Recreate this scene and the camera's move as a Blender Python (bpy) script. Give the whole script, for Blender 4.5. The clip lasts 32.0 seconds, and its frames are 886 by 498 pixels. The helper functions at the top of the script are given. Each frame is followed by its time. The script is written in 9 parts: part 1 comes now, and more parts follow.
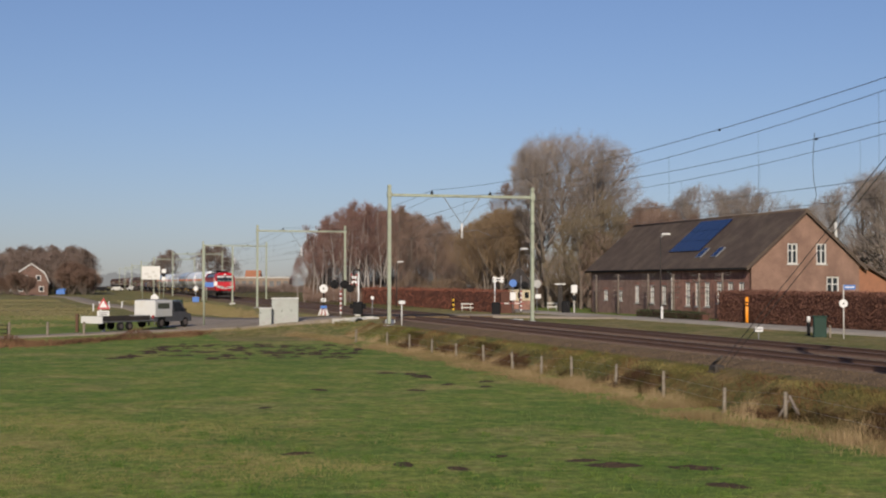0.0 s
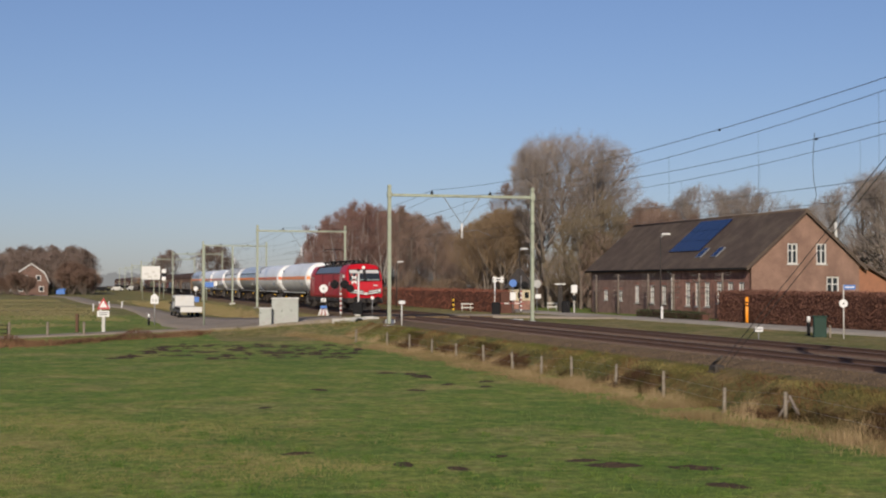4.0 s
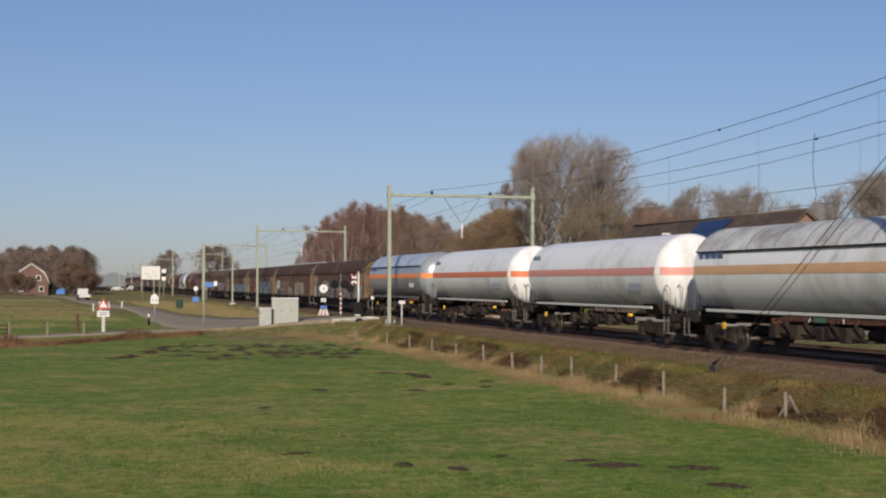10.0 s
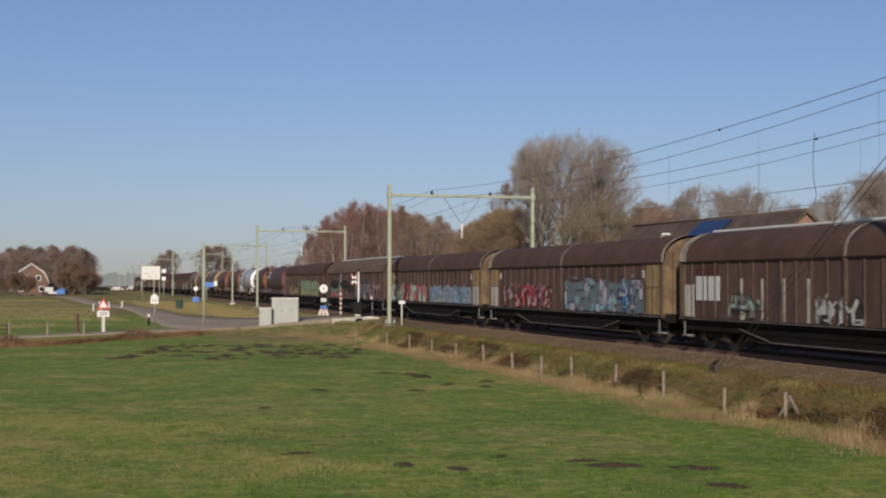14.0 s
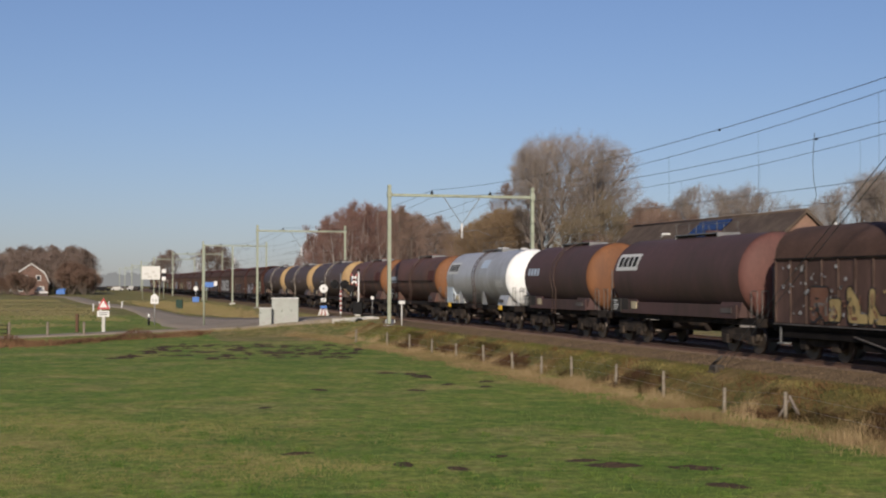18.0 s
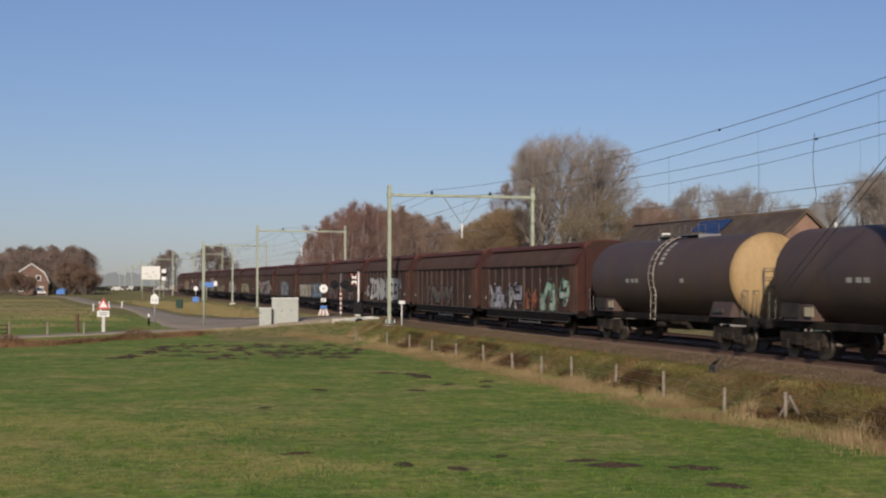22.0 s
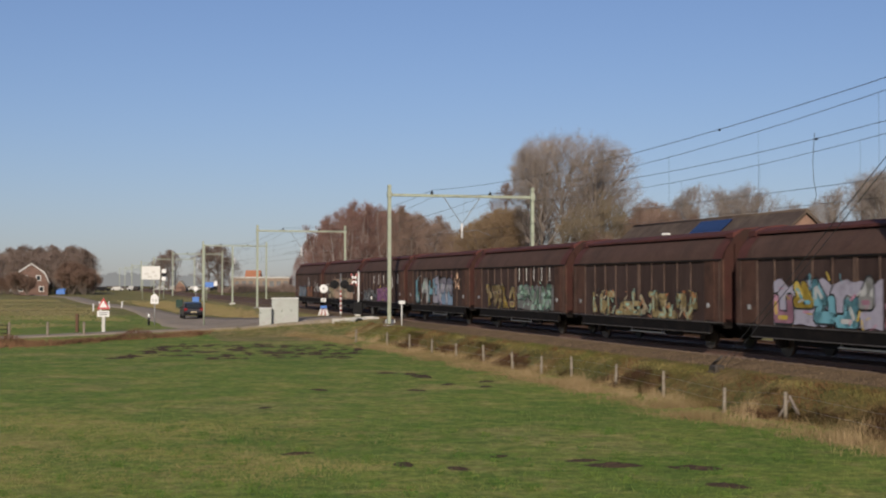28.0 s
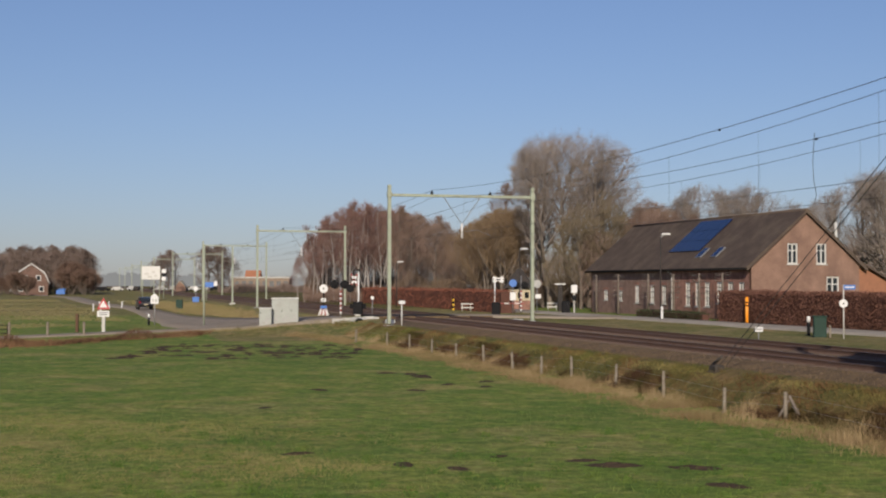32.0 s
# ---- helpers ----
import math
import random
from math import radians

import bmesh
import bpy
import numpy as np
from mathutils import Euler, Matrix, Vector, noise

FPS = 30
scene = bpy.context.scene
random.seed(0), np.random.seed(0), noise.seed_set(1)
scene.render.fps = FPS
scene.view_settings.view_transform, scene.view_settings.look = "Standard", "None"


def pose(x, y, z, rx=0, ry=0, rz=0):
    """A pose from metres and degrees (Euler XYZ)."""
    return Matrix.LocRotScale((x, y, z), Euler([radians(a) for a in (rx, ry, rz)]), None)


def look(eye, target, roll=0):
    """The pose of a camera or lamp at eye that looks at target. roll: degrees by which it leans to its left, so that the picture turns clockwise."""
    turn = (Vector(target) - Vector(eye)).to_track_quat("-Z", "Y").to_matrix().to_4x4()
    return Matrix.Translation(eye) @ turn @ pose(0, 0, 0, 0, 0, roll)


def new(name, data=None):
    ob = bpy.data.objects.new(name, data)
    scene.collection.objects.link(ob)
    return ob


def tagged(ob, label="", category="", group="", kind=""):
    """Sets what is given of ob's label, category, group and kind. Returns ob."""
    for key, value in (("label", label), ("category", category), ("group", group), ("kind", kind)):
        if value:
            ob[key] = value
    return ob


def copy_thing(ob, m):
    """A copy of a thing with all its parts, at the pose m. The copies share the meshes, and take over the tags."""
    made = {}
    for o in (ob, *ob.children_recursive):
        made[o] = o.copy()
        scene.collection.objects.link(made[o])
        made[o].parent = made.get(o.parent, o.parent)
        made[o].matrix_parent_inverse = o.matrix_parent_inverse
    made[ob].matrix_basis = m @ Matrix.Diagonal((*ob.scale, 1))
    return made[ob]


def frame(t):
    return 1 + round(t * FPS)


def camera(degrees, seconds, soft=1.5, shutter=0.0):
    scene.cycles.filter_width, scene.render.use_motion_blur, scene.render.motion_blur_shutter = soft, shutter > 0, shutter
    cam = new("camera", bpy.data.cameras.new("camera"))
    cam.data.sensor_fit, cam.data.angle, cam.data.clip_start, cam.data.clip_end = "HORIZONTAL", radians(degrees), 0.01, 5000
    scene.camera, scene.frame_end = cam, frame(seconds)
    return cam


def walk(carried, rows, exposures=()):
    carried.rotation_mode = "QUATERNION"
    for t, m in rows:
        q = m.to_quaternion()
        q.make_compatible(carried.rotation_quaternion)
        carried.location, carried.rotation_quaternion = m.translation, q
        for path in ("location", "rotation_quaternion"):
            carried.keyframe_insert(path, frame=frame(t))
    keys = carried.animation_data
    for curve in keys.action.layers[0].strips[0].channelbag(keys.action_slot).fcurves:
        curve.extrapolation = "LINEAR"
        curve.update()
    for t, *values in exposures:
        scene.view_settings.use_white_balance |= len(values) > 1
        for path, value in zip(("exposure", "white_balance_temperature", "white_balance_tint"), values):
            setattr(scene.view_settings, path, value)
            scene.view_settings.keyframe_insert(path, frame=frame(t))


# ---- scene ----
cam = camera(35.99, 32.0, soft=2.1, shutter=0.15)
EYE = Vector((0.0, 0.0, 2.36))
AIM = look(EYE, (0.0, 100.0, 2.36 + 2.477), 0.064)
walk(cam, [(0.0, AIM), (32.0, AIM)])

# ---- light ----
SUN_EL, SUN_AZ = radians(23), radians(184)      # azimuth clockwise from +y: low winter sun behind the camera
world = bpy.data.worlds.new("sky_world")
scene.world = world
world.use_nodes = True
nt = world.node_tree
sky = nt.nodes.new("ShaderNodeTexSky")
sky.sky_type, sky.sun_disc = "NISHITA", False
sky.sun_elevation, sky.sun_rotation = SUN_EL, SUN_AZ
sky.air_density, sky.dust_density, sky.ozone_density = 1.02, 0.93, 6.0
tone = nt.nodes.new("ShaderNodeMix")
tone.data_type, tone.blend_type = "RGBA", "MULTIPLY"
tone.inputs[0].default_value, tone.inputs[7].default_value = 1.0, (1.33, 1.07, 1.075, 1.0)
nt.links.new(sky.outputs[0], tone.inputs[6])
# the haze line at the foot of the sky lies a little below the true horizon
sky_co = nt.nodes.new("ShaderNodeTexCoord")
lift_up = nt.nodes.new("ShaderNodeMapping")
lift_up.inputs["Location"].default_value, lift_up.inputs["Scale"].default_value = (0, 0, 0.02), (1, 1, 0.93)
nt.links.new(sky_co.outputs["Generated"], lift_up.inputs[0])
nt.links.new(lift_up.outputs[0], sky.inputs[0])
nt.links.new(tone.outputs[2], nt.nodes["Background"].inputs[0])
nt.nodes["Background"].inputs[1].default_value = 0.0905
sun = new("sun", bpy.data.lights.new("sun", "SUN"))
sun.data.energy, sun.data.angle, sun.data.color = 5.0, radians(0.6), (1.0, 0.885, 0.73)
sun_dir = Vector((math.sin(SUN_AZ) * math.cos(SUN_EL), math.cos(SUN_AZ) * math.cos(SUN_EL), math.sin(SUN_EL)))
sun.matrix_world = Matrix.Translation((0, 0, 60)) @ sun_dir.to_track_quat("Z", "Y").to_matrix().to_4x4()
scene.view_settings.exposure = -0.12

# ---- mesh tools ----


class Shell:
    """Collects vertices and faces of one part."""

    def __init__(self):
        self.v, self.f, self.s = [], [], []

    def add(self, verts, faces, smooth=False):
        n = len(self.v)
        self.v.extend(tuple(p) for p in verts)
        self.f.extend(tuple(n + i for i in q) for q in faces)
        self.s.extend([smooth] * len(faces))
        return self

    def box(self, x0, x1, y0, y1, z0, z1, c=0.0):
        if c <= 0:
            vs = [(x, y, z) for x in (x0, x1) for y in (y0, y1) for z in (z0, z1)]
            return self.add(vs, [(0, 1, 3, 2), (4, 6, 7, 5), (0, 4, 5, 1), (2, 3, 7, 6), (0, 2, 6, 4), (1, 5, 7, 3)])
        c = min(c, (x1 - x0) * 0.49, (y1 - y0) * 0.49, (z1 - z0) * 0.49)
        vs, idx = [], {}
        for i, x in enumerate((x0, x1)):
            for j, y in enumerate((y0, y1)):
                for k, z in enumerate((z0, z1)):
                    dx, dy, dz = (c, -c)[i], (c, -c)[j], (c, -c)[k]
                    for a, p in enumerate(((x, y + dy, z + dz), (x + dx, y, z + dz), (x + dx, y + dy, z))):
                        idx[i, j, k, a] = len(vs)
                        vs.append(p)
        fs = []
        for a in range(3):
            for e in (0, 1):
                q = []
                for b, d in ((0, 0), (0, 1), (1, 1), (1, 0)):
                    t = [b, d]
                    t.insert(a, e)
                    q.append(idx[t[0], t[1], t[2], a])
                fs.append(q if e else q[::-1])
        for a in range(3):
            o = [m for m in range(3) if m != a]
            for b in (0, 1):
                for d in (0, 1):
                    q = []
                    for e, w in ((0, o[0]), (0, o[1]), (1, o[1]), (1, o[0])):
                        t = [0, 0, 0]
                        t[a], t[o[0]], t[o[1]] = e, b, d
                        q.append(idx[t[0], t[1], t[2], w])
                    fs.append(q)
        for i in (0, 1):
            for j in (0, 1):
                for k in (0, 1):
                    fs.append([idx[i, j, k, 0], idx[i, j, k, 1], idx[i, j, k, 2]])
        return self.add(vs, fs)

    def tube(self, p0, p1, r0, r1=None, n=8, caps=True, smooth=True):
        r1 = r0 if r1 is None else r1
        p0, p1 = Vector(p0), Vector(p1)
        d = (p1 - p0).normalized()
        e = d.orthogonal().normalized()
        g = d.cross(e)
        ring = [e * math.cos(2 * math.pi * i / n) + g * math.sin(2 * math.pi * i / n) for i in range(n)]
        self.add([p0 + q * r0 for q in ring] + [p1 + q * r1 for q in ring],
                 [(i, (i + 1) % n, n + (i + 1) % n, n + i) for i in range(n)], smooth)
        if caps:
            m = len(self.v) - 2 * n
            self.f += [tuple(range(m + n - 1, m - 1, -1)), tuple(range(m + n, m + 2 * n))]
            self.s += [False, False]
        return self

    def path(self, pts, r, n=6):
        for a, b in zip(pts, pts[1:]):
            self.tube(a, b, r, r, n, False)
        return self

    def prism(self, poly, x0, x1, smooth=False, caps=True):
        """Extrudes a (y, z) outline along x."""
        n = len(poly)
        self.add([(x0, y, z) for y, z in poly] + [(x1, y, z) for y, z in poly],
                 [(i, (i + 1) % n, n + (i + 1) % n, n + i) for i in range(n)], smooth)
        if caps:
            m = len(self.v) - 2 * n
            self.f += [tuple(range(m + n - 1, m - 1, -1)), tuple(range(m + n, m + 2 * n))]
            self.s += [False, False]
        return self

    def lathe(self, prof, cy=0.0, cz=0.0, n=32, a0=0.0, a1=2 * math.pi, smooth=True):
        """Turns (x, r) round the x axis through (cy, cz)."""
        full = abs(a1 - a0 - 2 * math.pi) < 1e-6
        m = n if full else n + 1
        vs = [(x, cy + r * math.sin(a0 + (a1 - a0) * i / n), cz + r * math.cos(a0 + (a1 - a0) * i / n))
              for x, r in prof for i in range(m)]
        fs = [(k * m + i, k * m + (i + 1) % m, (k + 1) * m + (i + 1) % m, (k + 1) * m + i)
              for k in range(len(prof) - 1) for i in range(n)]
        return self.add(vs, fs, smooth)

    def disc(self, c, axis, r, h, n=16):
        a = Vector(axis).normalized() * (h / 2)
        return self.tube(Vector(c) - a, Vector(c) + a, r, r, n)

    def moved(self, m):
        self.v = [tuple(m @ Vector(p)) for p in self.v]
        return self

    def mesh(self, name, mats):
        me = bpy.data.meshes.new(name)
        me.from_pydata(self.v, [], self.f)
        me.polygons.foreach_set("use_smooth", self.s)
        for q in (mats if isinstance(mats, (list, tuple)) else [mats]):
            me.materials.append(q)
        return me


def part(name, sh, material, parent, label=""):
    """Links a Shell (or a ready mesh) as one mesh under a thing or a part."""
    ob = new(name, sh.mesh(name, material) if isinstance(sh, Shell) else sh)
    ob.parent = parent
    return tagged(ob, label)


def thing(name, label, category, m=None, group="", kind=""):
    ob = new(name)
    ob.empty_display_size = 0.2
    if m is not None:
        ob.matrix_world = m
    return tagged(ob, label, category, group, kind)


def solo(name, sh, material, label, category="", group="", kind="", m=None):
    ob = new(name, sh.mesh(name, material))
    if m is not None:
        ob.matrix_world = m
    return tagged(ob, label, category, group, kind)


# ---- materials ----


def mat(name, base, rough=0.6, metal=0.0, vary=0.18, scale=1.5, dirt=None, amount=0.45, bump=0.15, bscale=40.0, spread=0.0, streak=1.0):
    """A surface of one paint or stuff: coarse and fine variation, patches of dirt, fine relief."""
    m = bpy.data.materials.new(name)
    m.use_nodes = True
    t = m.node_tree
    b = t.nodes["Principled BSDF"]
    b.inputs["Roughness"].default_value, b.inputs["Metallic"].default_value = rough, metal
    if rough >= 0.8:
        b.inputs["Specular IOR Level"].default_value = 0.15
    co = t.nodes.new("ShaderNodeTexCoord")
    mp = t.nodes.new("ShaderNodeMapping")
    mp.inputs["Scale"].default_value = (1.0, 1.0, 1.0 / streak)
    t.links.new(co.outputs["Object"], mp.inputs[0])

    def noise_node(sc, det=4.0, rgh=0.6):
        n = t.nodes.new("ShaderNodeTexNoise")
        n.inputs["Scale"].default_value, n.inputs["Detail"].default_value, n.inputs["Roughness"].default_value = sc, det, rgh
        t.links.new(mp.outputs[0], n.inputs["Vector"])
        return n.outputs[0]

    def mix(a, c, fac, mode="MIX"):
        x = t.nodes.new("ShaderNodeMix")
        x.data_type, x.blend_type = "RGBA", mode
        for sock, val in ((x.inputs[0], fac), (x.inputs[6], a), (x.inputs[7], c)):
            if hasattr(val, "links"):
                t.links.new(val, sock)
            elif isinstance(val, (int, float)):
                sock.default_value = val
            else:
                sock.default_value = (*val[:3], 1.0)
        return x.outputs[2]

    def ramp(v, lo, hi):
        r = t.nodes.new("ShaderNodeMapRange")
        r.inputs[1].default_value, r.inputs[2].default_value = lo, hi
        t.links.new(v, r.inputs[0])
        return r.outputs[0]

    dark = [c * (1 - vary) for c in base]
    light = [min(1.0, c * (1 + vary)) for c in base]
    col = mix(dark, light, ramp(noise_node(scale), 0.3, 0.7))
    col = mix(col, mix([c * (1 - vary * 1.2) for c in base], light, ramp(noise_node(scale * 11, 3.0), 0.3, 0.7)), 0.45)
    if dirt:
        col = mix(col, dirt, ramp(noise_node(scale * 0.55, 6.0, 0.7), 0.62 - amount * 0.4, 0.78 - amount * 0.25))
    if spread:
        oi = t.nodes.new("ShaderNodeObjectInfo")
        hv = t.nodes.new("ShaderNodeHueSaturation")
        t.links.new(ramp(oi.outputs["Random"], -1e-6, 1.0), hv.inputs["Value"])
        r = t.nodes.new("ShaderNodeMapRange")
        r.inputs[3].default_value, r.inputs[4].default_value = 1 - spread, 1 + spread
        t.links.new(oi.outputs["Random"], r.inputs[0])
        t.links.new(r.outputs[0], hv.inputs["Value"])
        t.links.new(col, hv.inputs["Color"])
        col = hv.outputs[0]
    t.links.new(col, b.inputs["Base Color"])
    if bump:
        bp = t.nodes.new("ShaderNodeBump")
        bp.inputs["Strength"].default_value, bp.inputs["Distance"].default_value = bump, 0.02
        t.links.new(noise_node(bscale, 5.0, 0.65), bp.inputs["Height"])
        t.links.new(bp.outputs[0], b.inputs["Normal"])
    return m


GALV = mat("mast_green_paint", (0.28, 0.31, 0.235), 0.65, 0.0, 0.15, 3, (0.22, 0.22, 0.17), 0.3)
STEEL = mat("steel_grey", (0.22, 0.22, 0.22), 0.5, 0.5, 0.2, 4)
WIRE = mat("wire_dark", (0.035, 0.035, 0.035), 0.5, 0.3, 0.1, 4)
WHITE = mat("white_paint", (0.52, 0.52, 0.50), 0.5, 0, 0.06, 3, (0.5, 0.48, 0.42), 0.2)
SIGNWHITE = mat("sign_white", (0.58, 0.58, 0.57), 0.4, 0, 0.05, 6)
RED = mat("sign_red", (0.36, 0.03, 0.035), 0.4, 0, 0.1, 6)
BLACK = mat("black_plastic", (0.011, 0.011, 0.012), 0.8, 0, 0.3, 4)
BLUE = mat("sign_blue", (0.035, 0.13, 0.40), 0.4, 0, 0.1, 6)
YELLOW = mat("sign_yellow", (0.75, 0.45, 0.03), 0.45, 0, 0.1, 6)
BALLAST = mat("ballast", (0.15, 0.104, 0.06), 0.95, 0, 0.45, 2.5, (0.09, 0.064, 0.04), 0.5, 1.0, 14)
SLEEPER = mat("concrete_sleeper", (0.15, 0.11, 0.09), 0.9, 0, 0.3, 3, (0.11, 0.08, 0.06), 0.5)
RAIL = mat("rail_rust", (0.12, 0.068, 0.046), 0.75, 0.0, 0.3, 6)
RAILTOP = mat("rail_bright", (0.2, 0.17, 0.15), 0.5, 0.7, 0.1, 6)
HAZARD = mat("hazard_grey", (0.30, 0.30, 0.29), 0.6, 0, 0.2, 3)
CONCRETE = mat("concrete_light", (0.45, 0.44, 0.41), 0.8, 0, 0.15, 2, (0.25, 0.24, 0.2), 0.3)
ASPHALT = mat("asphalt", (0.275, 0.23, 0.18), 0.95, 0, 0.2, 0.8, (0.21, 0.175, 0.135), 0.35, 0.4, 60)
WOODPOST = mat("weathered_post", (0.22, 0.19, 0.15), 0.95, 0, 0.35, 8, (0.10, 0.08, 0.055), 0.45)
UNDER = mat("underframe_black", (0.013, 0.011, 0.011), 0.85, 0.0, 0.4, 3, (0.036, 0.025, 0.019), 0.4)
# Near-black copy of UNDER: shade below the van floors is put into its colour.
UNDERSHADE = mat("underframe_shaded", (0.006, 0.005, 0.005), 0.9, 0.0, 0.4, 3, (0.014, 0.011, 0.010), 0.4)
WHEEL = mat("wheel_steel", (0.075, 0.06, 0.05), 0.5, 0.5, 0.3, 5)
TANKWHITE = mat("tank_white", (0.74, 0.75, 0.75), 0.32, 0, 0.06, 0.7, (0.45, 0.44, 0.42), 0.22, 0.05, 3, streak=3)
TANKGREY = mat("tank_bluegrey", (0.29, 0.32, 0.36), 0.3, 0.15, 0.1, 0.7, (0.2, 0.22, 0.24), 0.3, 0.05, 3, streak=3)
SHIELD = mat("sunshield_grey", (0.48, 0.55, 0.62), 0.38, 0.2, 0.1, 0.8, (0.27, 0.28, 0.3), 0.35, 0.1, 6)
SHIELDWHITE = mat("sunshield_worn", (0.55, 0.56, 0.55), 0.5, 0, 0.2, 1.2, (0.25, 0.24, 0.22), 0.5, 0.2, 6)
ORANGE = mat("stripe_orange", (0.80, 0.22, 0.03), 0.4, 0, 0.1, 1.5)
STRIPERED = mat("stripe_redorange", (0.60, 0.15, 0.05), 0.4, 0, 0.12, 1.5)
STRIPEPALE = mat("stripe_faded", (0.60, 0.36, 0.20), 0.5, 0, 0.15, 1.5)
STRIPEPINK = mat("stripe_pink", (0.58, 0.26, 0.22), 0.5, 0, 0.12, 1.5)
TANKDARK = mat("tank_dark", (0.060, 0.041, 0.040), 0.65, 0.0, 0.3, 0.9, (0.08, 0.047, 0.034), 0.4, 0.08, 4, streak=3)
TANKRUST = mat("tank_rustbrown", (0.112, 0.048, 0.033), 0.7, 0.0, 0.3, 1.0, (0.05, 0.029, 0.022), 0.45, 0.08, 5, streak=3)
TANKSILVER = mat("tank_silver", (0.40, 0.405, 0.42), 0.42, 0.15, 0.12, 0.8, (0.25, 0.24, 0.23), 0.35, 0.08, 4, streak=3)
TANKBROWN = mat("tank_brown", (0.072, 0.036, 0.034), 0.7, 0.0, 0.3, 0.9, (0.045, 0.026, 0.021), 0.45, 0.08, 4, streak=3)
HEADRED = mat("head_red_brown", (0.105, 0.042, 0.034), 0.75, 0, 0.25, 1.2, (0.075, 0.035, 0.028), 0.4, 0.08, 5, streak=3)
HEADORANGE = mat("head_orange", (0.175, 0.07, 0.025), 0.75, 0, 0.25, 1.2, (0.11, 0.045, 0.02), 0.4, 0.08, 5, streak=3)
HEADYELLOW = mat("head_cream", (0.32, 0.215, 0.10), 0.75, 0, 0.2, 1.2, (0.22, 0.13, 0.06), 0.35, 0.08, 5, streak=3)
WAGON = mat("wagon_brown", (0.072, 0.046, 0.040), 0.85, 0.0, 0.35, 0.9, (0.046, 0.029, 0.025), 0.5, 0.12, 8, streak=4)
WAGONLONG = mat("wagon_dusty_brown", (0.112, 0.068, 0.058), 0.85, 0.0, 0.35, 0.9, (0.066, 0.042, 0.036), 0.5, 0.12, 8, streak=4)
WAGONROOF = mat("wagon_roof_brown", (0.083, 0.049, 0.039), 0.85, 0.0, 0.25, 0.8, (0.055, 0.035, 0.028), 0.45, 0.1, 6, streak=1)
WAGONEND = mat("wagon_end_red", (0.046, 0.018, 0.015), 0.85, 0.0, 0.3, 1.5, (0.036, 0.02, 0.016), 0.45, 0.12, 8)
WAGONPANEL = mat("wagon_panel", (0.088, 0.046, 0.034), 0.85, 0.0, 0.35, 1.5, (0.045, 0.028, 0.022), 0.45, 0.12, 8)
WAGONRED = mat("wagon_ridge_red", (0.088, 0.032, 0.028), 0.8, 0.0, 0.3, 1.2, (0.06, 0.028, 0.023), 0.45, 0.12, 8)
ROOFTAN = mat("wagon_roof_tan", (0.125, 0.088, 0.062), 0.85, 0.0, 0.25, 0.8, (0.08, 0.055, 0.04), 0.45, 0.1, 6)
RIBBROWN = mat("rib_worn_brown", (0.10, 0.068, 0.056), 0.85, 0.0, 0.3, 2.0, (0.05, 0.032, 0.027), 0.45, 0.1, 8)
WORNCAP = mat("worn_pale_cap", (0.40, 0.36, 0.31), 0.8, 0.0, 0.3, 2.5, (0.12, 0.09, 0.07), 0.5, 0.1, 8)
WORNEND = mat("worn_end_ochre", (0.15, 0.105, 0.066), 0.85, 0.0, 0.35, 2.0, (0.045, 0.032, 0.024), 0.5, 0.1, 8)
DOOROCHRE = mat("door_ochre", (0.30, 0.21, 0.105), 0.85, 0.0, 0.3, 2.0, (0.10, 0.065, 0.04), 0.45, 0.1, 8, streak=3)
DOORPALE = mat("door_pale_grey", (0.42, 0.40, 0.36), 0.8, 0.0, 0.2, 2.0, (0.18, 0.15, 0.12), 0.45, 0.1, 8, streak=3)
SILLGREY = mat("sill_edge_grey", (0.10, 0.09, 0.085), 0.7, 0.0, 0.3, 3.0, (0.04, 0.03, 0.028), 0.5)
CREAM = mat("worn_cream", (0.42, 0.36, 0.24), 0.6, 0, 0.2, 2, (0.2, 0.15, 0.1), 0.35)
LOCORED = mat("loco_red", (0.39, 0.007, 0.016), 0.42, 0, 0.08, 1.0, (0.2, 0.008, 0.012), 0.2, 0.03, 5, streak=3)
LOCOGREY = mat("loco_dark_grey", (0.036, 0.033, 0.032), 0.8, 0.0, 0.3, 2, (0.055, 0.042, 0.034), 0.35)
DUSTPALE = mat("underfloor_dust", (0.085, 0.07, 0.058), 0.9, 0.0, 0.45, 4, (0.03, 0.025, 0.02), 0.45)
DUSTY = mat("bogie_dusty", (0.022, 0.018, 0.016), 0.9, 0.0, 0.4, 3, (0.06, 0.046, 0.036), 0.45)
RAILGREY = mat("handrail_dark", (0.11, 0.105, 0.10), 0.7, 0.0, 0.2, 4)
LOCORED.node_tree.nodes["Principled BSDF"].inputs["Specular IOR Level"].default_value = 0.25
LOCOROOF = mat("loco_roof_grey", (0.11, 0.14, 0.18), 0.5, 0.1, 0.15, 2)
DARKGLASS = mat("dark_glass", (0.02, 0.025, 0.03), 0.06, 0, 0.1, 2, bump=0)
LAMPGLASS = mat("lamp_glass", (0.75, 0.75, 0.72), 0.1, 0, 0.05, 5, bump=0)
BRICK = mat("brick_red", (0.30, 0.165, 0.13), 0.9, 0, 0.25, 2.2, (0.14, 0.08, 0.065), 0.4, 0.4, 25)
BRICKLIGHT = mat("brick_orange", (0.215, 0.135, 0.103), 0.95, 0, 0.28, 0.9, (0.15, 0.095, 0.075), 0.4, 0.4, 25)
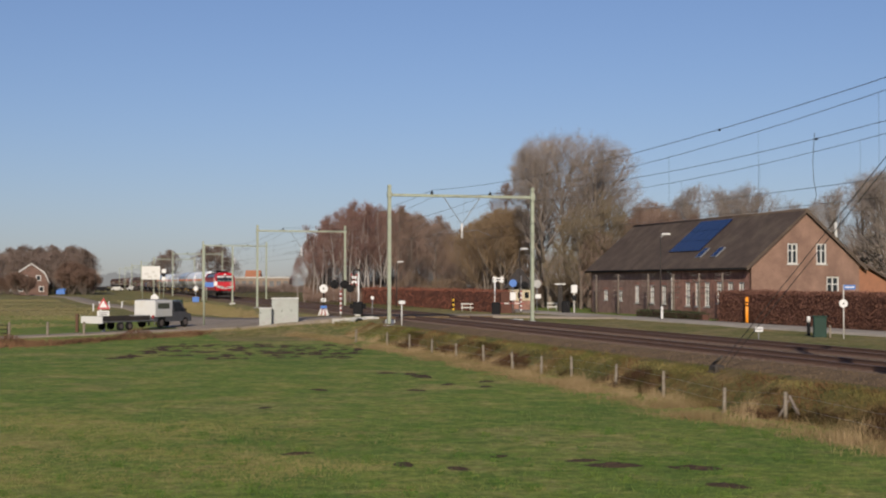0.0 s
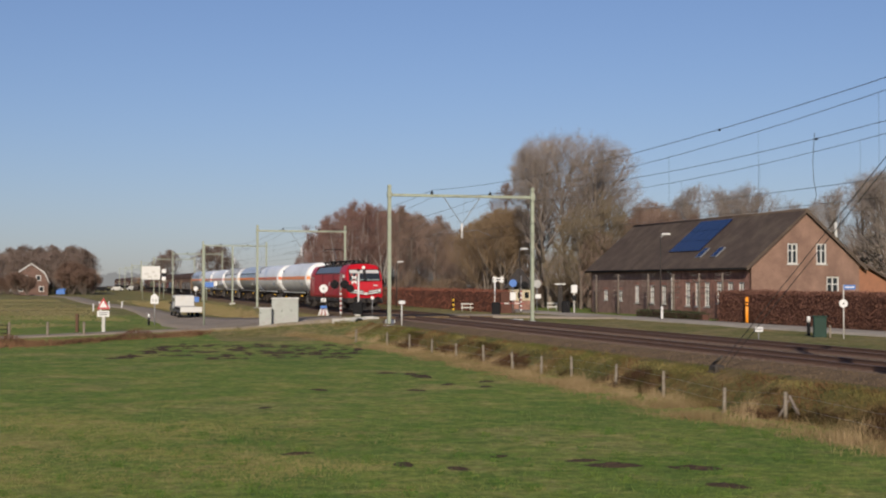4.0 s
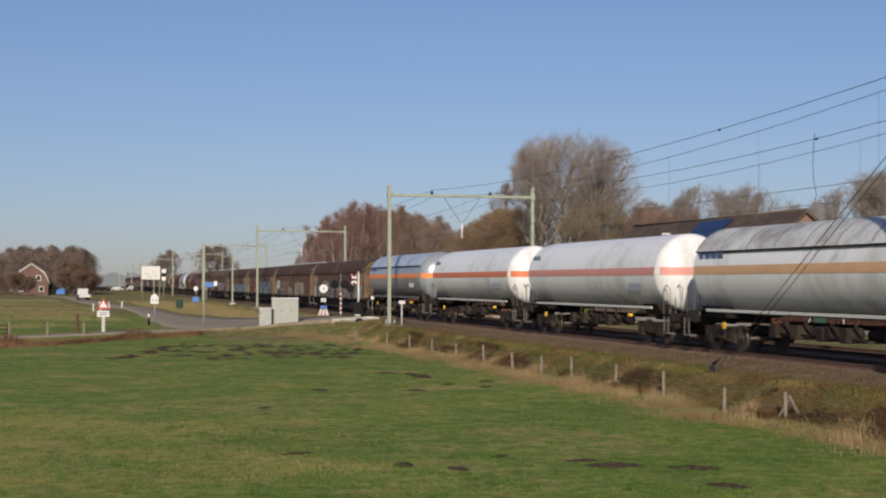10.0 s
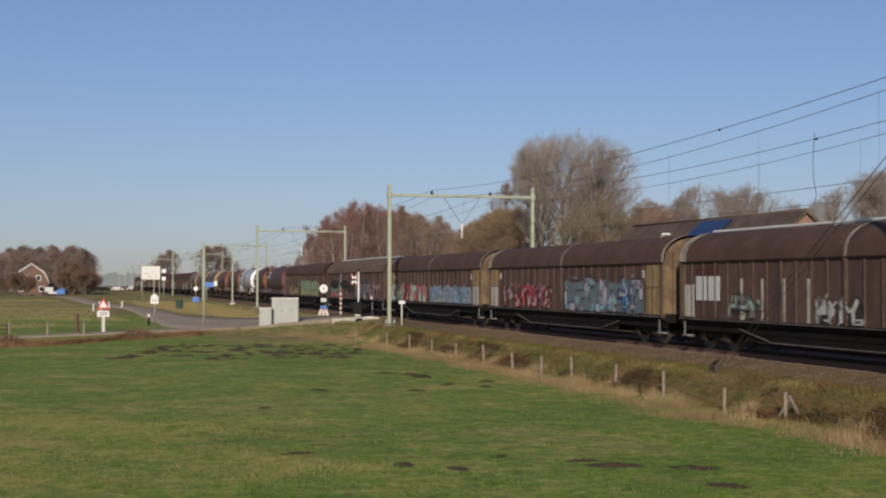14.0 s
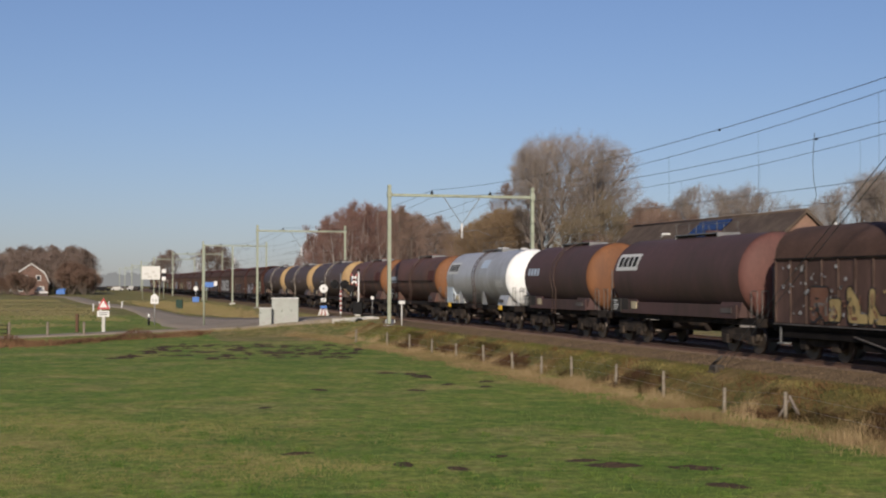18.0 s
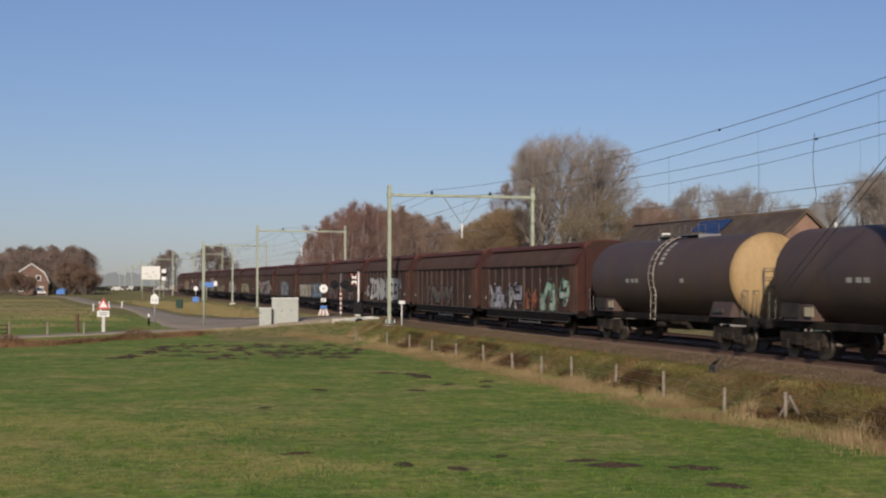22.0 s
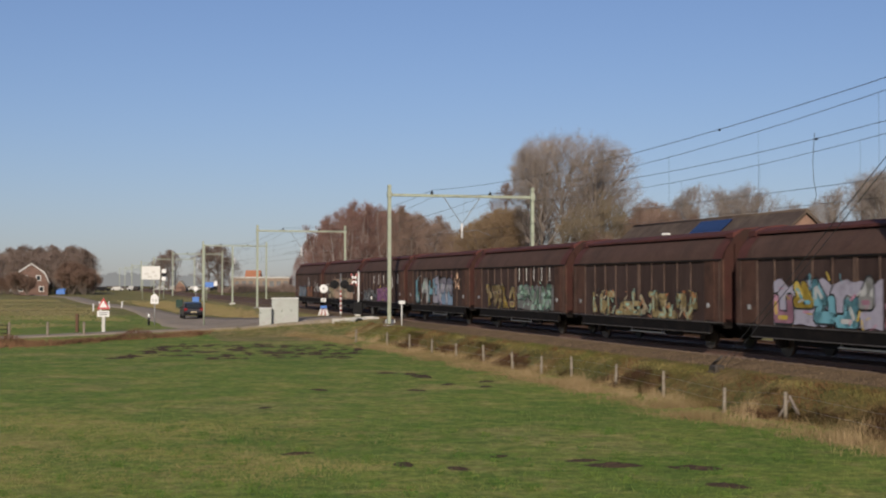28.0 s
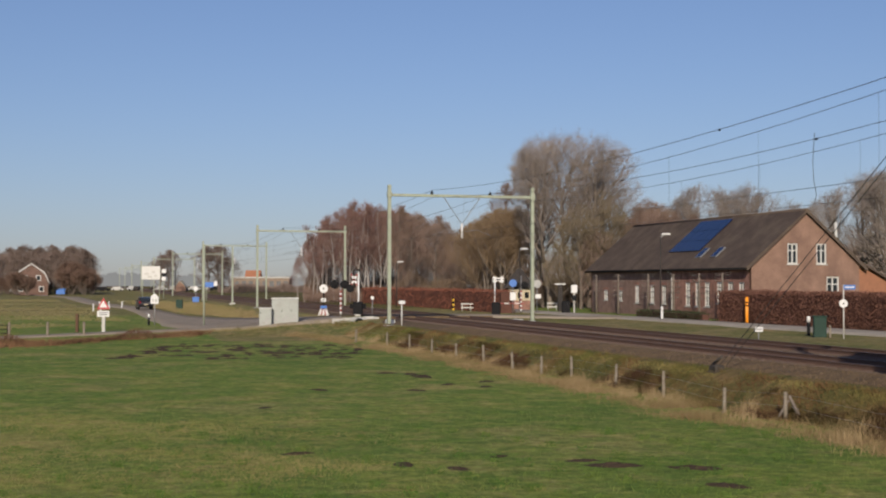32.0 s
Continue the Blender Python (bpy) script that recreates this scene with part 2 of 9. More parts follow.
TILES = mat("roof_tiles", (0.080, 0.060, 0.049), 0.85, 0, 0.3, 1.2, (0.12, 0.093, 0.07), 0.4, 0.5, 12)
SOLAR = mat("solar_blue", (0.008, 0.018, 0.07), 0.18, 0.2, 0.2, 2, bump=0)
CURTAIN = mat("window_interior", (0.10, 0.10, 0.10), 0.3, 0, 0.5, 1.5, bump=0)
PLANK = mat("orange_boards", (0.25, 0.11, 0.06), 0.7, 0, 0.2, 3)
GREENBOX = mat("cabinet_green", (0.006, 0.03, 0.019), 0.75, 0, 0.15, 2)
BARK = mat("bark_grey", (0.18, 0.15, 0.125), 0.95, 0, 0.3, 4, (0.06, 0.05, 0.04), 0.4, 0.5, 20)
BIRCH = mat("bark_birch", (0.36, 0.32, 0.29), 0.8, 0, 0.15, 5, (0.08, 0.07, 0.06), 0.3, 0.3, 20)
TWIG = mat("twigs_greybrown", (0.255, 0.215, 0.185), 0.95, 0, 0.3, 0.4, bump=0)
TWIGGREY = mat("twigs_palebrown", (0.24, 0.175, 0.14), 0.95, 0, 0.3, 0.4, bump=0)
TWIGRED = mat("twigs_redbrown", (0.24, 0.147, 0.127), 0.95, 0, 0.35, 0.3, bump=0)
TWIGBROWN = mat("twigs_brown", (0.21, 0.146, 0.116), 0.95, 0, 0.4, 0.3, bump=0)
TWIGOLIVE = mat("twigs_olive", (0.20, 0.16, 0.105), 0.95, 0, 0.4, 0.4, (0.14, 0.11, 0.06), 0.4, 0)
TWIGORANGE = mat("twigs_ochre", (0.225, 0.16, 0.10), 0.9, 0, 0.3, 0.4, bump=0)
TWIGRUST = mat("twigs_rust", (0.17, 0.112, 0.085), 0.95, 0, 0.35, 0.4, bump=0)
# For the farthest trees: distance haze is put into this greyer twig colour.
TWIGDARK = mat("twigs_dark", (0.185, 0.140, 0.118), 0.95, 0, 0.35, 0.25, bump=0)
BEECH = mat("beech_leaves", (0.165, 0.082, 0.060), 0.9, 0, 0.4, 1.2, (0.11, 0.052, 0.036), 0.45, 0)
DRYGRASS = mat("dry_grass", (0.245, 0.18, 0.095), 0.95, 0, 0.35, 0.5, (0.135, 0.105, 0.045), 0.45, 0)
BLADE = mat("grass_blades", (0.12, 0.165, 0.03), 0.85, 0, 0.35, 0.25, (0.25, 0.20, 0.08), 0.4, 0)
SOIL = mat("molehill_soil", (0.05, 0.035, 0.024), 0.95, 0, 0.3, 6, bump=0.6, bscale=20)


def grass_material(name, dark, green, dry, soil, bias=0.0):
    """Turf: broad patches from deep green to dry straw, clumps, bare spots and fine blades."""
    m = bpy.data.materials.new(name)
    m.use_nodes = True
    t = m.node_tree
    b = t.nodes["Principled BSDF"]
    b.inputs["Roughness"].default_value = 0.95
    b.inputs["Specular IOR Level"].default_value = 0.1
    co = t.nodes.new("ShaderNodeTexCoord")

    def noise_at(sc, det, rgh, seed):
        mp = t.nodes.new("ShaderNodeMapping")
        mp.inputs["Location"].default_value = (seed, seed * 0.7, 0)
        n = t.nodes.new("ShaderNodeTexNoise")
        n.inputs["Scale"].default_value, n.inputs["Detail"].default_value, n.inputs["Roughness"].default_value = sc, det, rgh
        t.links.new(co.outputs["Object"], mp.inputs[0])
        t.links.new(mp.outputs[0], n.inputs["Vector"])
        return n.outputs[0]

    def ramp(v, *stops):
        r = t.nodes.new("ShaderNodeValToRGB")
        t.links.new(v, r.inputs[0])
        el = r.color_ramp.elements
        while len(el) < len(stops):
            el.new(0.5)
        for e, (p, c) in zip(el, stops):
            e.position, e.color = p, (*c, 1)
        return r.outputs[0]

    def mix(a, c, fac, mode="MIX"):
        x = t.nodes.new("ShaderNodeMix")
        x.data_type, x.blend_type = "RGBA", mode
        for sock, val in ((x.inputs[0], fac), (x.inputs[6], a), (x.inputs[7], c)):
            if hasattr(val, "links"):
                t.links.new(val, sock)
            elif isinstance(val, (int, float)):
                sock.default_value = val
            else:
                sock.default_value = (*val, 1)
        return x.outputs[2]

    col = ramp(noise_at(0.16, 7, 0.62, 3), (0.34 - bias, dark), (0.46 - bias, green), (0.56 - bias, green), (0.66 - bias, dry))
    col = mix(col, ramp(noise_at(1.1, 6, 0.65, 9), (0.36, dark), (0.5, green), (0.64, dry)), 0.5)
    spot = ramp(noise_at(0.9, 8, 0.72, 21), (0.62, (0, 0, 0)), (0.72, (0.8, 0.8, 0.8)))
    col = mix(col, soil, spot)
    col = mix(col, ramp(noise_at(0.45, 5, 0.6, 14), (0.38, (0.72, 0.86, 0.75)), (0.52, (1.0, 1.0, 1.0)), (0.66, (1.22, 1.08, 1.15))), 1.0, "MULTIPLY")
    col = mix(col, ramp(noise_at(2.3, 5, 0.65, 17), (0.34, (0.68, 0.72, 0.68)), (0.66, (1.3, 1.25, 1.25))), 1.0, "MULTIPLY")
    col = mix(col, ramp(noise_at(5.5, 5, 0.7, 5), (0.3, (0.6, 0.6, 0.6)), (0.7, (1.36, 1.36, 1.36))), 1.0, "MULTIPLY")
    col = mix(col, ramp(noise_at(26, 3, 0.7, 7), (0.3, (0.6, 0.6, 0.6)), (0.7, (1.35, 1.35, 1.3))), 1.0, "MULTIPLY")
    t.links.new(col, b.inputs["Base Color"])
    bp = t.nodes.new("ShaderNodeBump")
    bp.inputs["Strength"].default_value, bp.inputs["Distance"].default_value = 0.7, 0.07
    t.links.new(noise_at(3.2, 7, 0.72, 1), bp.inputs["Height"])
    t.links.new(bp.outputs[0], b.inputs["Normal"])
    return m


GRASS = grass_material("meadow_grass", (0.090, 0.148, 0.030), (0.155, 0.202, 0.045), (0.285, 0.238, 0.10), (0.14, 0.105, 0.055), 0.01)
VERGE = grass_material("verge_grass", (0.050, 0.050, 0.018), (0.130, 0.112, 0.042), (0.185, 0.12, 0.062), (0.06, 0.031, 0.018), 0.02)
ROUGH = grass_material("rough_grass", (0.108, 0.122, 0.036), (0.178, 0.162, 0.06), (0.275, 0.21, 0.112), (0.13, 0.09, 0.052), 0.08)

# ---- the lie of the land ----
A0, L0, CURVE, U0 = 0.26918, 23.067, 0.000012, 70.8      # the line: heading, distance, bend and where it begins


def rail_pose(u, off=0.0, z=0.0):
    """A place on the line, u metres down it, off metres to its far side; local x points the way the train runs."""
    w, us = max(u - U0, 0.0), min(u, U0)
    a = A0 - CURVE * w
    x = L0 * math.cos(A0) - math.sin(A0) * us - (math.cos(a) - math.cos(A0)) / CURVE + off * math.cos(a)
    y = L0 * math.sin(A0) + math.cos(A0) * us + (math.sin(A0) - math.sin(a)) / CURVE + off * math.sin(a)
    return pose(x, y, z, 0, 0, math.degrees(math.atan2(-math.cos(a), math.sin(a))))


def at(u, off=0.0, z=0.0):
    return rail_pose(u, off, z).translation


def line_of(x, y):
    """u and off of a place."""
    u = -math.sin(A0) * x + math.cos(A0) * y
    off = math.cos(A0) * x + math.sin(A0) * y - L0
    w = max(u - U0, 0.0)
    return u, off - CURVE * w * w / 2


def lerp(x, *pts):
    if x <= pts[0][0]:
        return pts[0][1]
    for (a, b), (c, d) in zip(pts, pts[1:]):
        if x <= c:
            return b + (d - b) * (x - a) / (c - a)
    return pts[-1][1]


BACK_ROAD = [(-13.5, 99.5), (-17.5, 106), (-22, 117), (-27, 132), (-37.5, 168), (-52, 205), (-77, 283), (-100, 335), (-135, 420), (-200, 560)]
NEAR_ROAD = [(-120, 73), (-60, 77), (-40, 79.5), (-28, 83.5), (-21, 91), (-14.5, 98.3)]
CROSS_ROAD = [tuple(at(97, o).xy) for o in (-11.5, -8, -4, -1, 4, 8, 12, 16, 18)]
HOUSE_ROAD = [tuple(at(u, 17.8).xy) for u in (-60, 0, 30, 60, 80, 97, 108, 125, 160)]


def road_height(x, y):
    u, off = line_of(x, y)
    if off > 4:
        return lerp(off, (4, 0.0), (6.5, -0.02), (14, -0.22))
    return lerp(off, (-30, -1.05), (-12, -0.85), (-9, -0.55), (-3, -0.04), (0, 0.0)) + (lerp(u, (130, 0), (300, 0.25)) if off < -10 else 0)


def near_line(x, y, line):
    best = 1e9
    for (ax, ay), (bx, by) in zip(line, line[1:]):
        dx, dy = bx - ax, by - ay
        t = max(0.0, min(1.0, ((x - ax) * dx + (y - ay) * dy) / (dx * dx + dy * dy)))
        best = min(best, math.hypot(x - ax - t * dx, y - ay - t * dy))
    return best


def land(x, y):
    """The height of the ground."""
    u, off = line_of(x, y)
    low = lerp(u, (70, -1.3), (92, -1.12), (150, -0.95), (300, -0.7), (420, -0.5))
    if off < 1:
        z = lerp(off, (-12, low), (-5.2, low), (-4.6, low + 0.12), (-3.2, -0.42), (-2.6, -0.36))
    else:
        z = lerp(off, (6.6, -0.36), (7.5, -0.34), (12, -0.3))
    z += 0.05 * noise.noise((x * 0.15, y * 0.15, 0)) * min(1.0, max(0.0, (abs(off - 2) - 6) / 6))
    if 75 < u < 700 and off < 24:
        for line, half in ((CROSS_ROAD, 2.6), (BACK_ROAD, 2.2), (NEAR_ROAD, 2.2), (HOUSE_ROAD, 1.7)):
            d = near_line(x, y, line)
            if line is BACK_ROAD:
                half = lerp(y, (100, 5.8), (118, 3.8), (150, 2.3))
            if d < half + 3.5:
                k = max(0.0, min(1.0, (d - half - 0.2) / 3.0))
                z = (road_height(x, y) - 0.07) * (1 - k) + z * k
    elif 12 < off < 24:
        z = min(z, -0.31)
    return z


def ribbon(line, half, lift, step=2.0, wide=None):
    """A road surface along a polyline."""
    pts = [Vector((*p, 0)) for p in line]
    fine = []
    for a, b in zip(pts, pts[1:]):
        n = max(1, int((b - a).length / step))
        fine += [a.lerp(b, i / n) for i in range(n)]
    fine.append(pts[-1])
    sh, vs = Shell(), []
    for i, p in enumerate(fine):
        d = (fine[min(i + 2, len(fine) - 1)] - fine[max(i - 2, 0)]).normalized()
        nrm = Vector((-d.y, d.x, 0))
        h = half if wide is None else wide(p)
        for k in (-1.06, -1, -0.5, 0, 0.5, 1, 1.06):
            q = p + nrm * h * k
            vs.append((q.x, q.y, road_height(q.x, q.y) + lift + 0.03 * (1 - k * k) - (0.35 if abs(k) > 1 else 0.0)))
    sh.add(vs, [(i * 7 + k, i * 7 + k + 1, i * 7 + k + 8, i * 7 + k + 7) for i in range(len(fine) - 1) for k in range(6)], True)
    return sh


# ground sheet, finer near the line
us = [-900, -500, -300, -150, -80, -40, -20] + [-10 + 2.5 * i for i in range(57)] + [136, 142, 150, 160, 172, 185, 200, 220, 240, 270, 300, 350, 400, 460, 540, 700, 1000, 1600, 2600, 4200]
offs = [-3500, -2000, -1000, -500, -250, -150, -100, -70, -55] + [-46 + 2 * i for i in range(17)] + [-13, -12, -11, -10, -9, -8, -7, -6.2, -5.6, -5.2, -4.9, -4.6, -4.2, -3.8, -3.4, -3.0, -2.6, 0, 2, 4, 6.6, 7, 8, 9, 10.5, 12, 14, 15, 16, 17, 18, 19, 20, 21, 22, 24, 27, 32, 40, 60, 100, 160, 250, 500, 1000, 2000, 3500]
sh = Shell()
vs = []
for u in us:
    for o in offs:
        p = at(u, o) if abs(o) < 300 and u < 800 else Vector((L0 * math.cos(A0) - math.sin(A0) * u + o * math.cos(A0), L0 * math.sin(A0) + math.cos(A0) * u + o * math.sin(A0), 0))
        vs.append((p.x, p.y, land(p.x, p.y)))
no = len(offs)
fg, fv = [], []
for i in range(len(us) - 1):
    for j in range(no - 1):
        q = (i * no + j, i * no + j + 1, (i + 1) * no + j + 1, (i + 1) * no + j)
        fg.append(q)
sh.add(vs, fg, True)
me = sh.mesh("ground", [GRASS, VERGE, ROUGH])
kinds = [1 if us[i] > 138 and offs[j] > 8 else 2 if (us[i] > 138 and offs[j] < -14) or (us[i] > 80 and -16 < offs[j] < 12) or (6 < offs[j] < 20 and us[i] > -20) else 1 if -5.2 < offs[j] < 7 else 0 for i in range(len(us) - 1) for j in range(no - 1)]
me.polygons.foreach_set("material_index", kinds)
ground = tagged(new("ground", me), "flat green meadow with molehills and dry grass patches", "", "", "structure")

solo("road", ribbon(BACK_ROAD, 2.3, 0.0, wide=lambda p: lerp(p.y, (100, 5.5), (112, 3.2), (130, 2.0), (150, 1.6))), ASPHALT, "grey asphalt back road running beside the railway", kind="structure")
solo("road", ribbon(NEAR_ROAD, 1.5, 0.008), ASPHALT, "grey asphalt lane behind the meadow", kind="structure")
solo("road", ribbon(CROSS_ROAD[:3], 3.0, 0.016), ASPHALT, "grey asphalt ramp up to the level crossing", kind="structure")
solo("road", ribbon(CROSS_ROAD[4:], 3.0, 0.016), ASPHALT, "grey asphalt road beyond the level crossing", kind="structure")
solo("road", ribbon(HOUSE_ROAD, 1.7, 0.0), mat("lane_concrete", (0.33, 0.295, 0.25), 0.95, 0, 0.2, 0.8, (0.24, 0.21, 0.17), 0.35, 0.4, 60), "narrow pale concrete lane in front of the brick house", kind="structure")

# ballast bed, sleepers, rails
ULINE = [-60 + 5 * i for i in range(40)] + [140 + 20 * i for i in range(45)]


def along(prof, ul=ULINE):
    """Sweeps an (off, z) outline down the line."""
    s2, n = Shell(), len(prof)
    vs2 = [at(u, o, z) for u in ul for o, z in prof]
    s2.add(vs2, [(i * n + k, i * n + k + 1, (i + 1) * n + k + 1, (i + 1) * n + k) for i in range(len(ul) - 1) for k in range(n - 1)], False)
    return s2


solo("ballast_bed", along([(-3.1, -0.48), (-1.9, -0.24), (-1.3, -0.17), (1.3, -0.17), (2.0, -0.22), (2.7, -0.17), (5.3, -0.17), (5.9, -0.24), (7.1, -0.48)]), BALLAST, "brown stone ballast under two tracks", kind="structure")
RP = [(-0.075, -0.17), (-0.07, -0.155), (-0.012, -0.13), (-0.01, -0.045), (-0.035, -0.035), (-0.035, -0.004)]
for tr in (0.0, 4.0):
    for side in (-0.7535, 0.7535):
        prof = [(tr + side + o, z) for o, z in RP] + [(tr + side - o, z) for o, z in RP[::-1]]
        rail = solo("rail", along(prof), RAIL, "rusty steel running rail on sleepers", "rail", "running rails", "structure")
        part("rail_head", along([(tr + side - 0.034, 0.0), (tr + side + 0.034, 0.0)]), RAILTOP, rail, "polished running surface")

slp = Shell().prism([(-1.3, -0.3), (1.3, -0.3), (1.3, -0.155), (-1.3, -0.155)], -0.13, 0.13).mesh("sleeper", SLEEPER)
for tr in (0.0, 4.0):
    track_bed = thing("track_sleepers", "row of brown-stained concrete sleepers under the rails", "sleepers", kind="structure")
    for i in range(150):
        sl = part("sleeper", slp, None, track_bed)
        sl.matrix_world = rail_pose(24 + 0.62 * i, tr)

# loose ballast stones on the near shoulder and between the rails
rnd = random.Random(91)
vs2, fs2 = [], []
for i in range(16000):
    u = 16 + 60 * rnd.random() ** 1.4
    o = rnd.uniform(-3.15, -0.95)
    z = lerp(o, (-3.1, -0.46), (-1.9, -0.24), (-1.3, -0.17), (0, -0.17))
    c = at(u, o, z)
    r = rnd.uniform(0.015, 0.034)
    k = len(vs2)
    for j in range(3):
        q = 2.1 * j + rnd.uniform(-0.5, 0.5) + i
        vs2.append((c.x + r * math.cos(q), c.y + r * math.sin(q), c.z - 0.01))
    vs2.append((c.x + rnd.uniform(-0.4, 0.4) * r, c.y + rnd.uniform(-0.4, 0.4) * r, c.z + r * rnd.uniform(0.5, 1.1)))
    fs2 += [(k, k + 1, k + 3), (k + 1, k + 2, k + 3), (k + 2, k, k + 3)]
solo("ballast_stones", Shell().add(vs2, fs2), mat("ballast_stone", (0.135, 0.095, 0.058), 0.95, 0, 0.35, 3.0, (0.08, 0.055, 0.038), 0.5, 0), "loose brown ballast stones along the track", "stones", kind="stuff")

# ---- the train ----
SPEED = 25.197


def wheelset(sh, x, r=0.46):
    for y in (-0.75, 0.75):
        sh.disc((x, y, r), (0, 1, 0), r, 0.13, 20)
        sh.disc((x, y * 1.09, r), (0, 1, 0), r * 0.55, 0.05, 12)
    return sh.tube((x, -0.9, r), (x, 0.9, r), 0.085, n=8)


def bogie(parent, x, base=1.8):
    s2 = Shell()
    for y in (-1.0, 1.0):
        s2.prism([(y - 0.07, 0.46), (y + 0.07, 0.46), (y + 0.07, 0.86), (y - 0.07, 0.86)], x - base / 2 - 0.35, x + base / 2 + 0.35)
        for dx in (-base / 2, base / 2):
            s2.box(x + dx - 0.2, x + dx + 0.2, y - 0.14, y + 0.14, 0.3, 0.62, 0.03)
            for k in (-0.26, 0.26):
                s2.tube((x + dx + k, y, 0.40), (x + dx + k, y, 0.68), 0.075, n=8)
        s2.box(x - 0.3, x + 0.3, y - 0.1, y + 0.1, 0.42, 0.66, 0.02)
    s2.box(x - 0.25, x + 0.25, -1.0, 1.0, 0.55, 0.85, 0.03)
    b = part("bogie", s2, DUSTY, parent)
    for dx in (-base / 2, base / 2):
        part("wheelset", wheelset(Shell(), x + dx), WHEEL, b)
    return b


def buffers(parent, half, z=1.05):
    for sx in (1, -1):
        for y in (-0.875, 0.875):
            s2 = Shell()
            s2.tube((sx * (half - 0.62), y, z), (sx * (half - 0.12), y, z), 0.11, n=10)
            s2.disc((sx * (half - 0.06), y, z), (1, 0, 0), 0.22, 0.06, 16)
            part("buffer", s2, UNDER, parent)
        s2 = Shell().box(sx * (half - 0.3) - 0.28, sx * (half - 0.3) + 0.28, -0.05, 0.05, z - 0.12, z + 0.03, 0.02)
        s2.tube((sx * (half - 0.1), 0, z - 0.1), (sx * (half - 0.1), 0, z - 0.5), 0.04, n=6)
        part("coupler", s2, UNDER, parent)


def dome(x_knuckle, radius, depth, sgn, n=9):
    return [(x_knuckle + sgn * depth * math.sin(i / n * math.pi / 2), radius * math.cos(i / n * math.pi / 2)) for i in range(n + 1)]


def tank_part(name, x0, x1, radius, zc, depth, material, parent, front=None, back=None, label=""):
    """A tank barrel with dished heads; heads may have a paint of their own."""
    barrel = part(name, Shell().lathe([(x0, radius), (x1, radius)], 0, zc, 40), material, parent, label)
    part("tank_head", Shell().lathe(dome(x1, radius, depth, 1), 0, zc, 40), front or material, parent)
    part("tank_head", Shell().lathe(dome(x0, radius, depth, -1), 0, zc, 40), back or front or material, parent)
    return barrel


def head_band(x_knuckle, radius, depth, zc, z0, z1, sgn):
    vs2, n = [], 24
    for z in (z0, z1):
        for i in range(n + 1):
            y = -radius + 2 * radius * i / n
            w = math.sqrt(max(radius ** 2 - (z - zc) ** 2, 0))
            y = max(-w, min(w, y))
            r = math.sqrt(y * y + (z - zc) ** 2) / radius
            vs2.append((x_knuckle + sgn * (depth * math.sqrt(max(0, 1 - r * r)) + 0.006), y * 1.003, z))
    return Shell().add(vs2, [(i, i + 1, n + 2 + i, n + 1 + i) for i in range(n)], True)


def shapes_sign(parent, x, y, z, w, h, colours, name="owner_mark"):
    """A mark of plain shapes on a near-side wall."""
    s2 = Shell()
    n = 4
    for i in range(n):
        a = x - w / 2 + w * i / n
        if i == 0:
            s2.disc((a + w / n * 0.45, y, z), (0, 1, 0), h * 0.42, 0.006, 14)
        else:
            s2.box(a + 0.02, a + w / n - 0.05, y - 0.003, y + 0.003, z - h * 0.42, z + h * 0.42)
    return part(name, s2, colours, parent)


def ladder(parent, x, y0, y1, z0, z1, material=None):
    s2 = Shell()
    for y in (y0, y1):
        s2.tube((x, y, z0), (x, y, z1), 0.022, n=5)
    k = z0 + 0.15
    while k < z1:
        s2.tube((x, y0, k), (x, y1, k), 0.016, n=5)
        k += 0.3
    return part("ladder", s2, material or RAILGREY, parent)


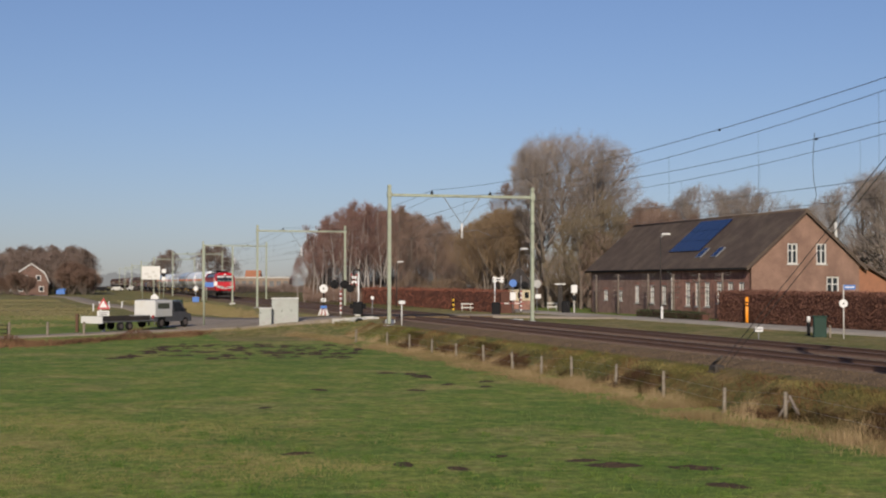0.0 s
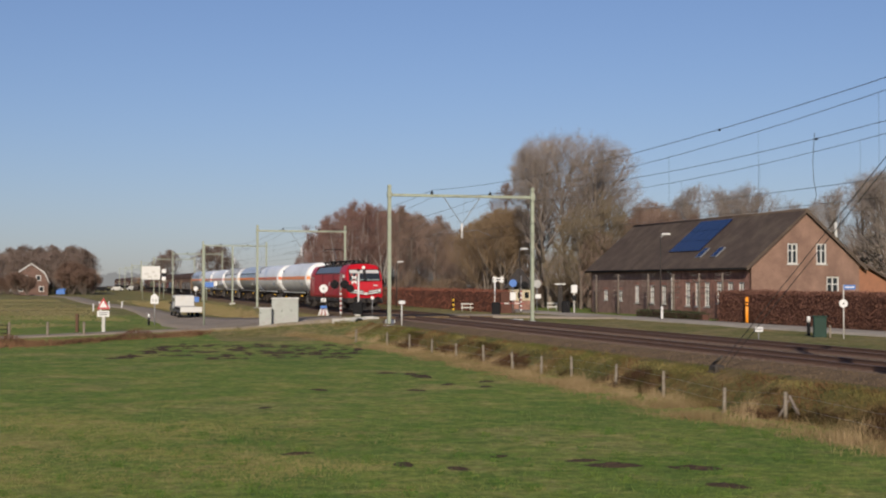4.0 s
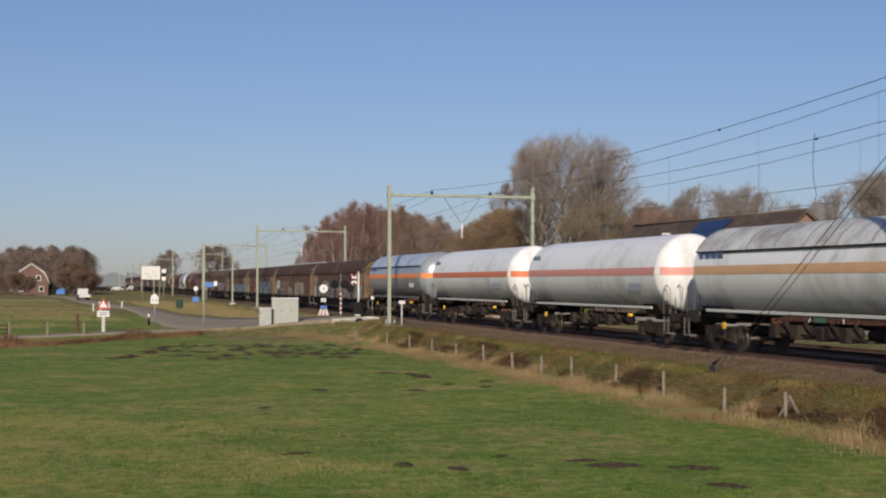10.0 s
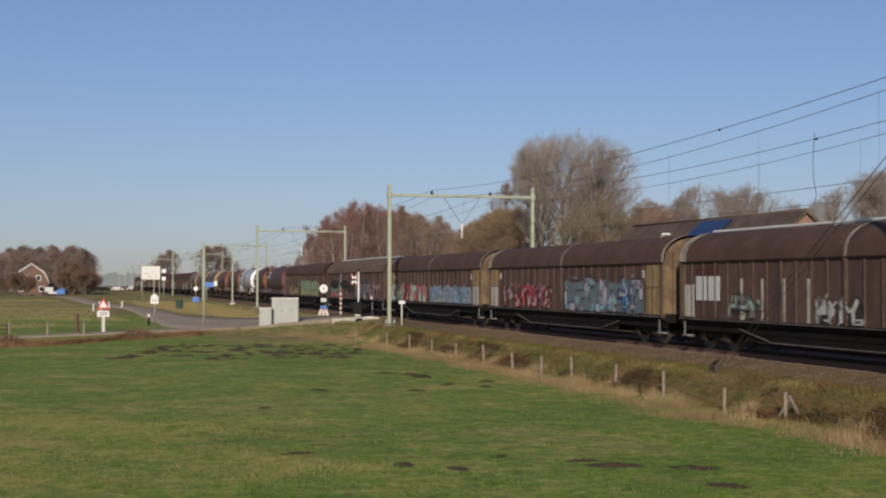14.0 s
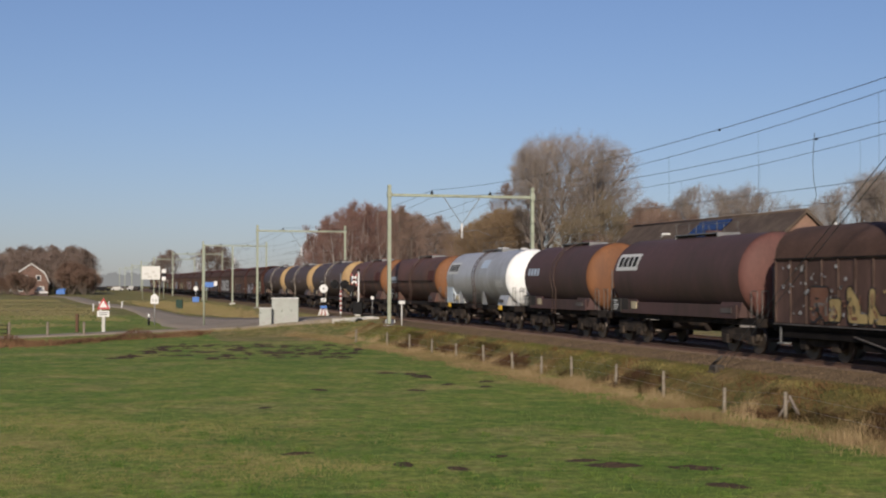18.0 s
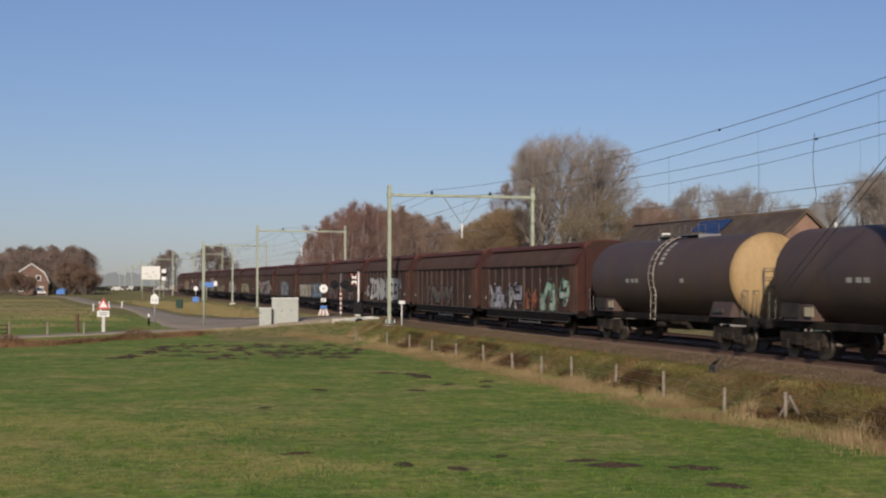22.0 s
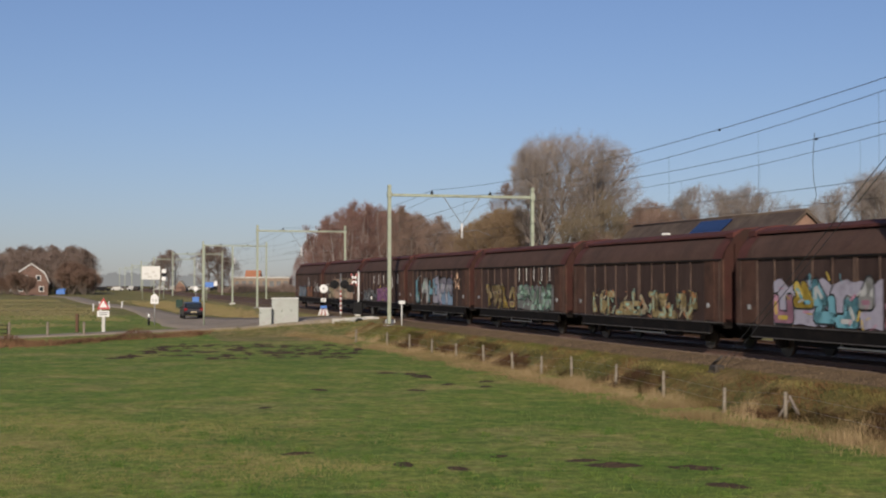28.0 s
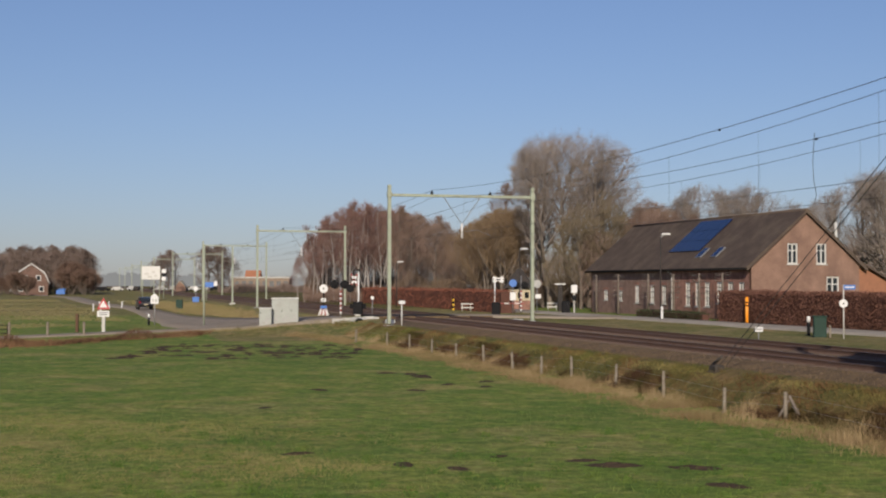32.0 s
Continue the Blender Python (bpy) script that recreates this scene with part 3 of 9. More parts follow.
def gas_wagon(label, body, stripe, shield=None, head=None, half=9.05, ribs=0):
    w = thing("gas_tank_wagon", label, "tank wagon", group="freight train")
    r, zc, d = 1.5, 2.76, 0.72
    x0, x1 = -half + 1.75, half - 1.75
    tank_part("tank_barrel", x0, x1, r, zc, d, body, w, head or body, head or body)
    z0, z1 = zc - 0.10, zc + 0.2
    a = math.acos((z1 - zc) / r)
    for sg in (-1, 1):
        lo, hi = sorted((sg * math.acos((z1 - zc) / r), sg * math.acos((z0 - zc) / r)))
        part("stripe", Shell().lathe([(x0, r + 0.007), (x1, r + 0.007)], 0, zc, 6, lo, hi), stripe, w, "orange warning stripe")
        part("stripe", head_band(x1 if sg > 0 else x0, r, d, zc, z0, z1, sg), stripe, w)
    if shield:
        s2 = Shell().lathe([(x0 - 0.05, r + 0.07), (x1 + 0.05, r + 0.07)], 0, zc, 24, -1.12, 1.12)
        s2.lathe([(x0 - 0.05, r + 0.03), (x0 - 0.05, r + 0.07)], 0, zc, 24, -1.12, 1.12)
        s2.lathe([(x1 + 0.05, r + 0.07), (x1 + 0.05, r + 0.03)], 0, zc, 24, -1.12, 1.12)
        sd = part("sunshield", s2, shield, w, "curved sheet-metal sunshield over the tank")
        for i in range(9):
            x = x0 + (x1 - x0) * i / 8
            part("shield_seam", Shell().lathe([(x - 0.03, r + 0.085), (x + 0.03, r + 0.085)], 0, zc, 20, -1.12, 1.12), STEEL, sd)
        for sg in (-1, 1):
            part("shield_edge", Shell().tube((x0, sg * (r + 0.07) * math.sin(1.12), zc + (r + 0.07) * math.cos(1.12)), (x1, sg * (r + 0.07) * math.sin(1.12), zc + (r + 0.07) * math.cos(1.12)), 0.03, n=6), UNDER, sd)
    # underframe
    for sg in (-1, 1):
        s2 = Shell()
        for y in (-0.8, 0.8):
            s2.box(*sorted((sg * (x1 - 1.2), sg * (half - 0.62))), y - 0.1, y + 0.1, 0.95, 1.2, 0.02)
        s2.box(sg * (half - 0.62) - 0.08, sg * (half - 0.62) + 0.08, -1.35, 1.35, 0.9, 1.2, 0.02)
        part("end_frame", s2, UNDER, w)
    for sg in (-1, 1):
        s2 = Shell()
        s2.prism([(-1.3, 1.55), (-1.05, 1.15), (1.05, 1.15), (1.3, 1.55)], sg * (x1 - 0.9) - 0.7, sg * (x1 - 0.9) + 0.7)
        part("saddle", s2, UNDER, w)
    for y in (-1.32, 1.32):
        part("side_sill", Shell().box(x0 + 0.6, x1 - 0.6, y - 0.03, y + 0.03, 1.36, 1.46, 0.01), WHITE if body is TANKWHITE else STEEL, w)
    s2 = Shell()
    for i in range(5):
        x = -2.6 + i * 1.25
        s2.tube((x, -0.6, 0.85), (x + 0.7, -0.6, 0.85), 0.16, n=10)
    s2.box(-3.2, 3.2, -0.1, 0.1, 0.95, 1.1, 0.02)
    s2.tube((-3.0, -1.1, 0.75), (2.8, -1.1, 0.75), 0.03, n=5)
    s2.disc((0.9, -1.2, 0.85), (0, 1, 0), 0.24, 0.05, 14)
    part("brake_gear", s2, UNDER, w)
    ringp = [(-half + 3.6 + 0.11 * math.cos(q * math.pi / 6), -1.28, 0.9 + 0.11 * math.sin(q * math.pi / 6)) for q in range(13)]
    part("brake_wheel", Shell().path(ringp, 0.025, 5).tube(ringp[0], ringp[6], 0.015, n=4).tube(ringp[3], ringp[9], 0.015, n=4), YELLOW, w, "yellow handbrake wheel")
    part("lever_box", Shell().box(half - 4.7, half - 4.45, -1.34, -1.2, 1.02, 1.14, 0.02), YELLOW, w, "yellow lever guard")
    s2 = Shell().box(-2.9, 2.9, -1.0, -0.2, 0.62, 0.7)
    for x in (-2.2, -0.9, 0.6, 1.9):
        s2.box(x - 0.2, x + 0.25, -1.25, -0.7, 0.6, 1.05, 0.03).tube((x, -0.9, 0.9), (x + 0.1, -0.7, 1.4), 0.05, n=6)
    part("valve_gear", s2, DUSTY, w, "dusty valves and pipes under the tank")
    part("frame_plate", Shell().box(-half + 1.0, -half + 1.9, -1.4, -1.37, 1.0, 1.4).box(-half + 1.15, -half + 1.7, -1.42, -1.4, 1.1, 1.3), LOCOGREY, w)
    # end platform rails and ladder
    for sg in (-1, 1):
        s2 = Shell()
        for y in (-1.3, -0.8):
            s2.path([(sg * (half - 0.75), y, 1.2), (sg * (half - 0.75), y, 2.15), (sg * (half - 1.05), y, 2.3), (sg * (half - 1.35), y, 2.1), (sg * (half - 1.35), y, 1.2)], 0.016)
        part("handrail", s2, RAILGREY, w)
        part("end_step", Shell().box(sg * (half - 0.9) - 0.2, sg * (half - 0.9) + 0.2, -1.42, -1.1, 0.45, 0.5).box(sg * (half - 0.9) - 0.2, sg * (half - 0.9) - 0.17, -1.42, -1.38, 0.45, 1.1).box(sg * (half - 0.9) + 0.17, sg * (half - 0.9) + 0.2, -1.42, -1.38, 0.45, 1.1), RAILGREY, w)
    part("data_panel", Shell().box(half - 4.2, half - 3.0, -r - 0.012, -r - 0.002, zc - 0.7, zc - 0.42), SIGNWHITE if body is not TANKWHITE else TANKGREY, w)
    shapes_sign(w, x0 + (1.15 if shield else 0.8), -1.36 if not shield else -1.43, zc + (0.5 if shield else 0.78), 1.9 if shield else 1.0, 0.42 if shield else 0.26, mark_blue, "owner_mark")
    bogie(w, half - 3.0)
    bogie(w, -half + 3.0)
    buffers(w, half)
    return w


mark_blue = mat("mark_blue", (0.06, 0.10, 0.2), 0.5, 0, 0.1, 4)


SPRAY_WHITE = mat("worn_white_mark", (0.34, 0.33, 0.31), 0.8, 0, 0.3, 4)


def oil_wagon(label, half, body, head, r=1.45, zc=2.62, collar=True, front_r=None, dome_steps=True, saddle=None, strap=None):
    """A four-axle oil tank wagon with walkway and central ladder."""
    w = thing("oil_tank_wagon", label, "tank wagon", group="freight train")
    x0, x1, d = -half + 1.55, half - 1.55, 0.55
    tank_part("tank_barrel", x0, x1, r, zc, d, body, w, head, head)
    for x in (x0 + 0.02, 0.0, x1 - 0.02):
        part("weld_band", Shell().lathe([(x - 0.05, r + 0.012), (x + 0.05, r + 0.012)], 0, zc, 36), body, w)
    if collar:
        for dx in (-0.22, 0.22):
            s2 = Shell()
            pts = [(dx, -(r + 0.09) * math.sin(q), zc + (r + 0.09) * math.cos(q)) for q in [0.2 + 0.16 * i for i in range(12)]]
            s2.path(pts + [(dx, -1.5, 0.95)], 0.018)
            part("ladder_rail", s2, WORNCAP if body is TANKDARK else RIBBROWN, w, "curved side ladder rail")
        s2 = Shell()
        for i in range(10):
            q = 0.3 + 0.17 * i
            s2.tube((-0.22, -(r + 0.09) * math.sin(q), zc + (r + 0.09) * math.cos(q)), (0.22, -(r + 0.09) * math.sin(q), zc + (r + 0.09) * math.cos(q)), 0.018, n=5)
        for z in (1.0, 1.3, 1.6, 1.9):
            s2.tube((-0.22, -1.52, z), (0.22, -1.52, z), 0.018, n=5)
        part("rungs", s2, WORNCAP if body is TANKDARK else RIBBROWN, w)
    if body is TANKDARK:
        for q in range(6):
            part("owner_mark", Shell().lathe([(0.45, r + 0.008), (0.75, r + 0.008)], 0, zc, 2, -0.62 - 0.13 * q, -0.54 - 0.13 * q), SPRAY_WHITE, w, "worn white mark")
        for x in (-2.6, -2.1, -1.7, 2.4):
            part("data_mark", Shell().lathe([(x, r + 0.008), (x + 0.3, r + 0.008)], 0, zc, 2, -1.72, -1.62), SPRAY_WHITE, w, "worn white mark")
    part("walkway", Shell().box(-1.8, 1.8, -0.45, 0.45, zc + r + 0.06, zc + r + 0.1).box(-1.8, -1.74, -0.45, 0.45, zc + r - 0.1, zc + r + 0.06).box(1.74, 1.8, -0.45, 0.45, zc + r - 0.1, zc + r + 0.06), STEEL, w)
    s2 = Shell()
    for y in (-0.42, 0.42):
        for x in (-1.7, -0.6, 0.6, 1.7):
            s2.tube((x, y, zc + r + 0.1), (x, y, zc + r + 0.5), 0.014, n=4)
        s2.path([(-1.7, y, zc + r + 0.5), (1.7, y, zc + r + 0.5)], 0.014, 4)
    part("walkway_rail", s2, RAILGREY, w)
    part("manhole", Shell().tube((0.6, 0, zc + r - 0.05), (0.6, 0, zc + r + 0.2), 0.3, n=14), body, w)
    s2 = Shell()
    for y in (-1.05, 1.05):
        s2.box(-half + 0.62, half - 0.62, y - 0.08, y + 0.08, 0.95, 1.18, 0.02)
    for sg in (-1, 1):
        s2.box(sg * (half - 0.62) - 0.08, sg * (half - 0.62) + 0.08, -1.35, 1.35, 0.9, 1.2, 0.02)
    part("underframe", s2, UNDER, w)
    for sg in (-1, 1):
        s2 = Shell()
        s2.prism([(-1.36, 1.2), (1.36, 1.2), (1.2, 1.75), (-1.2, 1.75)], sg * (x1 - 1.0) - 0.75, sg * (x1 - 1.0) + 0.75)
        part("saddle", s2, saddle or body, w)
        s2 = Shell()
        for y in (-1.25, -0.85):
            s2.path([(sg * (half - 0.7), y, 1.2), (sg * (half - 0.7), y, 2.1), (sg * (half - 1.1), y, 2.1), (sg * (half - 1.1), y, 1.2)], 0.016)
        part("handrail", s2, RAILGREY, w)
        ladder(w, sg * (half - 0.8), -0.6, -0.2, 1.2, 2.9)
    part("data_panel", Shell().box(-half + 1.7, -half + 2.8, -1.4, -1.38, 1.3, 1.75), LOCOGREY, w, "grey data panel")
    for x, wd, ht, m2 in ((half - 2.6, 0.8, 0.16, SILLGREY), (-half + 3.4, 0.5, 0.28, CREAM)):
        part("data_plate", Shell().box(x - wd / 2, x + wd / 2, -1.42, -1.40, 1.35, 1.35 + ht), m2, w, "small worn data plate")
    if strap:
        for x in (x0 + 1.9, x1 - 1.9):
            part("tank_strap", Shell().lathe([(x - 0.045, r + 0.03), (x + 0.045, r + 0.03)], 0, zc, 36), strap, w, "worn steel strap round the tank")
        part("owner_panel", Shell().lathe([(x0 + 0.5, r + 0.01), (x0 + 2.1, r + 0.01)], 0, zc, 4, -1.75, -1.45), SHIELD, w, "faded blue-grey owner panel")
        part("data_panel", Shell().box(-half + 1.65, -half + 2.9, -1.44, -1.42, 1.25, 2.0), UNDER, w, "black data panel")
        for q in range(5):
            part("data_line", Shell().box(-half + 1.75 + 0.22 * (q % 2), -half + 2.2 + 0.25 * (q % 3), -1.446, -1.44, 1.33 + 0.13 * q, 1.38 + 0.13 * q), SIGNWHITE, w)
        part("rust_patch", Shell().lathe([(x1 - 1.7, r + 0.006), (x1 - 0.3, r + 0.006)], 0, zc, 6, -1.7, -1.2), WAGONRED, w, "faded red paint patch")
        part("side_pipe", Shell().tube((x0 + 0.4, -r - 0.05, zc - 0.12), (x1 - 0.4, -r - 0.05, zc - 0.12), 0.03, n=5), UNDER, w)
    s2 = Shell().tube((-1.5, -0.5, 0.8), (1.2, -0.5, 0.8), 0.2, n=10).tube((0.0, -1.3, 0.8), (0.0, 1.3, 0.8), 0.1, n=8)
    s2.box(-2.5, 2.5, -0.06, 0.06, 0.6, 0.95)
    part("brake_gear", s2, UNDER, w)
    bogie(w, half - 2.35)
    bogie(w, -half + 2.35)
    buffers(w, half)
    return w


def roof_arc(half_w, z0, z1, n=10):
    """A half-elliptic roof outline from the near eave to the far eave."""
    return [(-half_w * math.cos(i / n * math.pi), z0 + (z1 - z0) * math.sin(i / n * math.pi) ** 0.8) for i in range(n + 1)]


def long_van(label, half=11.63, roof=None, ribs=12, rib_mat=None, white_rail=False, end=None, many_roof_ribs=False, wall=None, cap=None):
    """A four-axle sliding-wall van with a rounded roof."""
    roof = roof or WAGONROOF
    wall = wall or WAGONLONG
    w = thing("sliding_wall_van", label, "goods van", group="freight train")
    b = half - 0.75
    arc = roof_arc(1.40, 3.12, 4.18, 14)
    n = len(arc)

    def hoop(x0, x1, k):
        return Shell().add([(xx, y * (1 + k), 3.12 + (z - 3.12) * (1 + 2 * k)) for xx in (x0, x1) for y, z in arc], [(q, q + 1, n + q + 1, n + q) for q in range(n - 1)], True)

    for xa, xb in ((-b, -0.02), (0.02, b)):
        door = part("sliding_wall", Shell().box(xa, xb, -1.38, -1.30, 1.12, 3.12).box(xa, xb, 1.30, 1.38, 1.12, 3.12), wall, w)
        for i in range(ribs + 1):
            x = xa + 0.05 + (xb - xa - 0.1) * i / ribs
            part("rib", Shell().box(x - 0.028, x + 0.028, -1.425, -1.38, 1.12, 3.12, 0.008), rib_mat or RIBBROWN, door)
        rf = part("roof", hoop(xa, xb, 0.0), roof, w)
        m = ribs if many_roof_ribs else 2
        for i in range(m + 1):
            x = xa + 0.06 + (xb - xa - 0.12) * i / m
            wide = 0.022 if many_roof_ribs else 0.03
            part("roof_rib", hoop(x - wide, x + wide, 0.012), WORNCAP if many_roof_ribs else RIBBROWN if i in (0, m) else roof, rf)
    for sg in (-1, 1):
        poly = [(-1.36, 1.0)] + roof_arc(1.36, 3.1, 4.1) + [(1.36, 1.0)]
        ew = part("end_wall", Shell().prism(poly, sg * b - 0.06, sg * b + 0.06), end or WAGONEND, w)
        for y in (-1.0, -0.35, 0.35, 1.0):
            part("end_post", Shell().box(sg * (b + 0.1) - 0.06, sg * (b + 0.1) + 0.06, y - 0.05, y + 0.05, 1.0, 3.6), end or WAGONEND, ew)
        if cap:
            part("roof_cap", hoop(*sorted((sg * (b + 0.04), sg * (b - (0.16 if sg > 0 else 0.5)))), 0.016), cap, w, "weathered pale roof end")
            part("end_frame", Shell().box(*sorted((sg * (b + 0.04), sg * (b - 0.34))), -1.41, -1.36, 1.12, 3.12, 0.01), end or WAGONEND, w)
    if cap:
        part("centre_hoop", hoop(-0.07, 0.07, 0.018), WORNCAP, w, "pale worn centre hoop")
        part("centre_post", Shell().box(-0.07, 0.07, -1.45, -1.40, 1.12, 3.12, 0.01), RIBBROWN, w)
    part("gutter", Shell().box(-b, b, -1.44, -1.37, 3.09, 3.14).box(-b, b, 1.37, 1.44, 3.09, 3.14), UNDER, w)
    part("door_rail", Shell().box(-b, b, -1.47, -1.40, 1.06, 1.10), SILLGREY, w, "thin steel guide rail")
    if white_rail:
        part("roof_rail", Shell().box(-b, b, -0.1, 0.1, 4.2, 4.3, 0.02), WHITE, w, "pale roof ridge rail")
    s2 = Shell().box(-b, b, -1.4, 1.4, 0.96, 1.12).box(-b, b, -1.3, -1.18, 0.66, 0.98, 0.02).box(-b, b, 1.18, 1.3, 0.66, 0.98, 0.02)
    s2.prism([(-1.28, 0.42), (-1.2, 0.42), (-1.2, 0.75), (-1.28, 0.75)], -6.2, 6.2)
    s2.box(-5.5, 5.5, -0.2, 0.2, 0.35, 0.98, 0.05).box(-2, 1, -0.8, 0.2, 0.4, 0.95, 0.05)
    for sg in (-1, 1):
        s2.box(sg * (half - 0.68) - 0.1, sg * (half - 0.68) + 0.1, -1.35, 1.35, 0.85, 1.2, 0.02)
    part("underframe", s2, UNDERSHADE, w)
    part("truss_bar", Shell().path([(-6.6, -1.33, 0.82), (-4.4, -1.33, 0.44), (4.4, -1.33, 0.44), (6.6, -1.33, 0.82)], 0.03, 5), SILLGREY, w)
    for x in (-3.2, 0.4, 3.6):
        part("air_tank", Shell().tube((x - 0.55, -0.9, 0.6), (x + 0.55, -0.9, 0.6), 0.17, n=10), UNDER, w)
    for sg in (-1, 1):
        part("corner_step", Shell().box(sg * (half - 1.1) - 0.2, sg * (half - 1.1) + 0.2, -1.42, -1.15, 0.45, 0.5).box(sg * (half - 1.1) - 0.02, sg * (half - 1.1) + 0.02, -1.42, -1.38, 0.45, 1.0), STEEL, w)
    bogie(w, half - 2.9)
    bogie(w, -half + 2.9)
    buffers(w, half)
    return w


def panel(w, x0, x1, z0, z1, material, name="door_panel", label="", y=-1.384):
    """A flat sheet let into the near wall."""
    return part(name, Shell().box(x0, x1, y - 0.018, y, z0, z1, 0.004), material, w, label)


def short_van(label, half=7.645):
    """A two-axle sliding-wall van with sloped roof sides and a flat ridge cap."""
    w = thing("sliding_wall_van", label, "goods van", group="freight train")
    b = half - 0.62
    for sg, (xa, xb) in ((-1, (-b + 0.1, -0.02)), (1, (0.02, b - 0.1))):
        s2 = Shell().box(xa, xb, -1.40, -1.32, 1.02, 3.17).box(xa, xb, 1.32, 1.40, 1.02, 3.17)
        door = part("sliding_wall", s2, WAGON, w)
        for i in range(7):
            x = xa + 0.06 + (xb - xa - 0.12) * i / 6
            part("rib", Shell().box(x - 0.026, x + 0.026, -1.445, -1.40, 1.02, 3.17, 0.008), RIBBROWN, door)
    prof = [(-1.42, 3.17), (-1.36, 3.38), (-1.22, 3.62), (-0.92, 3.93)]
    n = len(prof)
    for sg in (1, -1):
        s2 = Shell().add([(x, y * sg, z) for x in (-b, b) for y, z in prof], [(i, i + 1, n + i + 1, n + i) for i in range(n - 1)], True)
        rs = part("roof_side", s2, WAGONROOF, w)
        for i in range(11):
            x = -b + 0.9 + (2 * b - 1.8) * i / 10
            part("roof_rib", Shell().add([(xx, y * sg * 1.008, z + 0.012) for xx in (x - 0.02, x + 0.02) for y, z in prof], [(q, q + 1, n + q + 1, n + q) for q in range(n - 1)], True), RIBBROWN, rs)
        for e in (-1, 1):
            xe = sorted((e * (b + 0.03), e * (b - 0.62)))
            part("roof_end", Shell().add([(xx, y * sg * 1.012, z + 0.018) for xx in xe for y, z in prof], [(q, q + 1, n + q + 1, n + q) for q in range(n - 1)], True), WAGONRED, rs, "red-brown roof end plate")
    part("roof_slot", Shell().box(-b + 0.05, b - 0.05, -0.9, 0.9, 3.86, 3.95), UNDER, w)
    part("ridge_cap", Shell().prism([(-1.0, 3.98), (-0.98, 4.06), (-0.6, 4.2), (0, 4.26), (0.6, 4.2), (0.98, 4.06), (1.0, 3.98)], -b + 0.25, b - 0.25), WAGONRED, w, "red-brown ridge cap")
    for sg in (-1, 1):
        poly = [(-1.38, 1.0), (-1.38, 3.2), (-1.3, 3.5), (-0.95, 3.98), (-0.6, 4.22), (0.6, 4.22), (0.95, 3.98), (1.3, 3.5), (1.38, 3.2), (1.38, 1.0)]
        ew = part("end_wall", Shell().prism(poly, sg * b - 0.1, sg * b + 0.1), WAGONEND, w)
        for y in (-0.95, 0.95):
            part("end_post", Shell().box(sg * (b + 0.14) - 0.06, sg * (b + 0.14) + 0.06, y - 0.06, y + 0.06, 1.0, 3.7), WAGONEND, ew)
        part("ridge_end", Shell().prism([(-1.02, 3.92), (-1.0, 4.1), (-0.6, 4.25), (0, 4.31), (0.6, 4.25), (1.0, 4.1), (1.02, 3.92)], sg * (b - 0.2) - 0.25, sg * (b - 0.2) + 0.25), WAGONRED, w, "red raised ridge end")
        part("corner_post", Shell().box(sg * (b - 0.35) - 0.5, sg * (b - 0.35) + 0.45, -1.43, -1.36, 1.02, 3.17, 0.01), WAGONPANEL, w, "brown end panel")
    part("gutter", Shell().box(-b, b, -1.46, -1.38, 3.13, 3.19).box(-b, b, 1.38, 1.46, 3.13, 3.19), UNDER, w)
    part("sill_edge", Shell().box(-b - 0.1, b + 0.1, -1.44, -1.42, 0.98, 1.02).box(-b + 0.9, b - 0.9, -1.44, -1.42, 0.60, 0.63), SILLGREY, w, "worn steel sill edge")
    # side plates close off daylight under the floor; their near-black paints the shade
    s2 = Shell().box(-b - 0.1, b + 0.1, -1.42, 1.42, 0.92, 1.02).box(-3.6, 3.6, -1.3, -1.24, 0.42, 0.92).box(-b + 0.2, b - 0.2, -0.25, 0.25, 0.42, 0.92).box(-b + 0.9, b - 0.9, -1.42, -1.3, 0.6, 0.92, 0.01).box(-b + 0.9, b - 0.9, 1.3, 1.42, 0.78, 0.92, 0.01)
    s2.box(-1.5, 1.5, -0.7, 0.1, 0.4, 0.9, 0.05).tube((-3.2, -1.1, 0.62), (-1.2, -1.1, 0.62), 0.17, n=10)
    for sg in (-1, 1):
        s2.box(sg * (half - 0.62) - 0.1, sg * (half - 0.62) + 0.1, -1.35, 1.35, 0.8, 1.15, 0.02)
    part("underframe", s2, UNDERSHADE, w)
    part("step_rail", Shell().box(-1.0, 2.2, -1.36, -1.3, 0.45, 0.5).box(-0.9, -0.85, -1.36, -1.3, 0.45, 0.8).box(2.0, 2.05, -1.36, -1.3, 0.45, 0.8), STEEL, w)
    for x in (-5.0 * half / 7.75, 5.0 * half / 7.75):
        s2 = wheelset(Shell(), x, 0.46)
        ws = part("wheelset", s2, WHEEL, w)
        for y in (-1.0, 1.0):
            s2 = Shell()
            s2.box(x - 0.17, x + 0.17, y - 0.13, y + 0.13, 0.3, 0.62, 0.03)
            for i in range(5):
                s2.box(x - 0.85 + i * 0.1, x + 0.85 - i * 0.1, y - 0.06, y + 0.06, 0.62 + i * 0.025, 0.64 + i * 0.025)
            s2.prism([(y - 0.04, 0.35), (y + 0.04, 0.35), (y + 0.04, 0.9), (y - 0.04, 0.9)], x - 0.35, x - 0.28)
            s2.prism([(y - 0.04, 0.35), (y + 0.04, 0.35), (y + 0.04, 0.9), (y - 0.04, 0.9)], x + 0.28, x + 0.35)
            part("axle_guard", s2, UNDER, ws)
    buffers(w, half)
    return w


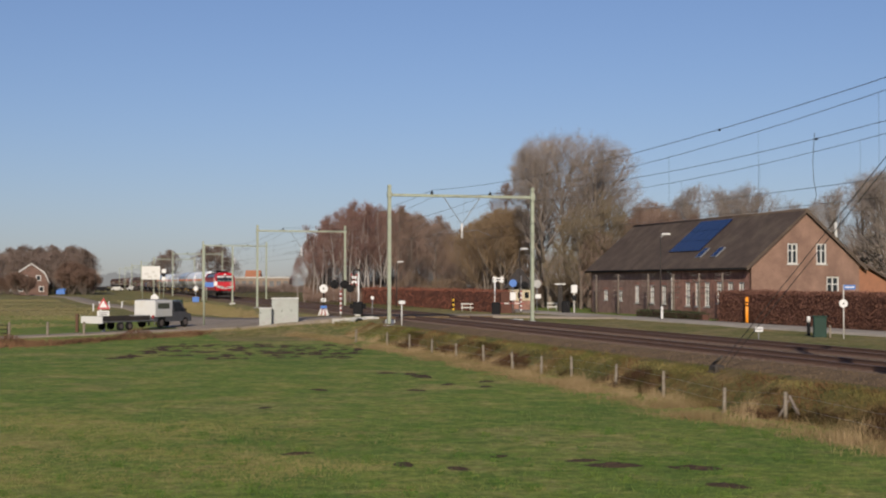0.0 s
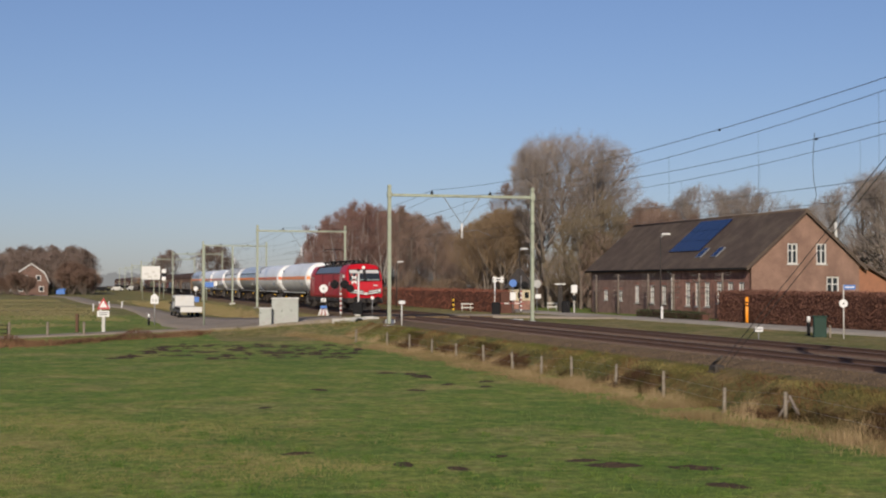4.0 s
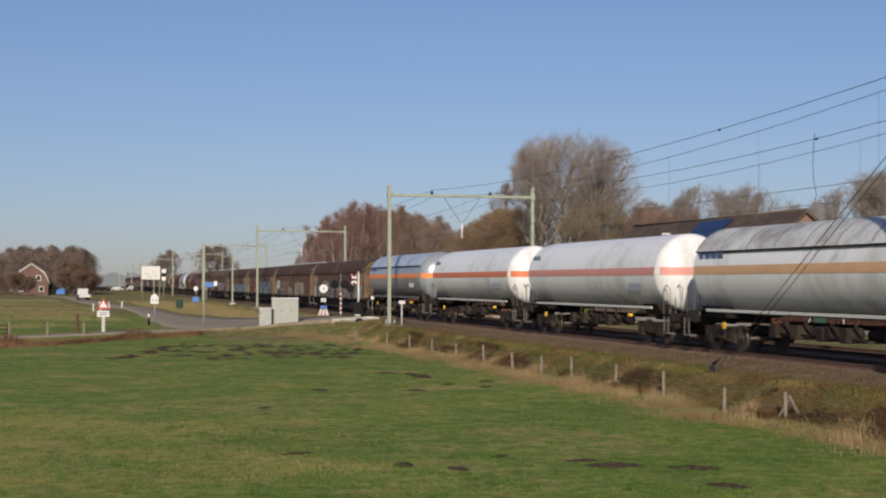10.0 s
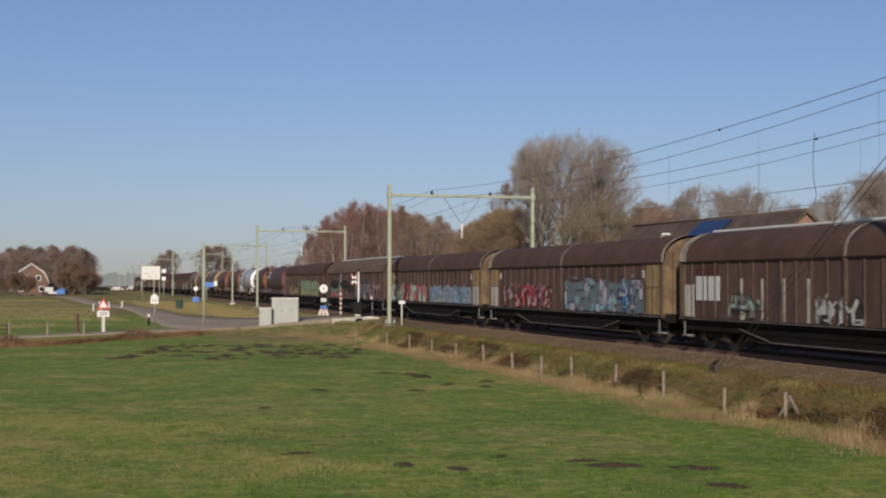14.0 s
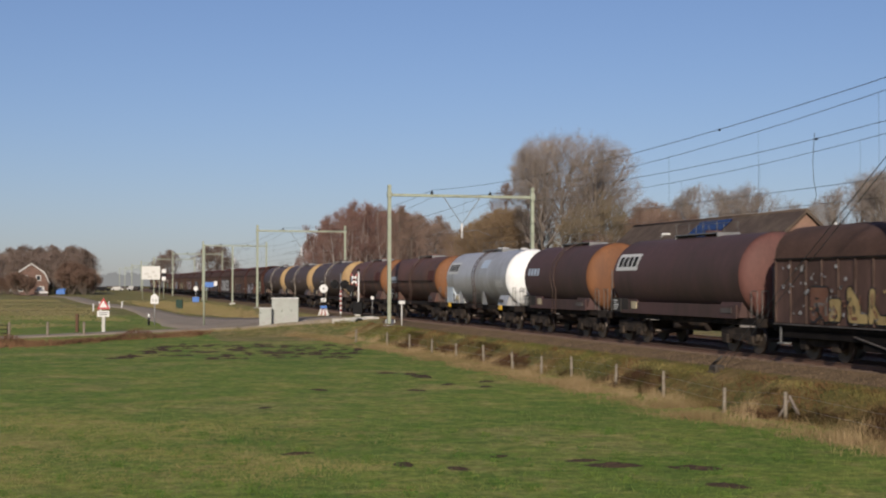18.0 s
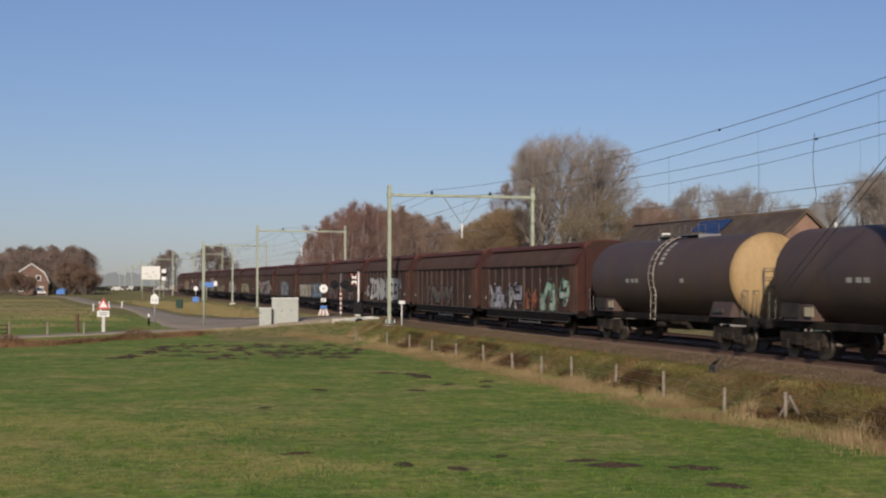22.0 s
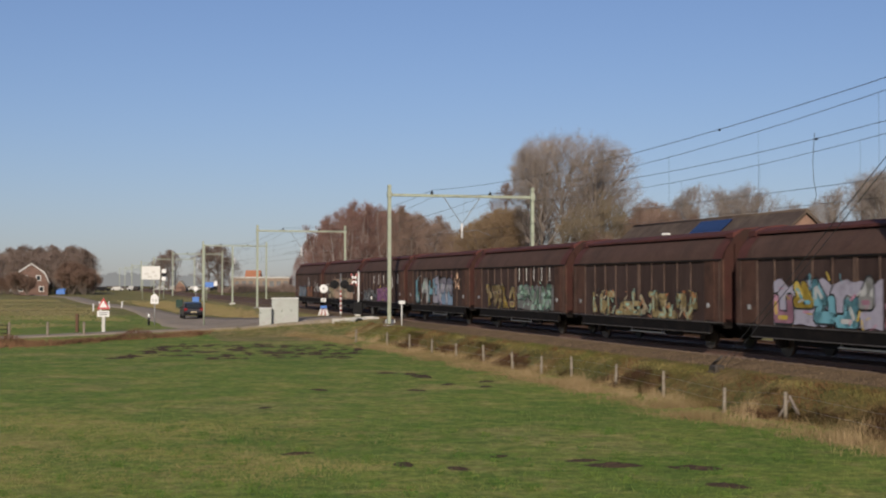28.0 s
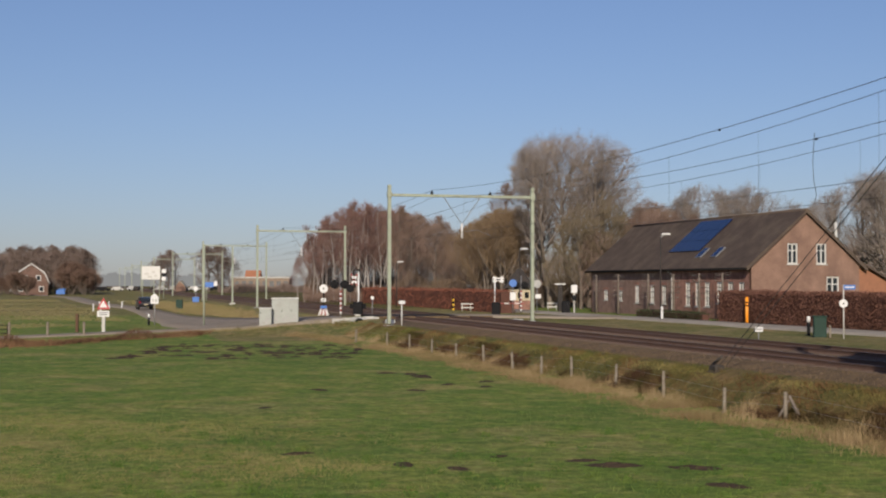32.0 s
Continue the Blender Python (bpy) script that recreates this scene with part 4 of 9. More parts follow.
SPRAY = {k: mat("spray_" + k, c, 0.5, 0, 0.15, 3, tuple(v * 0.45 for v in c), 0.2, 0) for k, c in dict(
    white=(0.50, 0.49, 0.47), silver=(0.34, 0.34, 0.34), cyan=(0.16, 0.38, 0.45), blue=(0.10, 0.2, 0.38), pink=(0.50, 0.25, 0.33), red=(0.42, 0.05, 0.05),
    green=(0.12, 0.33, 0.18), mint=(0.35, 0.5, 0.38), ochre=(0.38, 0.28, 0.12), cream=(0.5, 0.42, 0.27), orange=(0.42, 0.15, 0.05), peach=(0.5, 0.33, 0.22), purple=(0.24, 0.08, 0.22), grey=(0.16, 0.15, 0.14), lilac=(0.38, 0.35, 0.42), sky=(0.20, 0.30, 0.42), slate=(0.10, 0.13, 0.15), brown=(0.16, 0.07, 0.04), black=(0.012, 0.012, 0.012), yellow=(0.6, 0.42, 0.06)).items()}


# strokes of the one legible piece, on a unit square
GLYPHS = {"Z": [((0, 1), (1, 1)), ((1, 1), (0.2, 0)), ((0.2, 0), (1, 0))], "O": [((0.1, 0.1), (0.1, 0.9)), ((0.1, 0.9), (0.9, 0.9)), ((0.9, 0.9), (0.9, 0.1)), ((0.9, 0.1), (0.1, 0.1))],
          "N": [((0, 0), (0, 1)), ((0, 1), (1, 0)), ((1, 0), (1, 1))], "B": [((0, 0), (0, 1)), ((0, 1), (0.8, 0.8)), ((0.8, 0.8), (0.1, 0.5)), ((0.1, 0.5), (0.9, 0.25)), ((0.9, 0.25), (0, 0))],
          "E": [((0.1, 0), (0.1, 1)), ((0.1, 1), (1, 1)), ((0.1, 0.5), (0.8, 0.5)), ((0.1, 0), (1, 0))], "3": [((0, 1), (0.9, 1)), ((0.9, 1), (0.9, 0)), ((0.2, 0.52), (0.9, 0.52)), ((0, 0), (0.9, 0))]}


def graffiti(wagon, xa, xb, z0, z1, fills, seed, y=-1.384, halo=None, text="", rel=0.115, edge="black"):
    """A sprayed piece on the near wall: ragged background, outlined letter-like strokes, splashes. No words but a legible one."""
    rnd = random.Random(seed)
    order = [edge] + list(fills) + ([halo] if halo else [])
    s2, idx = Shell(), []
    h = z1 - z0

    def stroke(p, q, r, lay, k):
        p, q = Vector(p), Vector(q)
        d = (q - p).normalized() if (q - p).length > 1e-4 else Vector((1, 0))
        e = Vector((-d.y, d.x))
        pts = [p + (-d * math.cos(g) + e * math.sin(g)) * r for g in (-1.3, -0.5, 0.5, 1.3)] + [q + (d * math.cos(g) + e * math.sin(g)) * r for g in (1.3, 0.5, -0.5, -1.3)]
        s2.add([(min(max(a.x, xa), xb), y - 0.003 - lay * 0.002, min(max(a.y, z0 - 0.02), z1 + 0.1)) for a in pts], [tuple(range(8))])
        idx.append(k)

    if halo:
        m = max(4, int((xb - xa) / 0.22))
        tops = [z1 - h * (0.02 + 0.22 * (0.5 + noise.noise((i * 0.35, seed, 0)))) for i in range(m + 1)]
        lows = [z0 + h * 0.05 * rnd.random() for i in range(m + 1)]
        for i in range(m):
            u0, u1 = xa + (xb - xa) * i / m, xa + (xb - xa) * (i + 1) / m
            s2.add([(u0, y - 0.002, lows[i]), (u1, y - 0.002, lows[i + 1]), (u1, y - 0.002, tops[i + 1]), (u0, y - 0.002, tops[i])], [(0, 1, 2, 3)])
            idx.append(len(order) - 1)
    n = len(text) or max(2, round((xb - xa) / (h * 0.82)))
    wid = (xb - xa) / n
    for i in range(n):
        x0, ww = xa + wid * (i + 0.14), wid * 0.72
        lo, hi = z0 + h * rnd.uniform(0.12, 0.2), z1 - h * rnd.uniform(0.12, 0.24)
        slant = rnd.uniform(-0.12, 0.12) * wid
        if text:
            segs = GLYPHS[text[i]]
        else:
            grid = [(a * 0.5, b * 0.5) for a in range(3) for b in range(3)]
            cur = rnd.choice(((0, 0), (0, 1.0), (0, 0.5)))
            segs = []
            for _ in range(rnd.choice((4, 5, 5, 6))):
                nxt = rnd.choice([g for g in grid if 0 < abs(g[0] - cur[0]) + abs(g[1] - cur[1]) <= 1.0])
                segs.append((cur, nxt))
                cur = nxt
        segs = [tuple((x0 + a * ww + slant * b, lo + b * (hi - lo)) for a, b in sg) for sg in segs]
        r = min(h * rel, wid * 0.2) * rnd.uniform(0.9, 1.15)
        k = 1 if rnd.random() < 0.65 else rnd.randrange(1, len(fills) + 1)
        for p, q in segs:
            stroke(p, q, r * 1.38, 1, 0)
        for p, q in segs:
            stroke(p, q, r, 2, k)
        if not text and len(fills) > 1:
            for p, q in segs[:2]:
                p2, q2 = Vector(p).lerp(Vector(q), 0.2), Vector(p).lerp(Vector(q), 0.75)
                stroke(p2, q2, r * 0.4, 3, 1 + (k % len(fills)))
    if not text:
        for _ in range(int(n * 7)):
            p = (rnd.uniform(xa, xb), rnd.uniform(z0, z1))
            stroke(p, (p[0] + rnd.uniform(-0.3, 0.3), p[1] + rnd.uniform(-0.3, 0.3)), rnd.uniform(0.015, 0.05), 4, rnd.randrange(0, len(fills) + 1))
    me2 = s2.mesh("graffiti", [SPRAY[c] for c in order])
    me2.polygons.foreach_set("material_index", idx)
    return part("graffiti", me2, None, wagon, "sprayed graffiti in " + " and ".join(fills[:2]))


VISOR = mat("sun_visor_white", (0.42, 0.42, 0.41), 0.6, 0, 0.08, 4)
SIDEGLASS = mat("side_glass_greenish", (0.07, 0.08, 0.06), 0.15, 0, 0.3, 2, bump=0)
REDDARK = mat("loco_red_worn", (0.20, 0.009, 0.014), 0.6, 0, 0.25, 1.5)
HANDPALE = mat("handrail_pale", (0.34, 0.27, 0.25), 0.5, 0.2, 0.1, 4)
HAZARDGREY = mat("dash_grey", (0.16, 0.17, 0.17), 0.6, 0, 0.1, 4)


def locomotive():
    w = thing("electric_locomotive", "bright red electric locomotive with dark grey underframe and two cabs", "locomotive", group="freight train")
    half = 9.49

    def front_x(z):
        return lerp(z, (0.9, 8.75), (1.3, 8.95), (1.75, 9.0), (2.35, 8.85), (3.45, 8.22), (3.85, 7.75))

    ring = [(-1.42, 1.12), (-1.5, 1.3), (-1.5, 2.2), (-1.5, 3.0), (-1.46, 3.2), (-1.28, 3.62), (-1.1, 3.78), (-0.6, 3.86), (0.0, 3.88)]
    ring = ring + [(-y, z) for y, z in ring[-2::-1]]
    n = len(ring)
    for sg in (1, -1):
        vs2 = []
        for k in range(5):
            g = (0, 0.55, 0.8, 0.93, 1.0)[k]
            sq = (1, 1, 0.99, 0.965, 0.92)[k]
            for y, z in ring:
                x = 5.6 + (front_x(z) - 5.6) * g - (0.12 * (abs(y) / 1.5) ** 2 if k == 4 else 0)
                vs2.append((sg * x, y * sq, z))
        s2 = Shell().add(vs2, [(k * n + i, k * n + i + 1, (k + 1) * n + i + 1, (k + 1) * n + i) for k in range(4) for i in range(n - 1)], True)
        # front plate
        m = 4 * n
        h = n // 2
        s2.add([vs2[m + i] for i in range(n)], [(i, i + 1, n - 2 - i, n - 1 - i) for i in range(h - 1)] + [(h - 1, h, h + 1)], True)
        cab = part("cab", s2, LOCORED, w, "red driver's cab")

        def face(y0, y1, z0, z1, out=0.02, mm=DARKGLASS, name="windscreen", owner=cab, taper=0.0, tilt=0.0):
            vs3 = []
            for z in (z0, z1):
                for i in range(5):
                    y = y0 + (y1 - y0) * i / 4
                    y = y * (1 - taper * (z - z0))
                    zt = z + tilt * abs(y)
                    vs3.append((sg * (front_x(zt) - 0.12 * (abs(y) / 1.32) ** 2 + out), y, zt))
            return part(name, Shell().add(vs3, [(i, i + 1, 6 + i, 5 + i) for i in range(4)], True), mm, owner)

        face(-1.3, 1.3, 2.5, 3.44, 0.02, BLACK, "window_surround", taper=0.03)
        for q in (-1, 1):
            face(*sorted((q * 0.1, q * 1.22)), 2.56, 3.24, 0.032, taper=0.03)
            face(*sorted((q * 0.12, q * 1.2)), 3.12, 3.38, 0.045, VISOR, "sun_visor", taper=0.03)
            face(*sorted((q * 0.12, q * 1.2)), 2.54, 2.64, 0.045, HAZARDGREY, "dashboard_edge", taper=0.03)
            face(*sorted((q * 0.2, q * 0.98)), 1.40, 1.50, 0.03, SIGNWHITE, "light_bar", tilt=0.14)
            face(*sorted((q * 0.24, q * 0.98)), 1.56, 1.66, 0.03, SIGNWHITE, "light_bar", tilt=0.14)
            face(*sorted((q * 0.2, q * 1.28)), 1.36, 1.72, 0.022, BLACK, "lamp_surround", tilt=0.14)
            face(*sorted((q * 1.0, q * 1.26)), 1.36, 1.74, 0.04, HAZARDGREY, "headlight", tilt=0.14)
            face(*sorted((q * 1.05, q * 1.2)), 1.5, 1.66, 0.05, LAMPGLASS, "lamp", tilt=0.14)
        face(-0.15, 0.15, 1.40, 1.58, 0.045, SIGNWHITE, "logo_plate")
        face(0.62, 1.02, 2.12, 2.19, 0.03, SIGNWHITE, "number_bar")
        part("wiper", Shell().tube((sg * (front_x(2.6) + 0.06), -0.6, 2.6), (sg * (front_x(3.1) + 0.05), -0.35, 3.1), 0.012, n=5), BLACK, cab)
        part("wiper", Shell().tube((sg * (front_x(2.6) + 0.06), 0.6, 2.6), (sg * (front_x(3.1) + 0.05), 0.35, 3.1), 0.012, n=5), BLACK, cab)
        part("mirror", Shell().box(sg * 7.75 - 0.08, sg * 7.75 + 0.08, -1.62, -1.5, 2.75, 3.0, 0.02), WHITE, cab)
        part("top_light", Shell().disc((sg * (front_x(3.58) + 0.03), 0, 3.58), (1, 0, 0), 0.13, 0.06, 16), LAMPGLASS, cab)
        s2 = Shell().box(sg * 8.55 - 0.3, sg * 8.55 + 0.3, -1.45, 1.45, 0.72, 1.14, 0.04)
        part("buffer_beam", s2, LOCOGREY, w)
        s2 = Shell()
        s2.prism([(-1.15, 0.18), (1.15, 0.18), (1.25, 0.45), (-1.25, 0.45)], sg * 8.7 - 0.05, sg * 8.7 + 0.05)
        for y in (-1.0, -0.5, 0.5, 1.0):
            s2.box(sg * 8.5 - 0.1, sg * 8.5 + 0.1, y - 0.06, y + 0.06, 0.4, 0.8)
        part("snow_plough", s2, LOCOGREY, w, "grey rail guard")
        # doors, windows and handrails
        for y in (-1.505, 1.505):
            part("cab_door", Shell().box(sg * 6.35 - 0.32, sg * 6.35 + 0.32, min(y, y * 0.995), max(y, y * 0.995), 1.2, 3.2), LOCORED, cab)
            if sg > 0 or y > 0:
                part("side_window", Shell().box(sg * 7.15 - 0.2, sg * 7.15 + 0.2, min(y, y * 1.003), max(y, y * 1.003), 2.4, 3.1, 0.002), SIDEGLASS, cab)
            for dx in (-0.42, 0.42):
                part("handrail", Shell().tube((sg * 6.35 + dx, y * 1.03, 1.25), (sg * 6.35 + dx, y * 1.03, 2.9), 0.014, n=6), HANDPALE, cab)
            part("door_handle", Shell().box(sg * 6.35 - 0.1, sg * 6.35 + 0.02, min(y * 1.02, y), max(y * 1.02, y), 2.72, 2.86, 0.01), RAILGREY, cab)
            part("door_gap", Shell().box(sg * 6.35 - 0.34, sg * 6.35 - 0.325, min(y * 1.004, y), max(y * 1.004, y), 1.2, 3.2).box(sg * 6.35 + 0.325, sg * 6.35 + 0.34, min(y * 1.004, y), max(y * 1.004, y), 1.2, 3.2), REDDARK, cab)
            part("steps", Shell().box(sg * 6.35 - 0.28, sg * 6.35 + 0.28, min(y * 0.85, y), max(y * 0.85, y), 0.35, 0.4).box(sg * 6.35 - 0.28, sg * 6.35 + 0.28, min(y * 0.85, y), max(y * 0.85, y), 0.7, 0.75).box(sg * 6.35 - 0.3, sg * 6.35 - 0.26, min(y * 0.85, y), max(y * 0.85, y), 0.35, 1.1).box(sg * 6.35 + 0.26, sg * 6.35 + 0.3, min(y * 0.85, y), max(y * 0.85, y), 0.35, 1.1), LOCOGREY, w)
    body_ring = [(-1.42, 1.12), (-1.5, 1.3), (-1.5, 3.12), (-1.48, 3.16)]
    s2 = Shell().add([(x, y * q, z) for q in (1, -1) for x in (-5.6, 5.6) for y, z in body_ring], [(o + i, o + i + 1, o + 5 + i, o + 4 + i) for o in (0, 8) for i in range(3)])
    mid = part("body_side", s2, LOCORED, w, "plain red side wall")
    top = [(-1.48, 3.16), (-1.12, 3.66), (-0.9, 3.7), (0.9, 3.7), (1.12, 3.66), (1.48, 3.16)]
    part("roof", Shell().add([(x, y, z) for x in (-5.6, 5.6) for y, z in top], [(i, i + 1, 7 + i, 6 + i) for i in range(5)]), LOCOROOF, w, "blue-grey sloped roof")
    for x in (-4.5, -2.2, 0.2, 2.4):
        part("roof_vent", Shell().box(x, x + 1.7, -0.75, 0.75, 3.7, 3.92, 0.03), LOCOGREY, w)
    for x in (-6.6, -3.4, -1.6, 0.6, 2.9, 6.2):
        part("roof_insulator", Shell().tube((x, -0.4, 3.7), (x, -0.4, 4.15), 0.07, n=8).tube((x, 0.4, 3.7), (x, 0.4, 4.15), 0.07, n=8).box(x - 0.25, x + 0.25, -0.5, 0.5, 4.12, 4.18), BLACK, w)
    part("roof_busbar", Shell().path([(-6.6, -0.4, 4.18), (-3.4, -0.4, 4.2), (2.9, -0.4, 4.2), (6.2, -0.4, 4.18)], 0.03), BLACK, w)
    part("antenna_base", Shell().box(5.9, 7.3, -0.6, 0.6, 3.84, 4.02, 0.05), BLACK, w)
    part("logo_plate", Shell().box(1.0, 1.35, -1.512, -1.5, 2.05, 2.4), VISOR, w)
    for x, wd in ((-2.2, 0.55), (2.7, 0.8)):
        smear = [(x + wd * a, z) for a, z in ((0.0, 3.1), (0.75, 3.1), (1.0, 2.7), (0.8, 2.3), (1.05, 1.95), (0.7, 1.6), (0.45, 1.75), (0.4, 2.2), (0.1, 2.5))]
        part("sooty_smear", Shell().add([(a, -1.506, z) for a, z in smear], [tuple(range(len(smear)))]), REDDARK, w, "sooty darker smear on the red side")
    for i in range(32):
        part("roof_tab", Shell().box(-5.5 + 0.35 * i, -5.36 + 0.35 * i, -1.515, -1.47, 3.06, 3.15), LOCOGREY, w)
    for x in (-3.2, -1.0, 0.4, 3.1):
        part("sill_mark", Shell().box(x, x + 0.7, -1.456, -1.45, 0.98, 1.04), RAILGREY, w, "pale lettering bar on the sill")
    for x in (-6.2, -5.0, -3.8, -2.9, -1.5, 0.0, 1.5, 2.9, 3.8, 5.0, 6.2):
        part("underfloor_box", Shell().box(x - 0.28, x + 0.22, -1.36, -1.22, 0.38 if abs(x) < 2 else 0.55, 0.76, 0.03), (DUSTPALE, LOCOGREY)[int(abs(x) * 10) % 3 == 0], w, "dusty underfloor fitting")
        part("hose", Shell().path([(x + 0.35, -1.3, 0.8), (x + 0.42, -1.32, 0.5), (x + 0.55, -1.25, 0.32)], 0.028, 5), DUSTPALE, w)
    part("roof_line", Shell().box(-5.6, 5.6, -1.5, -1.47, 3.13, 3.17), LOCOGREY, w)
    part("side_sill", Shell().box(-8.3, 8.3, -1.45, -1.3, 0.78, 1.13, 0.02).box(-8.3, 8.3, 1.3, 1.45, 0.78, 1.13, 0.02), LOCOGREY, w)
    part("transformer_box", Shell().box(-2.4, 2.4, -1.3, 1.3, 0.25, 0.85, 0.08), LOCOGREY, w)
    for x in (5.0, -5.0):
        b = bogie(w, x, 2.9)
        s2 = Shell()
        for y in (-1.15, 1.15):
            s2.box(x - 2.0, x + 2.0, y - 0.06, y + 0.06, 0.62, 0.82, 0.03)
            for dx in (-1.45, 1.45, 0.0):
                s2.tube((x + dx, y, 0.4), (x + dx, y, 0.95), 0.13, n=10)
            s2.tube((x - 0.7, y * 1.05, 0.5), (x + 0.9, y * 1.05, 0.75), 0.05, n=6)
        part("spring_gear", s2, LOCOGREY, b)
    # pantographs: the rear one raised
    for x0, up in ((-4.6, True), (4.2, False)):
        s2 = Shell()
        for y in (-0.55, 0.55):
            s2.box(x0 - 0.9, x0 + 0.9, y - 0.04, y + 0.04, 3.88, 3.96)
            s2.tube((x0 + 0.8, y, 3.72), (x0 + 0.8, y, 3.92), 0.06, n=8).tube((x0 - 0.8, y, 3.72), (x0 - 0.8, y, 3.92), 0.06, n=8)
        base = part("pantograph_base", s2, STEEL, w)
        knee = (x0 + 1.1, 0, 4.55) if up else (x0 + 1.2, 0, 4.05)
        tip = (x0 - 0.2, 0, 5.33) if up else (x0 - 0.6, 0, 4.12)
        s2 = Shell().tube((x0 - 0.6, 0, 3.95), knee, 0.05, 0.04, 8)
        part("lower_arm", s2, STEEL, base)
        s2 = Shell().tube(knee, tip, 0.035, 0.03, 8)
        part("upper_arm", s2, STEEL, base)
        s2 = Shell().path([(tip[0], -0.95, tip[2] - 0.2), (tip[0], -0.7, tip[2]), (tip[0], 0.7, tip[2]), (tip[0], 0.95, tip[2] - 0.2)], 0.03)
        part("contact_strip", s2, BLACK, base)
    buffers(w, half)
    return w


# the train in order: (thing, front end at time 0 along the line, length)
TRAIN = []


def couple(w, front, back):
    TRAIN.append((w, (front + back) / 2))


couple(locomotive(), -207.1, -226.1)
GAS = [(TANKWHITE, ORANGE, None), (TANKWHITE, STRIPERED, None), (TANKGREY, ORANGE, SHIELD), (TANKWHITE, STRIPEPALE, SHIELDWHITE),
       (TANKWHITE, STRIPEPINK, None), (TANKWHITE, STRIPERED, None), (TANKGREY, ORANGE, SHIELD)]
gas_ends = [-226.1, -244.1, -262.1, -280.1, -298.2, -316.2, -334.2, -352.4]
for i, (body, stripe, shield) in enumerate(GAS):
    nm = "blue-grey" if body is TANKGREY else "white"
    gw = gas_wagon(nm + " gas tank wagon with orange stripe" + (" and sunshield roof" if shield else " and bright white heads"), body, stripe, shield)
    couple(gw, gas_ends[i], gas_ends[i + 1])
VANS = [("brown sliding-wall van with silver graffiti and grey door panels", {}), ("brown sliding-wall van with a pale roof rail and white bars", {"white_rail": True}),
        ("brown sliding-wall van with red and blue graffiti", {}), ("brown sliding-wall van with teal and red graffiti", {}),
        ("brown sliding-wall van with closely ribbed roof and graffiti", {"many_roof_ribs": True, "ribs": 9, "roof": ROOFTAN, "white_rail": True}), ("red-brown sliding-wall van with green graffiti", {})]
van_things = []
for i, (label, opt) in enumerate(VANS):
    v = long_van(label, half=11.73, end=WORNEND if i in (0, 1, 2, 3) else (WAGONEND if i == 5 else WAGON), cap=WORNCAP if i < 4 else None, **opt)
    van_things.append(v)
    couple(v, -352.4 - 23.47 * i, -352.4 - 23.47 * (i + 1))
OILS = [(-493.2, -507.0, TANKBROWN, HEADRED, "dark brown oil tank wagon with red-brown heads"), (-507.0, -518.2, TANKBROWN, HEADORANGE, "dark brown oil tank wagon with orange head"),
        (-518.2, -532.4, TANKSILVER, TANKWHITE, "silver tank wagon with a bright white head"), (-532.4, -547.4, TANKRUST, HEADORANGE, "rust-brown oil tank wagon with orange heads"),
        (-547.4, -561.4, TANKRUST, HEADORANGE, "rust-brown oil tank wagon with orange heads"), (-561.4, -578.2, TANKDARK, HEADYELLOW, "dark oil tank wagon with cream yellow heads"),
        (-578.2, -594.6, TANKDARK, HEADYELLOW, "dark oil tank wagon with cream yellow heads"), (-594.6, -610.2, TANKDARK, HEADYELLOW, "dark oil tank wagon with cream yellow heads")]
oil_things = []
STRAPOCHRE = mat("strap_rust_ochre", (0.19, 0.10, 0.05), 0.8, 0, 0.3, 3, (0.09, 0.05, 0.03), 0.4)
